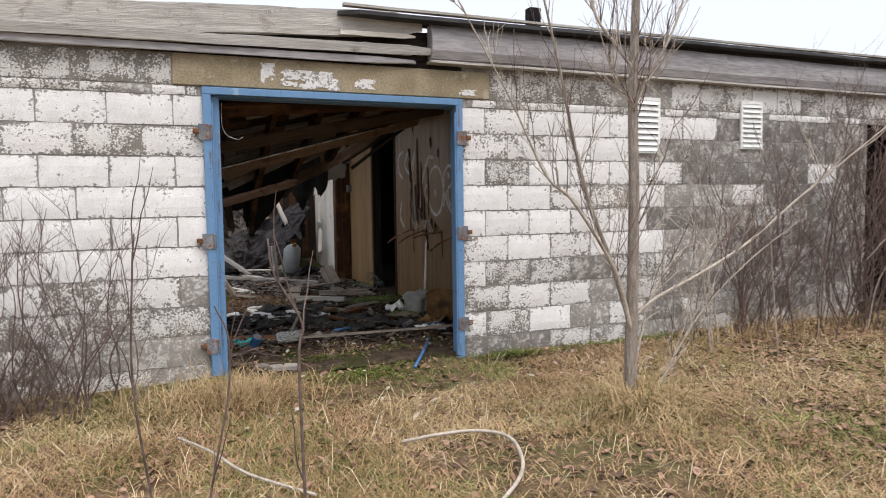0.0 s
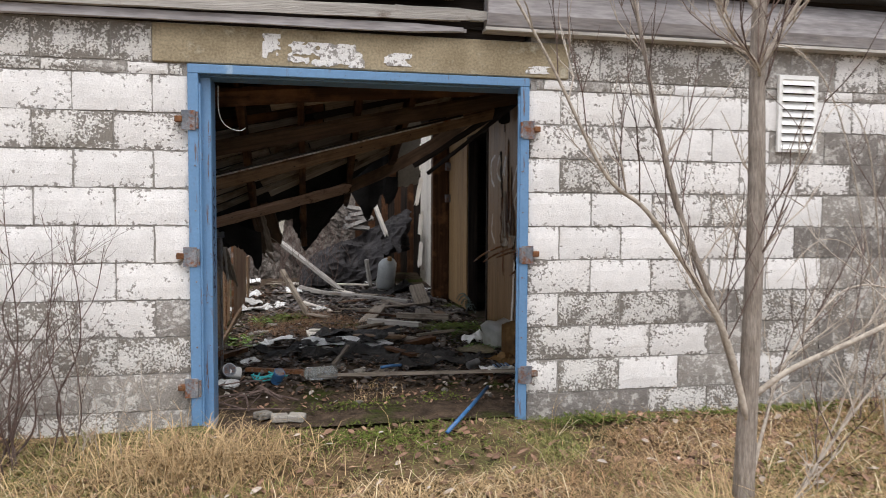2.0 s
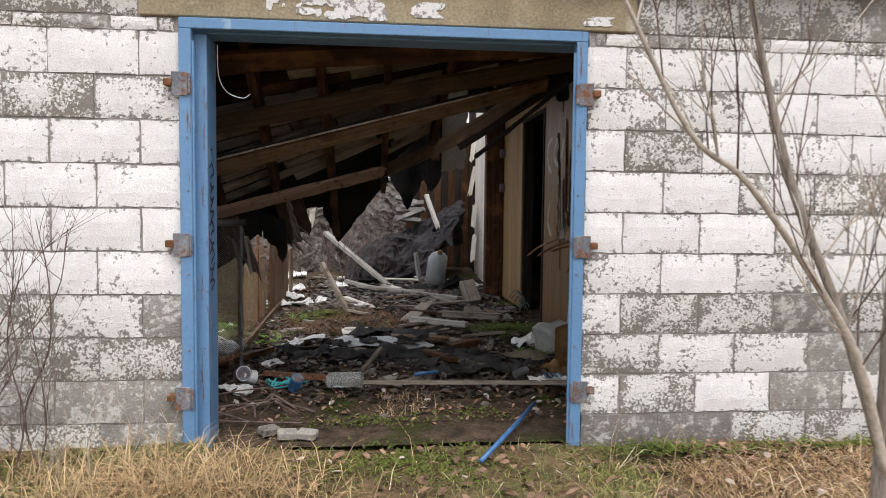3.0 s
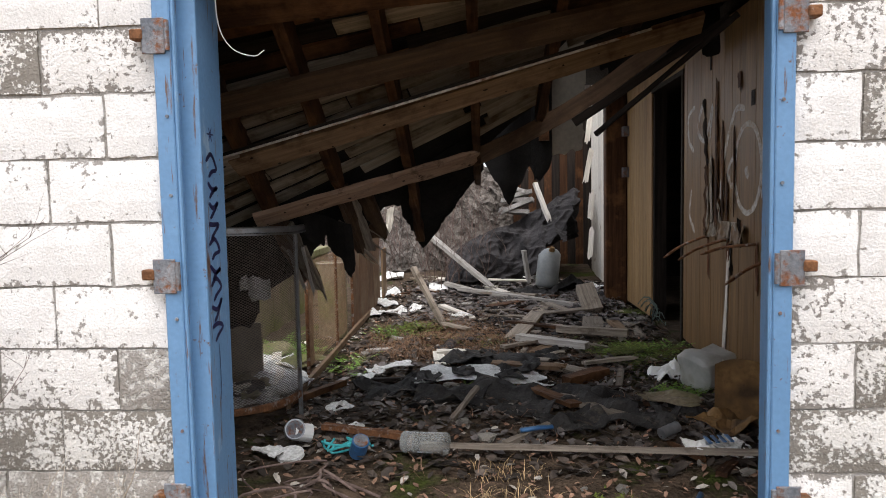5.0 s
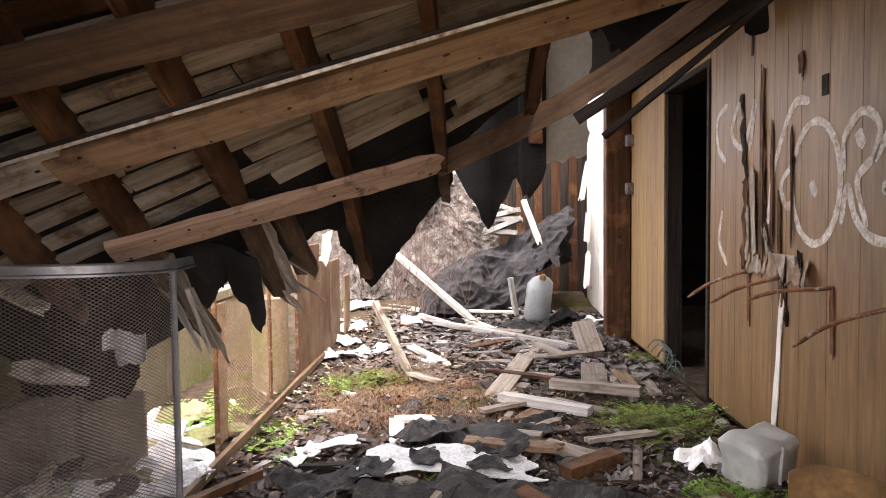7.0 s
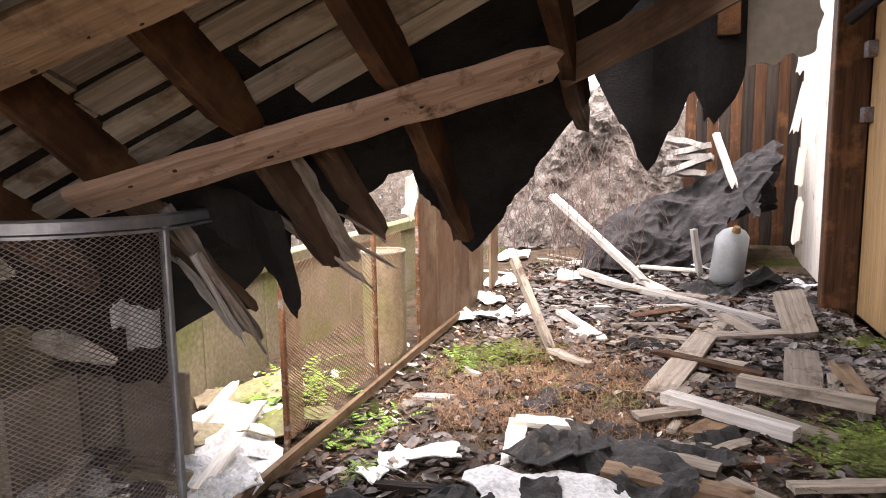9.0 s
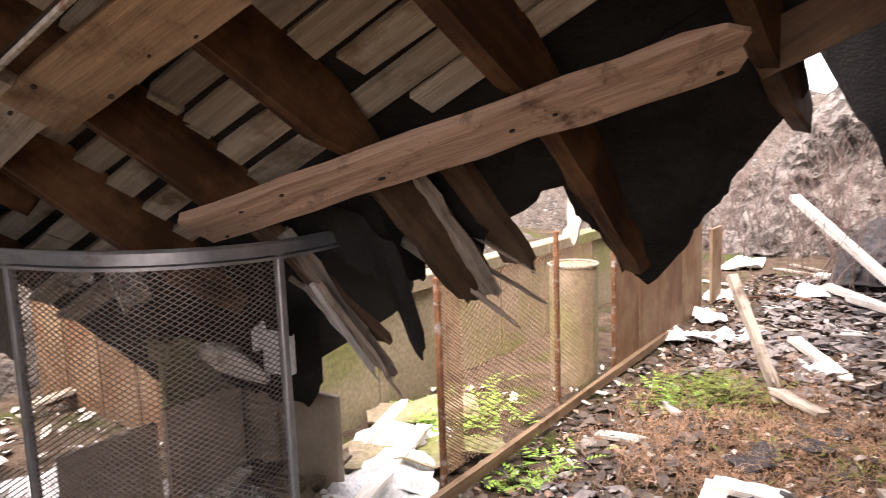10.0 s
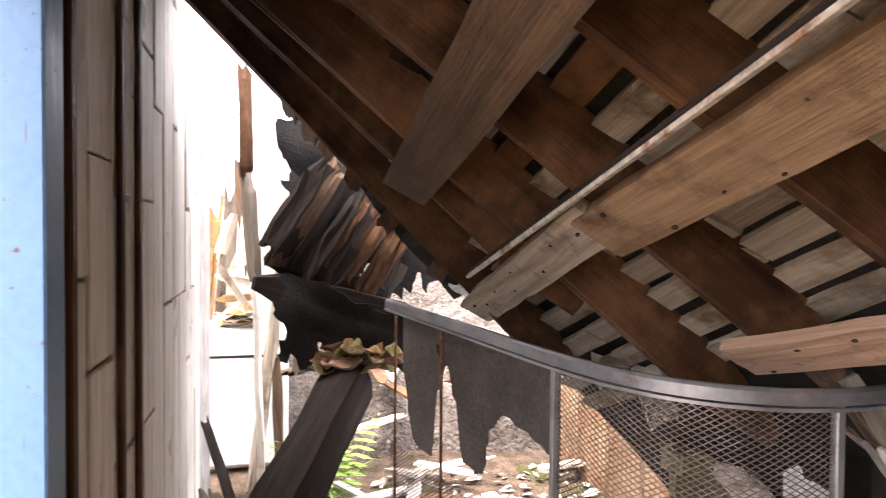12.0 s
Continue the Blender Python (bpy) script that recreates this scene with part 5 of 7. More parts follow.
STEMS = [([(2.919, 3.930, 0.471), (2.799, 3.910, 0.832), (2.667, 3.900, 1.051), (2.405, 3.880, 1.380), (2.218, 3.880, 1.533), (1.956, 3.850, 1.982), (1.594, 3.830, 2.552)], 0.015, 0.004),
         ([(2.914, 3.950, 0.547), (2.799, 3.990, 0.942), (2.635, 4.010, 1.347), (2.525, 4.030, 1.752), (2.416, 4.030, 2.223), (2.251, 4.050, 2.880)], 0.018, 0.006),
         ([(2.952, 3.930, 0.591), (3.095, 3.880, 0.712), (3.456, 3.830, 0.876), (3.850, 3.810, 1.073), (4.278, 3.790, 1.358), (4.639, 3.780, 1.577), (5.428, 3.750, 2.059)], 0.014, 0.005),
         ([(2.985, 3.950, -0.050), (3.138, 3.930, 0.066), (3.270, 3.930, 0.263), (3.544, 3.910, 0.613), (3.949, 3.880, 0.942), (4.387, 3.850, 1.205)], 0.010, 0.003),
         ([(2.963, 3.970, 0.142), (3.073, 4.030, 0.416), (3.237, 4.110, 0.690), (3.620, 4.180, 1.018), (4.113, 4.230, 0.964)], 0.010, 0.003),
         ([(2.947, 3.950, 2.004), (3.073, 3.930, 2.223), (3.270, 3.930, 2.552), (3.401, 3.930, 2.935)], 0.014, 0.005),
         ([(2.947, 3.950, 2.223), (2.810, 3.970, 2.388), (2.657, 3.990, 2.585), (2.613, 3.990, 2.880)], 0.013, 0.005),
         ([(2.947, 3.950, 1.949), (2.876, 3.880, 2.004), (2.689, 3.830, 2.169), (2.470, 3.780, 2.607)], 0.008, 0.003)]
paths = []
for pts, r0, r1 in STEMS:
    bm, path = limb(pts, r0, r1, 6, 7)
    part("stem", bm, bark if r0 > 0.015 else twig_pale, tree, smooth=True)
    paths.append(path)
bm = bmesh.new()
for path in paths:
    twigs(bm, path, 11, 0.55, 0.004, rt, (0, 0, 0.5), 0.2, 1, 4)
twigs(bm, trunk, 8, 0.6, 0.005, rt, (0, 0, 0.5), 0.45, 1, 4)
tagged(part("twig_tangle", bm, twig_pale, tree), kind="stuff")
bm = bmesh.new()
for path in paths:
    twigs(bm, path, 9, 0.75, 0.0032, rt, (0, 0, 0.7), 0.15, 1, 4)
twigs(bm, trunk, 9, 0.9, 0.005, rt, (0, 0, 0.9), 0.42, 1, 4)
tagged(part("twig_tangle", bm, twig_mat, tree, "dark thin twigs"), kind="stuff")

# thin saplings nearest to the camera's start
for pts in ([(-0.04, 2.30, -0.02), (-0.07, 2.31, 0.4), (-0.12, 2.31, 0.85), (-0.11, 2.31, 1.18), (-0.10, 2.30, 1.30)],
            [(0.27, 1.75, 0.0), (0.26, 1.76, 0.5), (0.25, 1.76, 1.0), (0.26, 1.76, 1.10), (0.20, 1.77, 1.22), (0.19, 1.78, 1.30)],
            [(0.06, 2.42, 0.0), (0.08, 2.43, 0.4), (0.15, 2.44, 0.75), (0.16, 2.44, 0.95), (0.12, 2.44, 1.06)]):
    th = empty("thin_sapling", pts[0], "thin bare brown shoot standing in dry grass", "sapling", "thin saplings")
    bm, path = limb(pts, 0.0044, 0.0022, 5, 6)
    part("stem", bm, twig_mat, th, smooth=True)
    bm = bmesh.new()
    twigs(bm, path, 4, 0.26, 0.0024, rt, (0, 0, 0.6), 0.3, 0, 4, 0.5)
    tagged(part("twig_tangle", bm, twig_mat, th), kind="stuff")


def bush(name, centre, wide, tall, stems, label, material, seed, lean=(0, 0, 1.2), per=10, thick=0.006, ln=0.4, fan=0.3, wander=0.04):
    rr = random.Random(seed)
    th = empty(name, (centre[0], centre[1], 0), label, "bush", "bushes by the wall")
    fine = bmesh.new()
    for _ in range(stems):
        x, y = centre[0] + rr.gauss(0, wide[0] * fan), centre[1] + rr.gauss(0, wide[1] * fan)
        h = tall * rr.uniform(0.55, 1.1)
        dx, dy = rr.gauss(0, wide[0] * (0.95 if fan < 0.2 else 0.6)), rr.gauss(0, wide[1] * 0.3)
        pts = []
        for i in range(5):
            s = i / 4
            yy = min(y + dy * s * s + rr.uniform(-0.03, 0.03), 5.64)
            pts.append((x + dx * s ** 1.2 + rr.uniform(-wander, wander) * (1 if i else 0.2), yy, h * s - 0.03))
        main, path = limb(pts, thick * rr.uniform(0.6, 1.3), thick * 0.3, 4, 4)
        part("stem", main, material, th)
        twigs(fine, path, per, ln, thick * 0.33, rr, (0, -0.15, lean[2] * 0.3), 0.15, 1, 3, 1.15)
    tagged(part("twig_tangle", fine, material, th), kind="stuff")
    return th


bush("bare_bush", (-0.50, 5.30), (0.42, 0.25), 1.30, 15, "bare bush of thin reddish-grey twigs against the wall", twig_mat, 1, per=11, ln=0.34, fan=0.42, wander=0.09)
bush("bare_bush", (-1.25, 5.2), (0.55, 0.25), 1.15, 20, "bare bush of thin twigs over dead leaves", twig_mat, 2, per=11, ln=0.34, fan=0.4, wander=0.1)
bush("bare_bush", (0.0, 5.35), (0.3, 0.2), 0.6, 7, "low bare shoots beside the doorway", twig_pale, 6, per=7, thick=0.004, ln=0.25, fan=0.4)
bush("bare_bush", (-0.85, 5.25), (0.45, 0.2), 0.62, 24, "dense low twigs over a heap of dead leaves", twig_mat, 7, per=9, thick=0.005, ln=0.28, fan=0.35, wander=0.06)
bush("vine_thicket", (5.55, 5.3), (0.8, 0.25), 1.9, 26, "tangled bare thicket climbing the wall", twig_mat, 3, per=13, thick=0.007, ln=0.5, wander=0.25)
bush("vine_thicket", (6.7, 5.1), (0.9, 0.35), 2.5, 36, "tall tangled bare thicket beside the dark opening", twig_mat, 4, per=13, thick=0.008, ln=0.6, wander=0.28)
bush("bare_bush", (4.6, 5.35), (0.6, 0.2), 1.2, 9, "sparse bare shoots along the foot of the wall", twig_pale, 5, per=6, thick=0.005, ln=0.35, wander=0.1)
vine = empty("vine_thicket", (6.0, 4.9, 0), "long pale arching canes in front of the thicket", "bush", "bushes by the wall")
rv = random.Random(61)
for k in range(14):
    x0, y0, w = rv.uniform(4.4, 7.4), rv.uniform(4.5, 5.2), rv.choice((-1, 1)) * rv.uniform(0.5, 1.3)
    h = rv.uniform(0.9, 2.3)
    bm, path = limb([(x0, y0, -0.03), (x0 + 0.15 * w, y0, 0.5 * h), (x0 + 0.45 * w, y0 - 0.1, 0.9 * h), (x0 + 0.8 * w, y0 - 0.15, h), (x0 + 1.15 * w, y0 - 0.2, 0.8 * h)], 0.006, 0.002, 6, 5)
    twigs(bm, path, 4, 0.35, 0.002, rv, (0, 0, 0.2), 0.3, 0, 3)
    part("stem", bm, twig_pale if k % 2 else twig_mat, vine)


# ---- grass, leaves and litter outside ----
def blades(name, places, material, length, width, flat, seed, label, lift=0.0, zfun=ground_z, kind="stuff", cat="grass"):
    """Many bent blades, each of three triangles' worth of faces."""
    g = np.random.default_rng(seed)
    verts, faces = [], []
    for x, y in places:
        z = zfun(x, y) + lift
        a = g.uniform(0, 2 * math.pi)
        ln = length * g.uniform(0.5, 1.3)
        f = min(0.98, max(0.05, g.normal(flat, 0.18)))
        dx, dy = math.cos(a), math.sin(a)
        px, py = -dy * width / 2, dx * width / 2
        mx, mz = ln * 0.5 * f * 0.8, ln * 0.5 * (1 - 0.6 * f)
        tx, tz = ln * (0.45 + 0.5 * f), ln * (1 - f) * 0.95 + ln * 0.02
        b = len(verts)
        verts += [(x - px, y - py, z), (x + px, y + py, z), (x + dx * mx + px * 0.8, y + dy * mx + py * 0.8, z + mz), (x + dx * mx - px * 0.8, y + dy * mx - py * 0.8, z + mz), (x + dx * tx, y + dy * tx, z + tz)]
        faces += [(b, b + 1, b + 2, b + 3), (b + 3, b + 2, b + 4)]
    return tagged(arrays(name, verts, faces, material), label, cat, kind=kind)


def scatter(n, x0, x1, y0, y1, seed, density=None):
    g = np.random.default_rng(seed)
    out = []
    while len(out) < n:
        x, y = g.uniform(x0, x1), g.uniform(y0, y1)
        if density is None or g.random() < density(x, y):
            out.append((x, y))
    return out


def patch(x, y, seed, at, soft=0.2):
    return max(0.0, min(1.0, (noise.noise((x * 0.85, y * 0.85, seed)) - at) / soft + 0.5))


def yard(x, y):
    bare = 1.0
    if 0.5 < x < 2.35 and y > 4.75:
        bare = 0.05
    if y > 5.6:
        return 0.0
    if y > 5.40 and x > 2.4:
        return 0.12
    return bare


blades("dry_grass", scatter(33000, -2.2, 7.5, 2.2, 5.62, 1, lambda x, y: yard(x, y) * (0.16 + 0.84 * patch(x, y, 1, 0.0, 0.14)) * (1 - 0.7 * patch(x, y, 9, 0.17, 0.14)) * (1 - 0.6 * patch(x, y, 5, 0.02, 0.12))), straw, 0.15, 0.0046, 0.92, 1, "matted dry straw-coloured grass")
blades("reddish_grass", scatter(30000, -2.2, 7.0, 2.2, 5.62, 2, lambda x, y: yard(x, y) * patch(x, y, 5, 0.02, 0.12)), straw_red, 0.16, 0.0044, 0.92, 2, "matted reddish dead grass")
blades("green_grass", scatter(50000, -2.2, 7.5, 2.2, 5.62, 3, lambda x, y: min(1, yard(x, y) + 0.15) * (patch(x, y, 9, 0.06, 0.14) + (0.30 * patch(x, y, 21, -0.1, 0.2) if x > 2.0 and y < 4.7 else 0.05) + 1.2 * max(0, 1 - math.hypot((x + 0.3) / 0.45, (y - 4.2) / 0.4)))), green, 0.10, 0.0040, 0.74, 3, "short green winter grass")
blades("dry_grass", scatter(16000, -9, 14, -4.5, 5.6, 4, lambda x, y: 0.0 if -2.2 < x < 7.5 and y > 2.2 else max(0.0, 1 - 0.16 * max(0, -2.2 - x, x - 7.5) - 0.14 * max(0, 2.2 - y))), straw, 0.20, 0.007, 0.85, 4, "matted dry straw-coloured grass")
blades("reddish_grass", scatter(8000, -9, 14, -4.5, 5.6, 14, lambda x, y: 0.0 if -2.2 < x < 7.0 and y > 2.2 else patch(x, y, 5, 0.02, 0.2) * max(0.0, 1 - 0.16 * max(0, -2.2 - x, x - 7.5) - 0.14 * max(0, 2.2 - y))), straw_red, 0.21, 0.006, 0.90, 14, "matted reddish dead grass")
blades("long_straw", scatter(2000, -2.2, 7.0, 2.2, 5.5, 25, lambda x, y: yard(x, y) * (0.25 + patch(x, y, 1, 0.0, 0.2))), straw_pale, 0.34, 0.0042, 0.93, 25, "long pale straws lying over the grass")
blades("tall_straw", scatter(260, -2.2, 7.5, 5.05, 5.62, 5, lambda x, y: yard(x, y)), straw, 0.34, 0.0032, 0.35, 5, "tall dry stalks along the wall")
g = np.random.default_rng(6)
tuss = [(2.88 + g.normal(0, 0.15), 3.78 + g.normal(0, 0.13)) for _ in range(260)]
blades("grass_tussock", tuss, green, 0.36, 0.0055, 0.72, 26, "green blades in the tussock round the tree's foot")
tuss = [(2.86 + g.normal(0, 0.15), 3.76 + g.normal(0, 0.13)) for _ in range(800)]
blades("grass_tussock", tuss, straw, 0.50, 0.0055, 0.78, 6, "drooping straw tussock round the tree's foot")
tuss = [(0.42 + g.normal(0, 0.30), 5.05 + g.normal(0, 0.16)) for _ in range(1600)]
blades("grass_tussock", tuss, straw, 0.36, 0.005, 0.72, 7, "drooping dry tussock beside the doorway")
tuss = [(5.7 + g.normal(0, 0.5), 5.1 + g.normal(0, 0.2)) for _ in range(350)]
blades("grass_tussock", tuss, straw, 0.5, 0.005, 0.5, 8, "tall dry grass under the thicket")


def leaves(name, places, material, size, seed, label, zfun, lift=0.006):
    q = np.random.default_rng(seed)
    verts, faces = [], []
    for x, y in places:
        z = zfun(x, y) + lift + q.uniform(0, 0.03)
        a, s = q.uniform(0, 6.28), size * q.uniform(0.5, 1.4)
        t1, t2 = q.uniform(-0.5, 0.5), q.uniform(-0.5, 0.5)
        ux, uy = math.cos(a), math.sin(a)
        b = len(verts)
        for fu, fv, fz in ((-1, 0, 0), (-0.3, -0.5, 0.15), (0.5, -0.4, 0.1), (1, 0, 0), (0.5, 0.4, 0.1), (-0.3, 0.5, 0.15)):
            verts.append((x + s * (ux * fu - uy * fv), y + s * (uy * fu + ux * fv), z + s * (fu * t1 + fv * t2 + fz)))
        faces += [(b, b + 1, b + 2, b + 3), (b, b + 3, b + 4, b + 5)]
    return tagged(arrays(name, verts, faces, material), label, "litter", kind="stuff")


scrap_mat = stuffed("pale_scrap", (0.30, 0.24, 0.19), (0.52, 0.46, 0.40), 6, 0.85, 0.1, coords="World", island=True, vary=0.3)
leaves("dead_leaves", scatter(11000, -2, 7.5, 2.3, 5.6, 11, lambda x, y: 0.16 + 0.5 * (x > 3) + 0.34 * (x > 4.4 and y < 4.8) + 0.6 * (x < -0.7 and y > 4.9)), litter, 0.028, 1, "brown dead leaves scattered in the grass", ground_z)
leaves("pale_scraps", scatter(150, 0.4, 6.0, 4.2, 5.5, 12, lambda x, y: 1.0 if x > 2.6 else 0.35), scrap_mat, 0.026, 2, "pale scraps of paint and plaster on the ground", ground_z, 0.02)

# white hose, and sticks in the grass
hose = empty("hose", (1.6, 3.4, 0), "stiff white hose lying in the grass", "hose")
bm = bmesh.new()
hp = smooth_path([(1.20, 3.75, 0.04), (1.42, 3.73, 0.055), (1.62, 3.69, 0.06), (1.74, 3.56, 0.06), (1.73, 3.38, 0.05), (1.60, 3.10, 0.04), (1.36, 2.86, 0.03), (1.1, 2.7, 0.02)], 6)
tube(bm, hp, 0.010, 8)
part("tube", bm, twig_pale, hose, smooth=True)
st = empty("stick", (0.3, 3.8, 0), "pale dry stick lying in the grass", "stick")
bm = bmesh.new()
tube(bm, smooth_path([(0.05, 4.33, 0.05), (0.2, 3.95, 0.07), (0.34, 3.59, 0.06), (0.6, 3.25, 0.04)], 4), 0.008, 6)
part("shaft", bm, twig_pale, st)

# ---- debris inside ----
def lying(name, a, b, w, h, material, label, cat="plank", group="loose planks", z=None, tilt=0.0, **how):
    """A board that lies on the floor from a to b, each (x, y) or (x, y, z)."""
    pa = (a[0], a[1], (floor_z(a[0], a[1]) + h / 2 + 0.012) if len(a) < 3 else a[2])
    pb = (b[0], b[1], (floor_z(b[0], b[1]) + h / 2 + 0.012) if len(b) < 3 else b[2])
    return tagged(board(name, pa, pb, w, h, material, spin=tilt, **how), label, cat, group)


GP = "weathered grey plank lying on the rubble"
lying("plank", (2.18, 11.6), (1.70, 9.6), 0.17, 0.03, grey_plank, GP, torn=0.05)
lying("plank", (2.12, 9.75, 0.12), (2.72, 9.5, 0.12), 0.09, 0.06, grey_plank, "pale weathered timber lying across planks")
lying("plank", (1.74, 9.42, 0.11), (2.30, 9.08, 0.10), 0.09, 0.055, grey_wood, "pale weathered timber lying across planks")
lying("plank", (1.80, 10.55), (2.22, 10.34), 0.12, 0.025, grey_plank, GP)
lying("plank", (2.45, 9.75), (2.60, 10.75), 0.20, 0.025, grey_plank, GP, torn=0.06)
lying("plank", (2.65, 9.78), (2.80, 10.72), 0.15, 0.025, grey_plank, GP)
lying("plank", (2.85, 9.72), (2.88, 10.4), 0.16, 0.025, grey_plank, GP)
lying("plank", (1.95, 8.58), (2.30, 8.30), 0.14, 0.03, grey_plank, GP, torn=0.06)
lying("plank", (2.04, 8.80), (2.42, 8.93), 0.09, 0.025, dark_wood, "dark wet plank lying on the rubble", torn=0.1)
lying("plank", (2.52, 8.72), (2.37, 8.10), 0.05, 0.025, grey_plank, GP)
lying("plank", (1.10, 12.8, 0.10), (2.55, 11.4, 0.07), 0.09, 0.05, grey_wood, "long pale timber lying across the floor", seg=10, torn=0.1)
lying("plank", (2.10, 9.35), (1.85, 9.05), 0.15, 0.03, tan_wood, "yellowish plank end on the rubble", torn=0.06)
lying("plank", (1.95, 10.1), (1.75, 9.45), 0.12, 0.025, grey_plank, GP)
lying("plank", (1.45, 10.9), (2.0, 10.8), 0.13, 0.025, grey_plank, GP, torn=0.1)
lying("plank", (0.95, 11.2, 0.12), (1.35, 10.6, 0.06), 0.08, 0.03, white_paint_wood, "pale broken plank on the rubble", torn=0.05)
lying("plank", (1.5, 12.9, 0.10), (2.0, 11.9, 0.06), 0.12, 0.03, white_paint_wood, "pale plank with flaking paint")
lying("plank", (0.75, 13.5, 0.16), (2.1, 13.3, 0.14), 0.16, 0.02, white_paint_wood, "white board lying in front of the mound", seg=9)
lying("plank", (1.06, 8.98, 0.07), (1.12, 8.50, 0.05), 0.09, 0.03, white_paint_wood, "pale upturned plank with chewed edge", torn=0.04)
lying("plank", (1.12, 6.78, 0.09), (2.85, 6.68, 0.09), 0.035, 0.022, grey_plank, "long grey batten lying across the entrance", seg=10)
lying("plank", (0.55, 7.05, 0.10), (1.05, 6.9, 0.09), 0.05, 0.03, rust_mat, "reddish brown batten in the debris", seg=6)
lying("plank", (2.02, 8.15), (2.32, 8.36), 0.10, 0.08, dark_wood, "short dark block of timber")
lying("plank", (2.60, 11.35, 0.30), (2.66, 11.05, 0.06), 0.20, 0.10, grey_plank, "thick grey timber block standing on end", tilt=10)
lying("plank", (0.12, 7.35, 0.10), (0.45, 8.1, 0.06), 0.05, 0.04, dark_wood, "brown broken rail lying by the screen")
lying("plank", (1.95, 7.35, 0.06), (1.55, 6.9, 0.05), 0.04, 0.03, grey_plank, GP)
lying("plank", (1.40, 7.62, 0.16), (1.25, 7.30, 0.05), 0.03, 0.025, grey_plank, "grey stick leaning on rubble")
for x, y, a, ln, w in ((2.3, 10.15, 2.8, 0.7, 0.11), (2.05, 10.9, 0.3, 0.6, 0.12), (2.5, 9.15, 2.6, 0.5, 0.10), (1.6, 9.2, 0.4, 0.4, 0.12), (2.2, 8.6, 0.2, 0.45, 0.09), (1.9, 8.75, 2.9, 0.4, 0.10),
                       (2.65, 11.5, 1.3, 0.7, 0.12), (1.5, 11.3, 0.8, 0.6, 0.10), (2.1, 12.1, 2.7, 0.8, 0.10), (1.3, 9.95, 2.5, 0.35, 0.09), (2.35, 11.0, 1.9, 0.6, 0.14), (2.0, 7.5, 2.2, 0.5, 0.10), (2.25, 7.35, 2.3, 0.55, 0.11), (2.45, 7.6, 0.5, 0.35, 0.07)):
    lying("plank", (x, y, floor_z(x, y) + 0.05), (x + ln * math.cos(a), y + ln * math.sin(a), floor_z(x, y) + 0.06 + R.uniform(-0.01, 0.03)), w, 0.025, R.choice((grey_plank, grey_plank, dark_wood)), GP, torn=0.06, tilt=R.uniform(-8, 8))
for k in range(46):
    x, y = R.uniform(0.3, 3.1), R.uniform(8.6, 13.2)
    a = R.uniform(0, math.pi)
    ln = R.uniform(0.15, 0.5)
    lying("wood_fragment", (x, y), (min(max(x + ln * math.cos(a), 0.25), 3.15), y + ln * math.sin(a)), R.uniform(0.03, 0.10), R.uniform(0.012, 0.03), R.choice((grey_plank, grey_plank, dark_wood, grey_wood, pale_wood)),
          "broken grey-brown wood fragment on the floor", "wood fragment", "wood fragments", torn=0.05, seg=4)
for k in range(30):
    x, y = R.uniform(0.4, 3.0), R.uniform(6.5, 8.6)
    a = R.uniform(0, math.pi)
    ln = R.uniform(0.10, 0.40)
    lying("wood_fragment", (x, y), (min(max(x + ln * math.cos(a), 0.3), 3.1), y + ln * math.sin(a)), R.uniform(0.02, 0.07), R.uniform(0.012, 0.03), R.choice((grey_plank, dark_wood, black_wood, dark_wood)),
          "dark broken wood fragment on the floor", "wood fragment", "wood fragments", torn=0.05, seg=4)


def shard(x, y, size, material, name, label, cat, group, seed, lift=0.02, crumple=0.25, ratio=0.7, turn=None, tears=0.35, n=14, z=None):
    """A torn, crumpled flat piece lying on the floor."""
    r = random.Random(seed)
    a = r.uniform(0, 6.28) if turn is None else turn
    ca, sa = math.cos(a), math.sin(a)

    def place(u, v):
        lx, ly = (u - 0.5) * size, (v - 0.5) * size * ratio
        px, py = x + lx * ca - ly * sa, y + lx * sa + ly * ca
        h = (noise.noise((u * 2.5 + seed, v * 2.5, seed * 0.7)) + 0.5 * noise.noise((u * 7 + seed, v * 7, 3.0))) * crumple * size * 0.35
        base = floor_z(px, py) if z is None else z
        return (px, py, base + lift + max(-0.01, h + 0.02))

    def keep(u, v):
        e = min(u, 1 - u, v, 1 - v) * 2
        return e > 0.08 + tears * (0.5 + noise.noise((u * 4 + seed * 3.1, v * 4, seed)) * 0.9)
    return tagged(part(name, sheet(place, n, n, keep, 0.006), material), label, cat, group)


shard(1.42, 8.22, 1.2, foam, "insulation_sheet", "torn sheet of white insulation on the rubble", "insulation", "white insulation", 40, 0.05, 0.035, 0.42, 0.03, 0.42, 46)
shard(0.78, 8.5, 0.3, foam, "insulation_sheet", "small torn piece of white insulation", "insulation", "white insulation", 41, 0.04, 0.12, 0.5, 0.4, 0.3, 20)
for k, (x, y, s) in enumerate(((1.30, 8.22, 0.28), (1.62, 8.12, 0.26), (1.72, 8.36, 0.34), (1.05, 8.02, 0.30), (1.28, 8.62, 0.5), (1.62, 8.62, 0.55))):
    shard(x, y, s, felt_floor, "felt_scrap", "black felt scrap lying over white insulation", "roofing felt", "felt scraps", 650 + k, 0.075, 0.35, 0.7, None, 0.35, 16)
lying("plank", (1.05, 8.95, 0.085), (1.34, 8.97, 0.085), 0.10, 0.025, white_paint_wood, "pale upturned plank with chewed edge", torn=0.06)
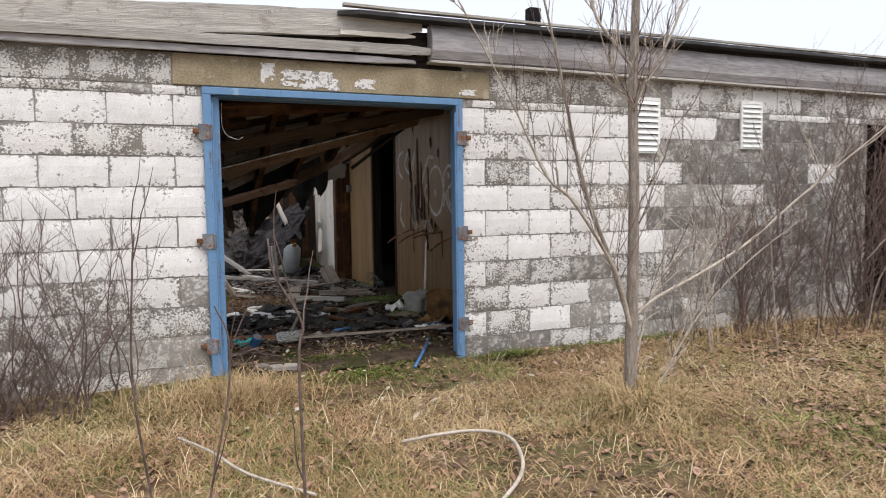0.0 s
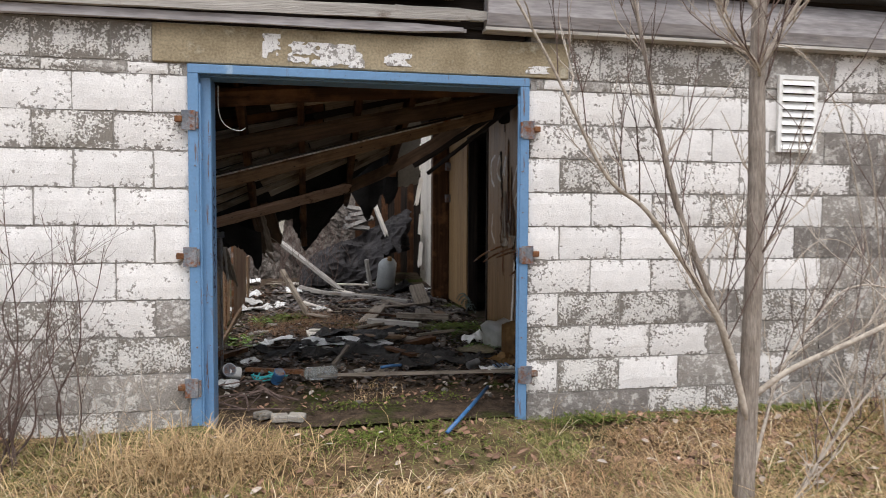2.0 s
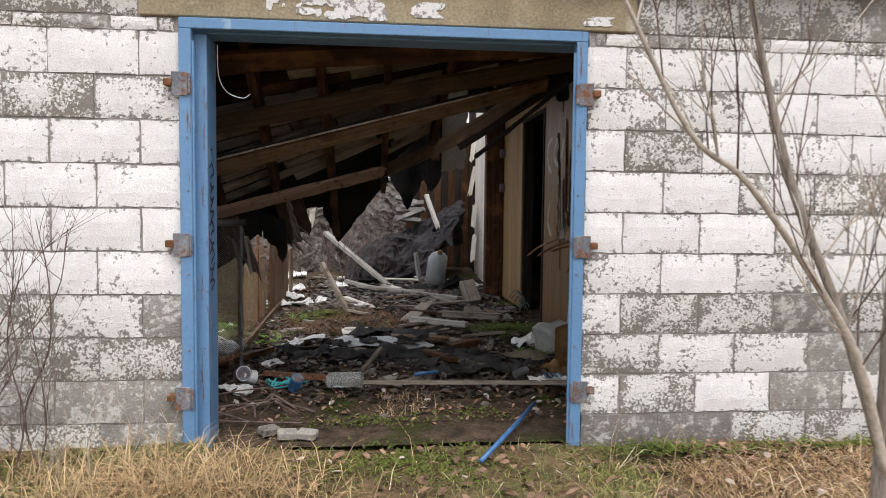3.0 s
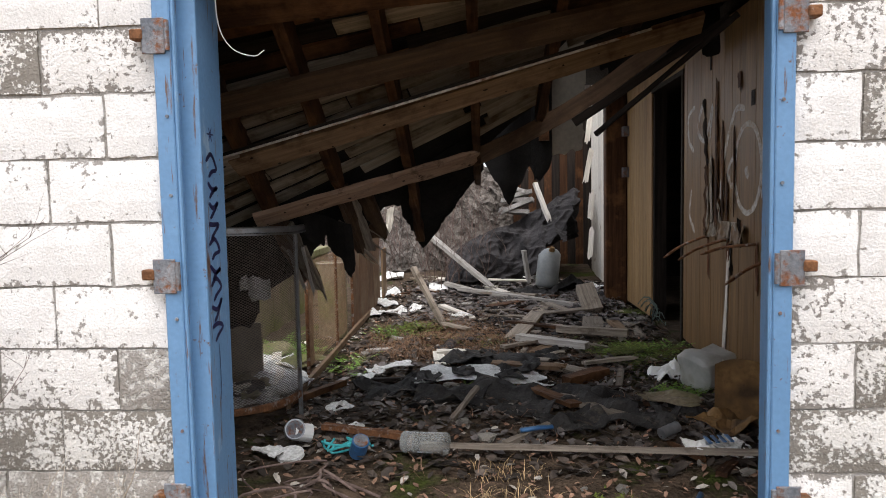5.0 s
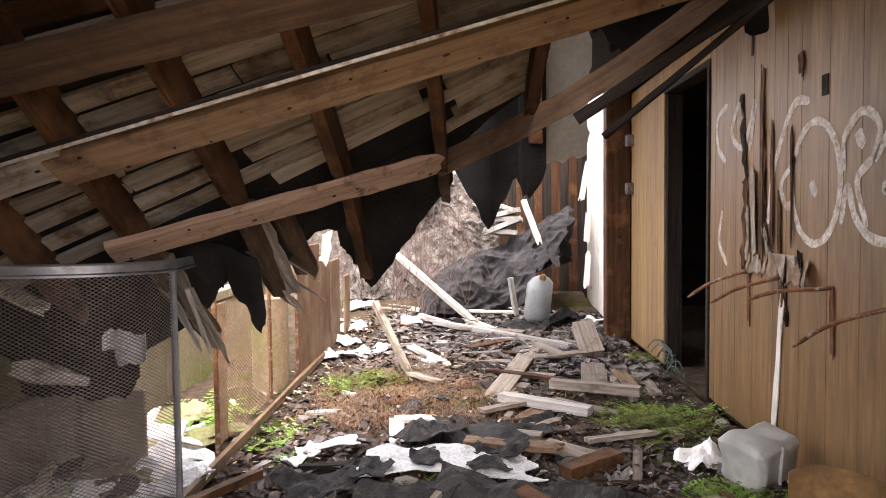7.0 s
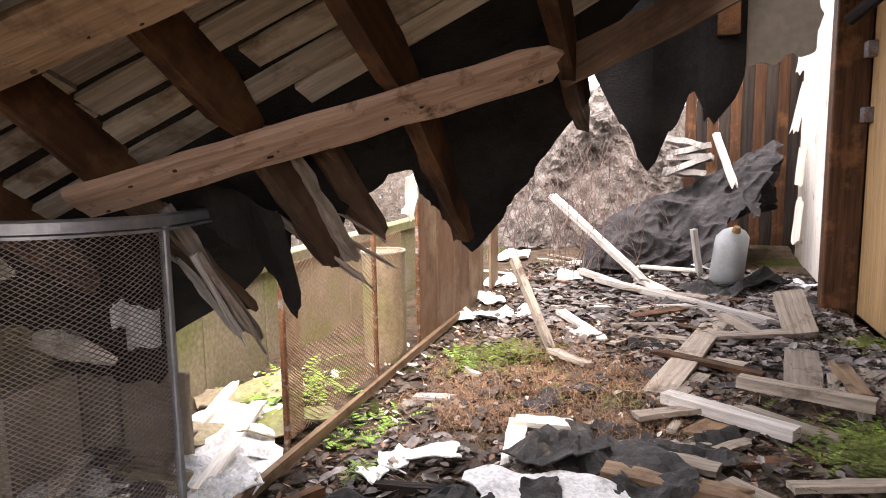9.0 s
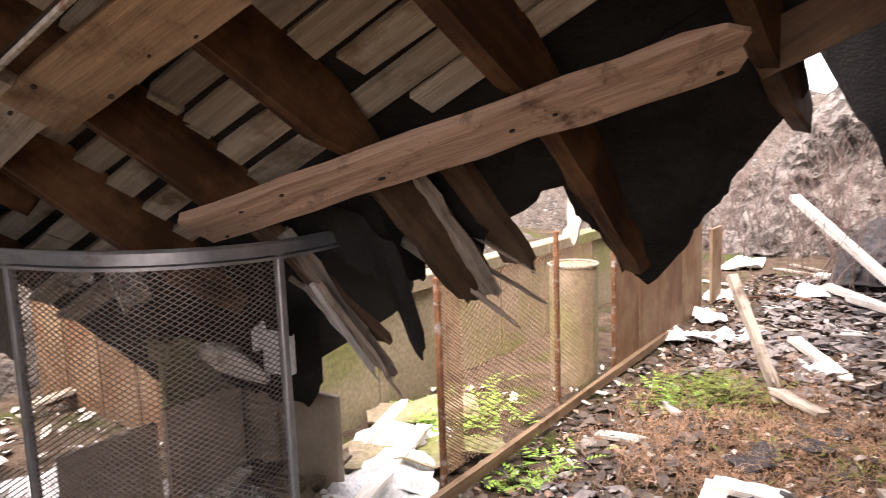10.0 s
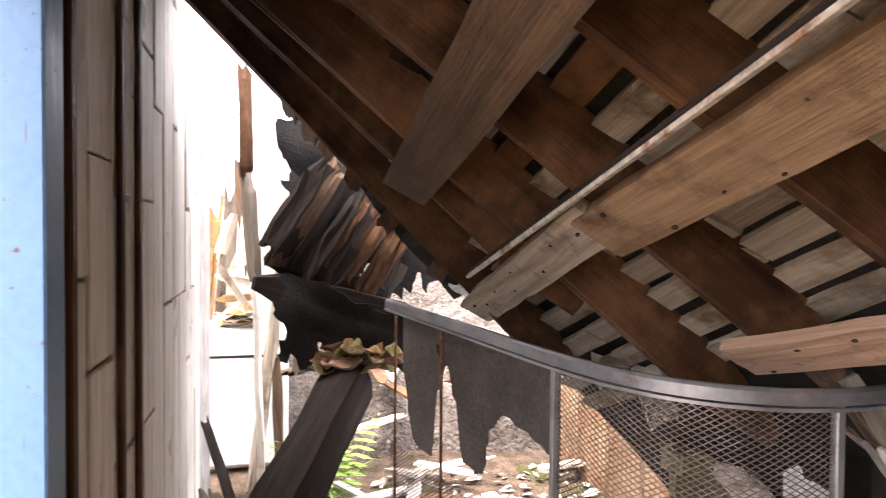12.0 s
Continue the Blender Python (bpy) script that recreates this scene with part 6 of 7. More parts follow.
lying("plank", (1.50, 8.52, 0.09), (2.06, 8.44, 0.08), 0.12, 0.03, tan_wood, "yellowish damp plank on the rubble", torn=0.06)
lying("plank", (1.95, 8.68, 0.07), (1.62, 8.78, 0.07), 0.10, 0.025, grey_plank, GP, torn=0.06)
lying("plank", (2.72, 9.75, 0.085), (2.74, 10.4, 0.07), 0.11, 0.025, tan_wood, "mossy yellowish plank in a row of planks", torn=0.03)
for k, (x, y, s) in enumerate(((1.45, 8.75, 0.75), (1.85, 8.85, 0.5), (1.6, 7.75, 0.9), (2.1, 7.7, 0.7), (1.2, 7.7, 0.6), (2.35, 7.3, 0.5), (0.8, 8.0, 0.6), (1.95, 7.25, 0.5), (2.6, 7.5, 0.5), (2.2, 12.7, 0.8), (2.6, 12.9, 0.6))):
    shard(x, y, s, felt_floor, "felt_scrap", "crumpled scrap of black roofing felt", "roofing felt", "felt scraps", 60 + k, 0.03, 0.4, 0.75, None, 0.3, 18)
for k in range(26):
    x, y = R.uniform(0.3, 3.0), R.uniform(8.8, 13.4)
    shard(x, y, R.uniform(0.15, 0.4), R.choice((felt_grey, felt_grey, felt)), "felt_scrap", "torn flat scrap of grey roofing felt", "roofing felt", "felt scraps", 90 + k, 0.015, 0.3, 0.75, None, 0.3, 9)
for k, (x, y, s) in enumerate(((0.05, 8.2, 0.34), (0.62, 8.45, 0.2), (0.58, 8.3, 0.16), (0.1, 11.2, 0.4), (0.35, 11.35, 0.35), (0.6, 11.4, 0.3), (0.25, 11.8, 0.3), (-0.15, 8.35, 0.5), (0.15, 12.6, 0.4), (0.0, 13.9, 0.5), (0.8, 13.0, 0.4), (2.2, 13.6, 0.5),
                               (2.9, 12.9, 0.4), (0.35, 6.75, 0.22), (0.55, 7.5, 0.2), (0.7, 7.2, 0.16), (2.7, 6.85, 0.22), (-0.3, 8.7, 0.5), (1.2, 10.7, 0.25), (-0.05, 7.7, 0.4), (-0.5, 7.8, 0.5), (-0.9, 7.6, 0.5), (-1.3, 7.5, 0.6), (-1.0, 7.0, 0.4))):
    shard(x, y, s, foam, "plaster_scrap", "white scrap of plaster and paper in the debris", "plaster scrap", "plaster scraps", 130 + k, 0.03, 0.6, 0.8, None, 0.25, 10)
for k, (x, y, s) in enumerate(((-0.2, 8.5, 0.6), (-0.45, 9.0, 0.7), (0.05, 8.75, 0.35))):
    shard(x, y, s, tan_sheet, "tan_sheet", "fallen piece of tan sheet behind the partition", "sheet", "tan sheets", 170 + k, 0.05, 0.25, 0.5, 0.8, 0.15, 12)

rk = random.Random(29)
for k in range(16):
    shard(rk.uniform(-0.52, 0.12), rk.uniform(7.25, 8.25), rk.uniform(0.18, 0.42), rk.choice((foam, foam, foam, felt_grey, tan_sheet)), "plaster_scrap", "white scrap of plaster and paper behind the mesh screen", "plaster scrap", "plaster scraps", 700 + k, rk.uniform(0.02, 0.10), 0.6, 0.8, None, 0.25, 10)
for k in range(7):
    x, y, a = rk.uniform(-0.5, 0.1), rk.uniform(7.4, 8.6), rk.uniform(0, 3.14)
    lying("wood_fragment", (x, y, 0.10), (x + 0.4 * math.cos(a), y + 0.4 * math.sin(a), 0.12 + rk.uniform(0, 0.08)), rk.uniform(0.04, 0.09), 0.02, rk.choice((white_paint_wood, pale_wood, grey_plank)), "pale broken board behind the mesh screen", "wood fragment", "wood fragments", torn=0.06, seg=4)

STONES = []
for k in range(6):
    bm = pebble(k, 0.6)
    me = bpy.data.meshes.new("stone")
    bm.to_mesh(me)
    bm.free()
    me.materials.append(rubble_mat)
    STONES.append(me)
for k in range(120):
    x, y = R.uniform(0.2, 3.1), R.choice((R.uniform(6.2, 9.5), R.uniform(6.2, 13)))
    s = R.uniform(0.012, 0.05) * (1.5 if R.random() < 0.12 else 1)
    m = pose(x, y, floor_z(x, y) + s * 0.35, R.uniform(-20, 20), R.uniform(-20, 20), R.uniform(0, 360)) @ Matrix.Diagonal((s, s * R.uniform(0.6, 1), s, 1))
    tagged(shared("rubble_stone", R.choice(STONES), m), "small piece of broken concrete on the floor", "rubble stone", "rubble stones")
for x, y, a in ((0.86, 5.84, 10), (0.97, 5.83, -15), (0.75, 5.90, 40)):
    tagged(boxed("brick", (-0.055, -0.04, 0), (0.055, 0.04, 0.045), rubble_mat, None, "", 0.008, pose(x, y, floor_z(x, y) + 0.01, 4, 3, a)), "broken pale brick lying at the threshold", "brick", "threshold bricks")

# fine litter as loose stuff
leaves("floor_litter", scatter(3600, 0.2, 3.15, 6.0, 13.5, 31), litter, 0.019, 31, "brown leaves and chips over the floor", floor_z)
chips_dark = stuffed("dark_chips", (0.028, 0.022, 0.018), (0.105, 0.083, 0.068), 6, 0.85, 0.2, coords="World", island=True, vary=0.5)
chips_pale = stuffed("pale_chips", (0.22, 0.19, 0.16), (0.50, 0.46, 0.41), 6, 0.85, 0.2, coords="World", island=True, vary=0.4)
leaves("dark_chips", scatter(6500, 0.2, 3.15, 6.5, 13.5, 32), chips_dark, 0.035, 32, "dark chips of felt and rotten wood", floor_z)
leaves("pale_chips", scatter(1500, 0.0, 3.15, 6.2, 13.5, 33, lambda x, y: 1.0 if y > 9.5 else 0.45), chips_pale, 0.024, 33, "pale chips of wood and plaster", floor_z)
leaves("pale_rubble", scatter(750, -2.6, -0.1, 6.3, 9.5, 34), chips_pale, 0.035, 34, "pale rubble left of the screen", floor_z)
blades("thin_sticks", scatter(900, 0.2, 3.1, 6.2, 13.0, 35), litter, 0.16, 0.004, 0.92, 35, "thin dead stalks lying on the floor", 0.01, floor_z)
blades("dry_stalks", scatter(9000, 0.35, 1.9, 8.7, 10.9, 36, lambda x, y: min(1, max(0, 1.3 - abs(x - 1.05) - 0.6 * abs(y - 9.7) + 0.8 * noise.noise((x * 3, y * 3, 1))))), bracken, 0.12, 0.0042, 0.62, 36, "reddish dead stalks among moss", 0.0, floor_z)
slate = stuffed("grey_slate_chips", (0.075, 0.066, 0.062), (0.23, 0.205, 0.195), 6, 0.8, 0.2, coords="World", island=True, vary=0.4)
leaves("slate_chips", scatter(3200, 0.5, 3.1, 10.2, 13.4, 39), slate, 0.05, 39, "grey chips of slate and felt over the floor", floor_z)
leaves("slate_chips", scatter(1300, 0.3, 3.1, 6.8, 8.8, 40), slate, 0.032, 40, "grey chips of slate and felt over the floor", floor_z)
blades("dry_stalks", scatter(110, 1.35, 1.75, 6.2, 6.7, 37), straw, 0.12, 0.004, 0.6, 37, "tuft of dry grass in the entrance", 0.0, floor_z)


def fern_clump(x, y, w, d, n, seed, material, label, size=0.10, name="fern_clump", rise=1.0):
    """Low green growth: many short fronds with small leaflets."""
    q = random.Random(seed)
    verts, faces = [], []
    for _ in range(n):
        px, py = x + q.gauss(0, w / 2.6), y + q.gauss(0, d / 2.6)
        z = floor_z(px, py)
        a, ln, up = q.uniform(0, 6.28), size * q.uniform(0.5, 1.4), q.uniform(0.25, 1.0)
        dx, dy = math.cos(a), math.sin(a)
        for i in range(1, 7):
            s = i / 6
            cx, cy, cz = px + dx * ln * s, py + dy * ln * s, z + 0.015 + ln * up * rise * (s - 0.55 * s * s)
            lw = ln * 0.30 * (1.1 - s)
            for side in (-1, 1):
                b = len(verts)
                verts += [(cx, cy, cz), (cx - dy * side * lw + dx * 0.3 * lw, cy + dx * side * lw + dy * 0.3 * lw, cz + 0.1 * lw), (cx + dx * ln * 0.13, cy + dy * ln * 0.13, cz + 0.004)]
                faces.append((b, b + 1, b + 2))
    return tagged(arrays(name, verts, faces, material), label, "fern", kind="stuff")


fern_clump(0.72, 10.1, 0.42, 0.45, 420, 1, moss, "low clump of yellow-green moss and fern on the floor", 0.10)
fern_clump(0.62, 10.0, 0.35, 0.35, 120, 2, fern, "bright green fern sprigs", 0.09)
fern_clump(2.66, 9.0, 0.45, 0.5, 520, 3, moss, "low clump of green fern beside the panelled wall", 0.12)
fern_clump(2.75, 9.1, 0.4, 0.4, 150, 4, fern, "bright green fern sprigs", 0.11)
fern_clump(3.02, 11.0, 0.2, 0.25, 150, 5, moss, "small green fern at the foot of the wall", 0.10)
fern_clump(0.32, 8.8, 0.16, 0.3, 90, 6, fern, "small fern by the partition", 0.09)
fern_clump(0.52, 8.35, 0.1, 0.1, 26, 7, fern, "tiny pale fern sprig", 0.10)
fern_clump(1.5, 8.05, 0.5, 0.12, 60, 8, fern, "small ferns growing through felt", 0.08)
fern_clump(2.75, 7.95, 0.25, 0.2, 140, 9, fern, "small fern beside the jug", 0.09)
fern_clump(1.3, 9.5, 0.5, 0.4, 130, 10, moss, "patchy moss on the floor", 0.06)
fern_clump(-0.25, 9.1, 0.3, 0.4, 200, 11, fern, "green growth behind the partition", 0.12)
fern_clump(-0.75, 7.3, 0.4, 0.3, 130, 13, moss, "mossy growth behind the screen", 0.12)
fern_clump(1.5, 5.40, 0.7, 0.35, 1300, 14, moss, "flat green moss in front of the threshold", 0.035, "moss_patch")
fern_clump(2.85, 5.5, 0.5, 0.14, 520, 15, moss, "green moss at the foot of the wall", 0.05, "moss_patch")
fern_clump(4.3, 5.52, 1.3, 0.12, 800, 16, moss, "green moss at the foot of the wall", 0.05, "moss_patch")

fern_clump(1.35, 6.10, 0.6, 0.2, 420, 17, moss, "flat green moss on the soil inside the threshold", 0.03, "moss_patch")
fern_clump(2.0, 6.2, 0.25, 0.2, 120, 18, moss, "flat green moss on the soil inside the threshold", 0.03, "moss_patch")

jug_mat = stuffed("cloudy_white_plastic", (0.42, 0.43, 0.41), (0.60, 0.60, 0.57), 6, 0.35, 0.08, fine=40, gr=0.05, c=(0.34, 0.30, 0.22), c_scale=5, c_at=0.62, c_soft=0.1, spec=0.5)
# jug, bag, cardboard, cans, cup, bottle, pipe
jug = empty("plastic_jug", (2.98, 8.15, 0.05), "crushed translucent white plastic jug lying by the wall", "jug")
bm = bmesh.new()
box(bm, (-0.17, -0.12, 0.0), (0.17, 0.12, 0.24), None, 0.028)
bmesh.ops.subdivide_edges(bm, edges=bm.edges[:], cuts=5, use_grid_fill=True)
for v in bm.verts:
    v.co += Vector((noise.noise(v.co * 6), noise.noise(v.co * 6 + Vector((9, 0, 0))), noise.noise(v.co * 6 + Vector((0, 9, 0))))) * 0.030
    v.co += Vector((0, 0, -0.05 * max(0, v.co.z - 0.1) * 4 * max(0, noise.noise(Vector((v.co.x * 9, v.co.y * 9, 3))))))
part("body", bm, jug_mat, jug, m=pose(2.98, 8.15, 0.03, 8, -6, 35), smooth=True)
boxed("seam", (-0.006, -0.128, 0.02), (0.006, -0.112, 0.22), jug_mat, jug, "moulded seam", 0.003, pose(2.98, 8.15, 0.03, 8, -6, 35))
bm = bmesh.new()
tube(bm, [(3.08, 8.62, 0.06), (3.16, 8.48, 0.10)], [0.035, 0.035], 10)
part("neck", bm, jug_mat, jug)
shard(2.78, 8.35, 0.3, white_plastic, "plastic_bag", "crumpled white plastic bag beside the jug", "plastic bag", "", 301, 0.03, 0.9, 0.8, 0.4, 0.15, 14)
bg = shard(2.62, 6.82, 0.36, white_plastic, "printed_bag", "crumpled white paper bag with blue printing", "paper bag", "", 302, 0.03, 0.6, 0.7, 0.2, 0.1, 14)
for k in range(4):
    boxed("print_bar", (2.56 + 0.035 * k, 6.76, 0.105 + 0.003 * k), (2.58 + 0.035 * k, 6.86, 0.112 + 0.003 * k), blue_plastic, bg, "plain blue bar of print", 0.002)
shard(2.9, 7.25, 0.5, cardboard, "cardboard", "sagging wet brown cardboard against the wall", "cardboard", "", 303, 0.05, 0.7, 0.8, 0.5, 0.08, 12)
tagged(part("cardboard_box", sheet(lambda u, v: (2.78 + 0.40 * u, 7.35 - 0.25 * u + 0.03 * math.sin(u * 9), 0.04 + v * (0.32 + 0.05 * math.sin(u * 4))), 10, 8, None, 0.008), cardboard), "wet brown cardboard box side standing by the wall", "cardboard")
shard(2.6, 7.62, 0.4, tan_sheet, "tan_board", "pale broken board leaning on rubble", "board", "", 304, 0.06, 0.2, 0.6, 2.6, 0.1, 8)


def can(name, p, r, h, tilt, turn, material, label, lid=True):
    th = empty(name, (p[0], p[1], p[2]), label, "can", "cans and lids")
    m = pose(p[0], p[1], p[2], tilt, 0, turn)
    bm = bmesh.new()
    tube(bm, [(0, 0, 0), (0, 0, h * 0.04), (0, 0, h * 0.06), (0, 0, h * 0.94), (0, 0, h * 0.96), (0, 0, h)], [r * 0.97, r, r * 0.97, r * 0.97, r, r * 0.96], 18)
    part("body", bm, material, th, m=m, smooth=False)
    if lid:
        bm = bmesh.new()
        tube(bm, [(0, 0, h), (0, 0, h + 0.004)], [r * 0.85, r * 0.82], 18)
        part("lid", bm, hinge_mat, th, "rusted lid", m)
    return th


can("paint_can", (0.40, 6.98, 0.10), 0.055, 0.11, 70, 20, galv, "dented steel paint can lying in the debris")
can("paint_can", (0.50, 6.96, 0.09), 0.05, 0.10, 75, -60, white_plastic, "small white can lying in the debris")
can("can_lid", (0.46, 6.70, 0.06), 0.07, 0.02, 12, 0, foam, "round pale lid lying flat in the debris", False)
can("spray_can", (2.38, 6.98, 0.08), 0.03, 0.12, 80, 120, galv, "small silver can in the rubble")
can("blue_cup", (0.80, 6.72, 0.07), 0.045, 0.10, 35, 30, blue_plastic, "blue plastic cup lying in the debris")
can("plastic_bottle", (1.03, 6.80, 0.10), 0.055, 0.24, 85, 70, clear_plastic, "crushed clear plastic bottle lying on its side", False)
rope = empty("teal_rope", (0.7, 6.72, 0.08), "tangle of teal rope in the debris", "rope")
for k in range(5):
    bm = bmesh.new()
    pts = [(0.66 + R.uniform(-0.07, 0.07) + 0.05 * i, 6.72 + R.uniform(-0.04, 0.04), 0.10 + R.uniform(-0.02, 0.04)) for i in range(5)]
    tube(bm, smooth_path(pts, 4), 0.006, 5)
    part("strand", bm, teal_mat, rope)
for a, b, n in (((1.64, 7.03, 0.08), (1.82, 7.09, 0.08), "blue_tube"), ((1.87, 5.32, 0.05), (2.35, 6.2, 0.09), "blue_pipe")):
    bm = bmesh.new()
    tube(bm, [a, (Vector(a) + Vector(b)) / 2 + Vector((0.01, 0, 0.006)), b], 0.013, 10)
    tagged(part(n, bm, blue_plastic, smooth=True), "short bright blue plastic pipe lying on the ground", "pipe", "blue pipes")
# loops of root and wire by the left jamb
for k in range(7):
    bm = bmesh.new()
    x, y = R.uniform(0.5, 0.9), R.uniform(6.0, 6.6)
    pts = [(x, y, 0.03), (x + R.uniform(-0.2, 0.2), y + R.uniform(-0.1, 0.1), R.uniform(0.08, 0.18)), (x + R.uniform(-0.25, 0.25), y + R.uniform(-0.2, 0.2), R.uniform(0.05, 0.14)), (x + R.uniform(-0.3, 0.3), y + R.uniform(-0.2, 0.2), 0.03)]
    tube(bm, smooth_path(pts, 5), R.uniform(0.004, 0.008), 5)
    tagged(part("root_loop", bm, twig_mat), "looped brown root in the entrance debris", "root", "root loops")
bm = bmesh.new()
tube(bm, smooth_path([(0.50, 5.83, 2.16), (0.50, 5.86, 2.0), (0.54, 5.88, 1.92), (0.62, 5.88, 1.89), (0.66, 5.88, 1.91)], 6), 0.0022, 5)
tagged(part("loose_wire", bm, white_plastic), "loose pale wire hanging inside the door frame", "wire")

teal_dull = stuffed("grey_green_wire", (0.05, 0.075, 0.065), (0.12, 0.15, 0.13), 8, 0.6, 0.1)
# wire ring coil by the far doorway
for k in range(6):
    bm = bmesh.new()
    c = Vector((3.16, 10.2 + 0.1 * k, 0.12 + 0.02 * k))
    tube(bm, [c + Vector((0.06 * math.cos(i * 0.6), 0.14 * math.sin(i * 0.6 + k), 0.05 * math.sin(i * 1.2 + k))) for i in range(11)], 0.005, 5)
    tagged(part("wire_coil", bm, teal_dull), "tangled grey-green wire in the doorway", "wire", "wire coils")

# ---- ruined west end, seen past the screen ----
def farther(q):
    """A place further out along the line from the middle of the doorway."""
    eye = Vector((1.59, 6.25, 1.55))
    return eye + (Vector(q) - eye) * 1.28


appl = empty("fridge", (-3.2, 6.1, 0.0), "dented white fridge carcass among the rubble", "fridge")
body = bmesh.new()
box(body, (-3.50, 5.76, 0.03), (-2.92, 6.34, 0.90), None, 0.02)
part("body", body, white_plastic, appl)
fridge_door = boxed("door", (-2.91, 5.77, 0.06), (-2.885, 6.33, 0.72), white_plastic, appl, "white door with stains", 0.010)
boxed("handle", (-2.88, 5.82, 0.42), (-2.862, 5.85, 0.62), galv, fridge_door, "grey handle", 0.003)
boxed("seal", (-2.912, 5.775, 0.735), (-2.900, 6.325, 0.75), felt, appl, "dark perished seal", 0.002)
for k in range(5):
    z = 0.92 + 0.02 * k
    shard(-3.2 + 0.06 * k, 6.05, 0.45 - 0.05 * k, (foam, cardboard, pale_wood)[k % 3], "paper_scrap", "torn paper and board heaped on the fridge", "paper", "scraps on the fridge", 440 + k, 0.0, 0.7, 0.8, None, 0.2, 10, z)
fern_plant = empty("fern", (-2.15, 6.60, 0.0), "bright green fern growing beside the fallen beam", "fern")
rq = random.Random(17)
for k in range(11):
    a, ln = rq.uniform(0, 6.28), rq.uniform(0.26, 0.42)
    base = Vector((-2.15 + 0.03 * math.cos(a), 6.60 + 0.03 * math.sin(a), 0.02))
    verts, faces = [], []
    for i in range(1, 13):
        q = i / 12
        c = base + Vector((math.cos(a) * ln * q ** 1.4, math.sin(a) * ln * q ** 1.4, 0.62 * (q - 0.30 * q * q) * (0.8 + 0.4 * ln)))
        lw = 0.085 * math.sin(math.pi * min(1, 0.15 + 0.85 * q)) ** 0.8 + 0.008
        for side in (-1, 1):
            d = Vector((-math.sin(a) * side, math.cos(a) * side, -0.25))
            f = Vector((math.cos(a), math.sin(a), 0.4)) * 0.016
            m0 = len(verts)
            verts += [c - f, c + d * lw * 0.5 - f * 0.8, c + d * lw + f * 0.6, c + d * lw * 0.5 + f * 0.9, c + f * 0.4]
            faces.append((m0, m0 + 1, m0 + 2, m0 + 3, m0 + 4))
    arrays("frond", verts, faces, fern, fern_plant)
moss_rot = stuffed("mossy_rotten_wood", (0.10, 0.085, 0.03), (0.26, 0.215, 0.10), 9, 0.9, 0.6, fine=60, c=(0.10, 0.045, 0.02), c_scale=12, c_at=0.55, vary=0.2)
big = empty("fallen_beam", (-1.3, 6.3, 0.4), "thick dark fallen beam with a splintered top", "beam")
board("timber", (-0.62, 5.99, 0.12), (-1.62, 6.66, 0.97), 0.17, 0.20, black_wood, big, torn=0.14, seg=9, rough=0.008)
for k in range(7):
    shard(-1.50 + 0.03 * (k % 3), 6.50 + 0.045 * k, 0.22, (moss_rot, litter, moss_rot, cardboard)[k % 4], "rotten_wood", "mossy crumbling wood on the beam's broken top", "rotten wood", "rotten wood", 460 + k, 0.0, 1.1, 0.7, None, 0.2, 10, 0.93 + 0.022 * (k % 4))
for k in range(9):
    board("splinter", (-1.5 - 0.02 * k, 6.45 + R.uniform(-0.12, 0.15), 0.92 + R.uniform(-0.05, 0.1)), (-1.62 + R.uniform(-0.1, 0.1), 6.50 + R.uniform(-0.25, 0.28), 1.0 + R.uniform(-0.16, 0.16)), 0.06, 0.02, R.choice((dark_wood, tan_wood, grey_plank)), big, torn=0.08, seg=4)
dark = empty("burnt_boards", (-1.9, 6.6, 1.4), "blackened bundle of hanging roof boards", "roof boards")
for k in range(13):
    y0, z0 = 6.18 + 0.042 * k, 1.38 - 0.018 * k + R.uniform(-0.05, 0.05)
    ln = R.uniform(0.55, 0.75) * (1 - 0.03 * k)
    x0 = -1.72 + 0.10 * R.random()
    board("roof_board", (x0, y0, z0), (x0 + R.uniform(-0.06, 0.06), y0 + ln * 0.55, z0 + ln * 0.85), R.uniform(0.06, 0.10), 0.03,
          brown_wood if k in (1, 9) else R.choice((black_wood, black_wood, black_wood, dark_wood)), dark, up=(1, 0.2, 0.1), spin=R.uniform(-38, 38), torn=0.14, torn0=0.10, seg=6, rough=0.010)
board("cross_beam", (-1.66, 6.15, 1.30), (-1.60, 6.95, 1.12), 0.10, 0.12, black_wood, dark, torn=0.08, torn0=0.05, seg=7, rough=0.008)
board("cross_beam", (-1.74, 6.22, 1.40), (-1.70, 6.80, 1.22), 0.06, 0.10, black_wood, dark, torn=0.08, torn0=0.05, seg=7, rough=0.008)
for off, sd, y0, wide, z0, tall in ((0.06, 41, 6.20, 0.80, 1.44, 0.52), (-0.16, 43, 6.20, 0.80, 1.95, 0.75), (-0.22, 47, 6.24, 0.85, 2.15, 0.7)):
    bm = sheet(lambda u, v: (-1.60 + off + 0.06 * noise.noise((u * 3, v * 3, sd)), y0 + wide * u + 0.08 * v, z0 - 0.30 * u - tall * v), 30, 20,
               lambda u, v: 0.10 + 0.14 * rag(u, sd + 1, 4) < v < 0.72 + 0.36 * rag(u, sd, 3.5) and 0.08 + 0.12 * rag(v, sd + 2, 4) < u < 0.94 + 0.1 * rag(v, sd + 3, 4), 0.006)
    part("felt_hanging", bm, felt, dark, "ragged black felt")
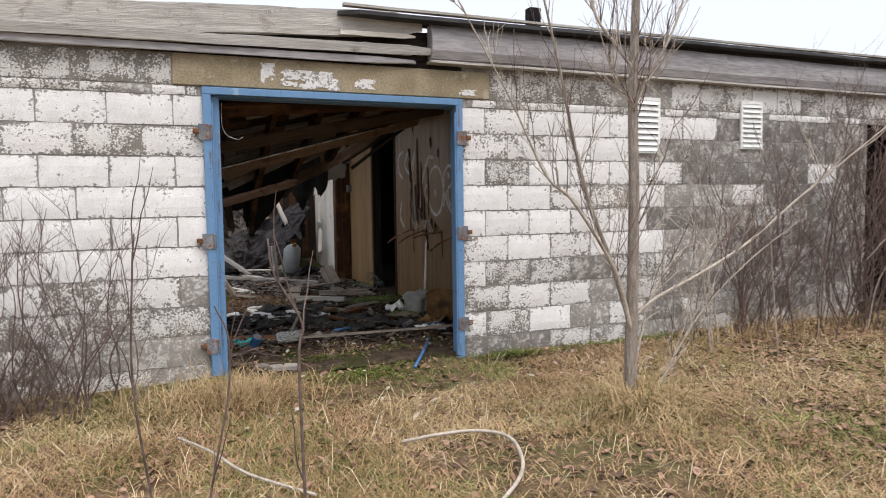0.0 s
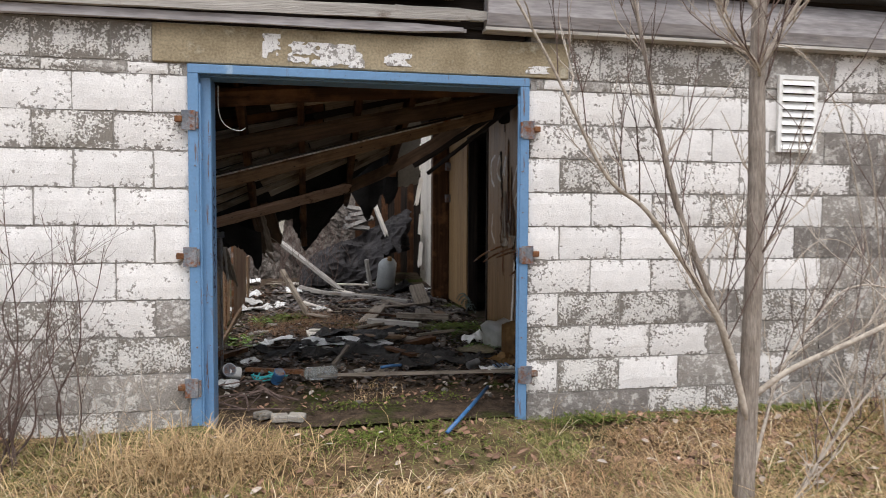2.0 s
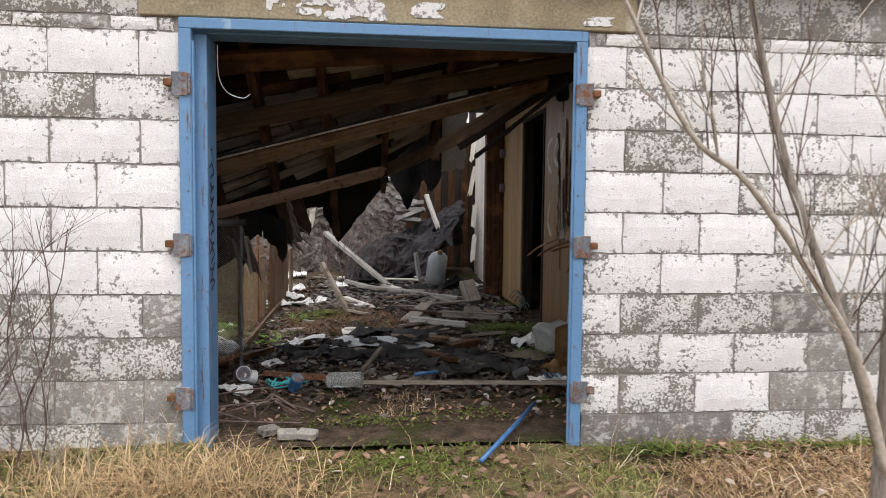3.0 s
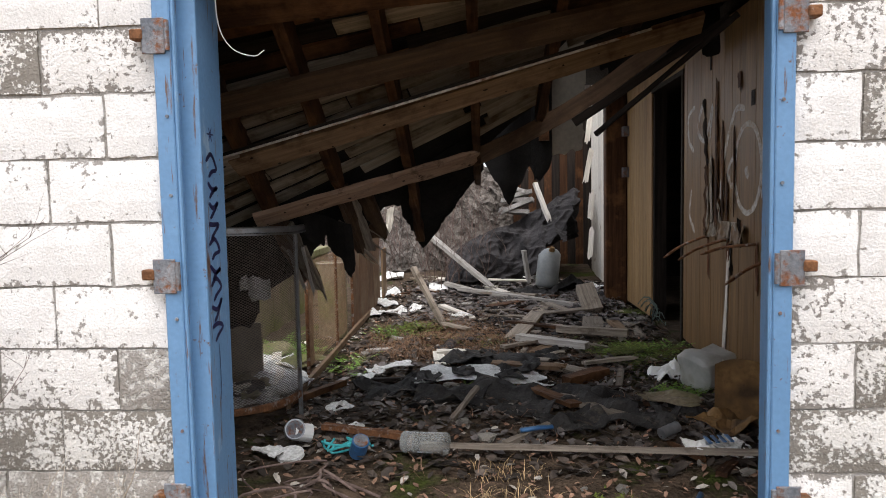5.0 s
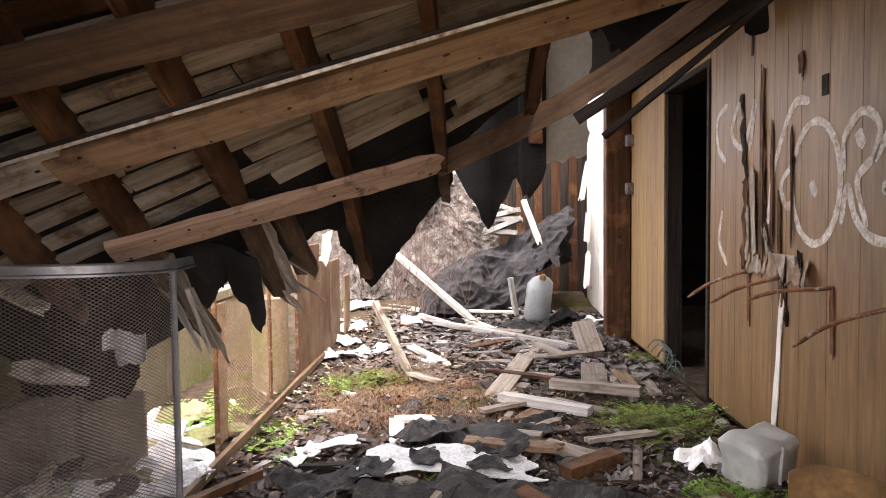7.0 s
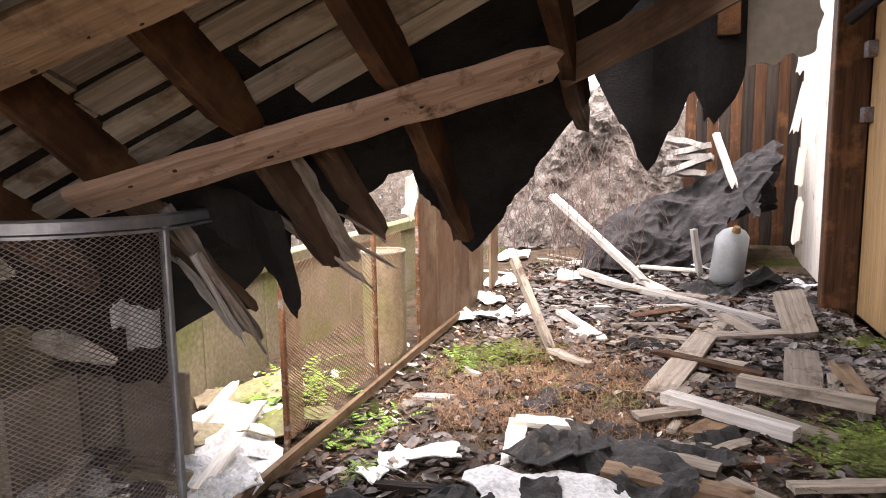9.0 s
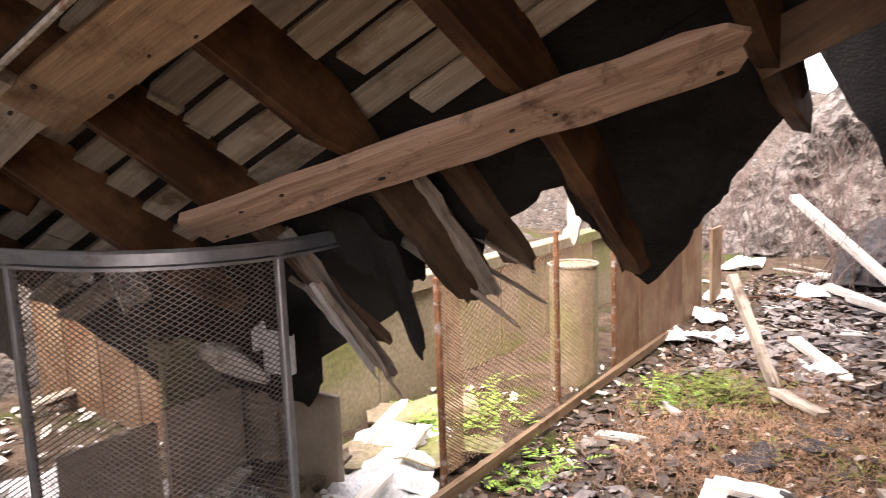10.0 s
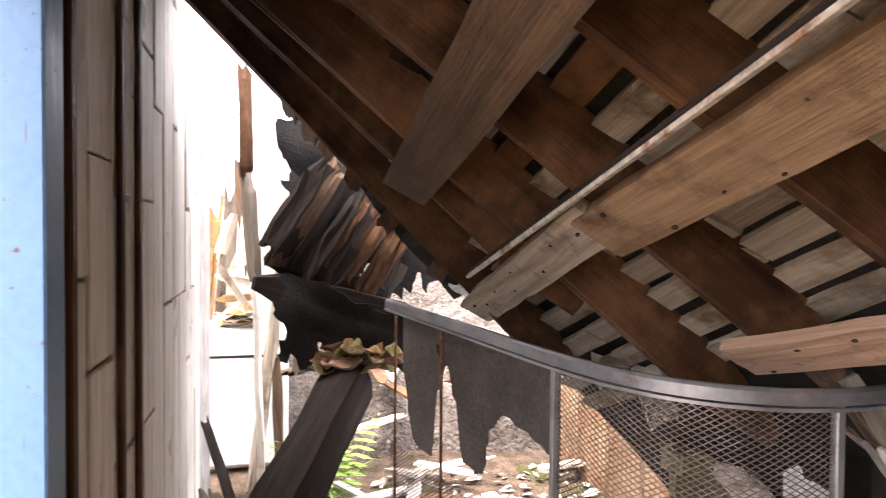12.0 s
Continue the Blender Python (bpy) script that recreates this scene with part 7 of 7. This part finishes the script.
for k, (a, b, w, mt) in enumerate((((-1.72, 6.12, 2.32), (-1.66, 6.13, 1.72), 0.06, dark_wood), ((-1.66, 6.13, 1.80), (-1.70, 6.17, 1.26), 0.055, grey_plank), ((-1.95, 6.24, 2.02), (-2.05, 6.22, 1.02), 0.15, white_paint_wood), ((-2.0, 6.05, 1.62), (-1.98, 5.98, 1.38), 0.14, pale_wood), ((-2.2, 6.16, 1.95), (-2.1, 6.12, 1.35), 0.10, white_paint_wood),
                                   ((-2.4, 6.25, 2.0), (-2.3, 6.32, 1.55), 0.22, white_paint_wood), ((-2.15, 5.95, 1.30), (-2.1, 6.22, 1.26), 0.07, pale_wood), ((-2.15, 5.95, 1.18), (-2.1, 6.26, 1.20), 0.09, cardboard),
                                   ((-1.2, 5.98, 0.55), (-0.9, 6.20, 0.15), 0.05, pale_wood), ((-1.6, 5.95, 0.72), (-1.0, 6.15, 0.40), 0.03, black_wood), ((-2.0, 5.97, 1.38), (-2.05, 6.18, 1.05), 0.05, pale_wood))):
    if a[0] < -1.9:
        a, b, w = farther(a), farther(b), w * 1.28
    tagged(board("broken_stud", a, b, w, 0.04, mt, torn=0.1, torn0=0.08, seg=6), "broken pale stud or board in the ruined corner", "broken board", "broken studs")
rw = random.Random(83)
for k in range(30):
    x, y = rw.uniform(-4.3, -3.55), rw.uniform(5.6, 6.85)
    top = (x + rw.uniform(-0.15, 0.15), y + rw.uniform(-0.28, 0.28), rw.uniform(1.2, 2.6))
    w = rw.uniform(0.04, 0.20)
    tagged(board("standing_board", (x, y, -0.02), top, w, 0.022, rw.choice((white_paint_wood, pale_wood, grey_plank, brown_wood, cardboard, grey_wood)), up=(1, 0.4 * rw.uniform(-1, 1), 0.1), spin=rw.uniform(-30, 30), torn=0.25, seg=8, rough=0.010), "splintered board standing in the ruined corner", "broken board", "standing boards")
for k in range(3):
    x, y = rw.uniform(-2.85, -2.3), rw.uniform(5.98, 6.35)
    top = (x - rw.uniform(0.05, 0.4), y + rw.uniform(-0.08, 0.25), rw.uniform(0.9, 2.2))
    tagged(board("standing_board", (x, y, -0.02), top, rw.uniform(0.03, 0.09), 0.022, rw.choice((white_paint_wood, brown_wood, pale_wood, brown_wood)), up=(1, 0.4 * rw.uniform(-1, 1), 0.1), spin=rw.uniform(-30, 30), torn=0.2, seg=7, rough=0.008), "splintered stud standing in the ruined corner", "broken board", "standing boards")
for k in range(26):
    x, y = R.uniform(-2.4, -0.7), R.uniform(6.0, 7.0)
    a = R.uniform(0, 3.14)
    z = floor_z(x, y)
    tagged(board("wood_fragment", (x, y, z + 0.03 + R.uniform(0, 0.2)), (x + 0.35 * math.cos(a), min(max(y + 0.35 * math.sin(a), 5.97), 7.3), z + 0.03 + R.uniform(0, 0.1)), R.uniform(0.03, 0.09), 0.02, R.choice((grey_plank, pale_wood, black_wood, grey_wood)), torn=0.06, seg=4), "broken wood fragment in the ruined corner", "wood fragment", "wood fragments")
for k in range(8):
    shard(R.uniform(-2.2, -0.9), R.uniform(6.05, 6.9), R.uniform(0.2, 0.4), R.choice((foam, felt_grey, foam)), "plaster_scrap", "white scrap of plaster and paper in the debris", "plaster scrap", "plaster scraps", 400 + k, 0.05, 0.7, 0.8, None, 0.2, 10)
for p0, p1, mt in (((-0.90, 7.5, 1.18), (-0.55, 7.35, 1.0), white_paint_wood), ((-0.45, 7.42, 1.12), (-0.10, 7.30, 1.0), white_paint_wood), ((-1.15, 6.95, 1.33), (-1.05, 7.1, 1.24), foam)):
    tagged(board("pale_batten", p0, p1, 0.09, 0.02, mt, torn=0.1, torn0=0.06, seg=5), "pale broken batten wedged behind the rail", "batten", "pale battens")
# items hanging behind the screen
tagged(part("foam_bolster", tube(bmesh.new(), [(-0.95, 7.9, 0.76), (-0.78, 7.9, 0.70), (-0.55, 7.9, 0.63), (-0.32, 7.9, 0.585)], [0.025, 0.055, 0.06, 0.02], 10), white_paint_wood, smooth=True), "yellowed foam strip hanging behind the screen", "foam strip")
tagged(part("paper_scrap", sheet(lambda u, v: (-0.13 + 0.2 * u, 7.70 + 0.03 * math.sin(9 * u), 0.88 - 0.17 * v), 16, 14, lambda u, v: v < 0.75 + 0.5 * rag(u, 53, 3) and v > 0.25 * abs(rag(u, 54, 4)), 0.003), foam), "white torn paper hanging behind the screen", "paper")
bm = sheet(lambda u, v: (-1.75 + 1.65 * u, 8.0 + 0.05 * math.sin(u * 6), 1.15 - 0.75 * v), 30, 20, lambda u, v: v < 0.85 + 0.2 * rag(u, 51, 3), 0.004)
tagged(part("felt_curtain", bm, felt), "dark felt hanging behind the mesh screen", "roofing felt")

# ---- far end beyond the mound ----
bw = empty("back_wall", (2.9, 15.2, 0), "dark brown ruined board wall at the far end", "wall", kind="structure")
for k in range(12):
    boxed("wall_board", (1.95 + 0.13 * k, 15.1, 0.0), (2.078 + 0.13 * k, 15.13, 3.0 + R.uniform(-0.3, 0.5)), (dark_upright, black_upright)[k % 2], bw, bevel=0.003)
boxed("wall_rail", (1.95, 15.13, 1.0), (3.5, 15.18, 1.1), dark_wood, bw)
for k in range(5):
    w = R.uniform(0.35, 0.62)
    sx, tl = R.uniform(-0.08, 0.08), R.uniform(-0.12, 0.22)
    tagged(part("roofing_slab", sheet(lambda u, v: (2.02 + sx + (u - 0.5) * w + 0.02 * rag(v, k, 4), 14.4 + 0.35 * v + 0.03 * rag(u, k + 3, 4), 1.16 + 0.085 * k + tl * (u - 0.5) + 0.02 * noise.noise((u * 3, v * 3, k)) - 0.04 * v), 12, 6, lambda u, v: 0.95 + 0.1 * rag(v, k + 19, 4) > u > 0.06 + 0.12 * rag(v, k + 9, 4), 0.065), grey_slab),
           "grey-white broken slab stacked on the felt mound", "roofing slab", "stacked slabs")


def plaster(u, v):
    x = -0.9 + 3.1 * u
    top = 2.25 - 0.9 * abs(x - 1.0) + 0.25 * rag(u, 81, 4)
    z = top * v
    out = 0.4 * noise.noise((x * 1.6, z * 1.6, 3)) + 0.16 * (0.4 - abs(noise.noise((x * 4 + z, z * 5, 6)))) + 0.08 * (0.4 - abs(noise.noise((x * 11, z * 12, 2))))
    return (x, 14.55 + 0.9 * v - out, z + 0.08 * noise.noise((x * 6, z * 6, 11)))


tagged(part("plaster_mound", sheet(plaster, 110, 80, None, 0.02), pale_mound), "high crumpled heap of pale plaster and torn sheeting", "rubble heap")
bt = empty("bright_boards", (3.1, 12.5, 1), "splintered sunlit boards beside the dark post", "boards")
for k in range(4):
    z = 0.4 + 0.55 * k
    board("splintered_board", (2.95 + R.uniform(-0.06, 0.02), 13.3, z), (3.02, 13.5, z + R.uniform(0.35, 0.6)), 0.07, 0.02, white_paint_wood, bt, up=(0, -1, 0), torn=0.08, torn0=0.08, seg=5)


def brush(x, y, n, tall, seed):
    th = empty("brush", (x, y, 0), "pale bare brush growing through the ruined far end", "bush", "far brush")
    rr = random.Random(seed)
    bm = bmesh.new()
    for _ in range(n):
        px, py = x + rr.gauss(0, 0.35), y + rr.gauss(0, 0.3)
        v = Vector((rr.uniform(-0.5, 0.5), rr.uniform(-0.4, 0.4), 1)).normalized()
        h = tall * rr.uniform(0.5, 1.1)
        pts = [Vector((px, py, 0.1)) + v * h * i / 4 + Vector((rr.uniform(-0.04, 0.04), rr.uniform(-0.04, 0.04), 0)) * i for i in range(5)]
        tube(bm, pts, [0.006, 0.005, 0.004, 0.003, 0.002], 4)
        twigs(bm, pts, 4, 0.35, 0.003, rr, (0, 0, 0.5), 0.2, 0, 3)
    part("stem_tangle", bm, twig_mat, th)


brush(0.75, 13.3, 30, 1.3, 1)
brush(1.2, 14.6, 40, 1.9, 2)
brush(0.3, 14.8, 40, 1.8, 3)
brush(-0.6, 14.0, 40, 1.8, 4)
brush(2.0, 16.2, 40, 2.2, 5)
for k in range(16):
    x, y = R.uniform(-0.2, 2.8), R.uniform(12.6, 14.0)
    a = R.uniform(0, 3.14)
    lying("pale_stick", (x, y), (x + 0.5 * math.cos(a), y + 0.4 * math.sin(a)), 0.04, 0.02, R.choice((white_paint_wood, pale_wood, grey_wood)), "pale broken lath in front of the mound", "lath", "broken laths", torn=0.05, seg=4)
shard(2.62, 12.85, 0.55, felt, "black_bag", "crumpled black plastic bag beside the gas bottle", "plastic bag", "", 600, 0.08, 0.8, 0.6, 0.2, 0.15, 14)


def bank(x0, x1, y0, y1, tall, seed, label, lengthwise):
    def place(u, v):
        x, y = x0 + (x1 - x0) * u, y0 + (y1 - y0) * v
        s = v if lengthwise else u
        z = tall * math.sin(math.pi * min(1, s * 1.0)) ** 0.7 + 0.3 * noise.noise((x * 1.2, y * 1.2, seed)) + 0.12 * noise.noise((x * 4, y * 4, seed)) + 0.05 * noise.noise((x * 11, y * 11, seed))
        w = v if not lengthwise else u
        fade = min(1, 6 * min(w, 1 - w) + 0.3 * noise.noise((x, y, seed + 4)))
        return (x + 0.35 * noise.noise((y * 1.3, x * 0.4, seed)), y + 0.35 * noise.noise((x * 1.3, y * 0.4, seed)), max(-0.05, z * fade - 0.02))
    return tagged(part("rubble_bank", sheet(place, 60, 40, None, 0.02), bank_mat), label, "rubble bank", "rubble banks")


bank(-4.5, 3.4, 15.6, 18.6, 1.9, 3, "pale bank of rubble and dead plants beyond the mound", True)
bank(-6.2, -2.9, 5.0, 16.0, 1.15, 5, "pale bank of rubble at the ruined west end", False)
for k in range(40):
    x, y = R.uniform(-3.6, -1.9), R.uniform(6.4, 9.5)
    a = R.uniform(0, 3.14)
    z = 0.1 + max(0, -x - 2.6) * 0.7
    tagged(board("broken_lath", (x, y, z), (x + 0.5 * math.cos(a), y + 0.5 * math.sin(a), z + R.uniform(-0.1, 0.25)), R.uniform(0.03, 0.10), 0.02, R.choice((white_paint_wood, pale_wood, grey_wood, dark_wood)), torn=0.08, seg=4), "broken lath among the western rubble", "lath", "western laths")
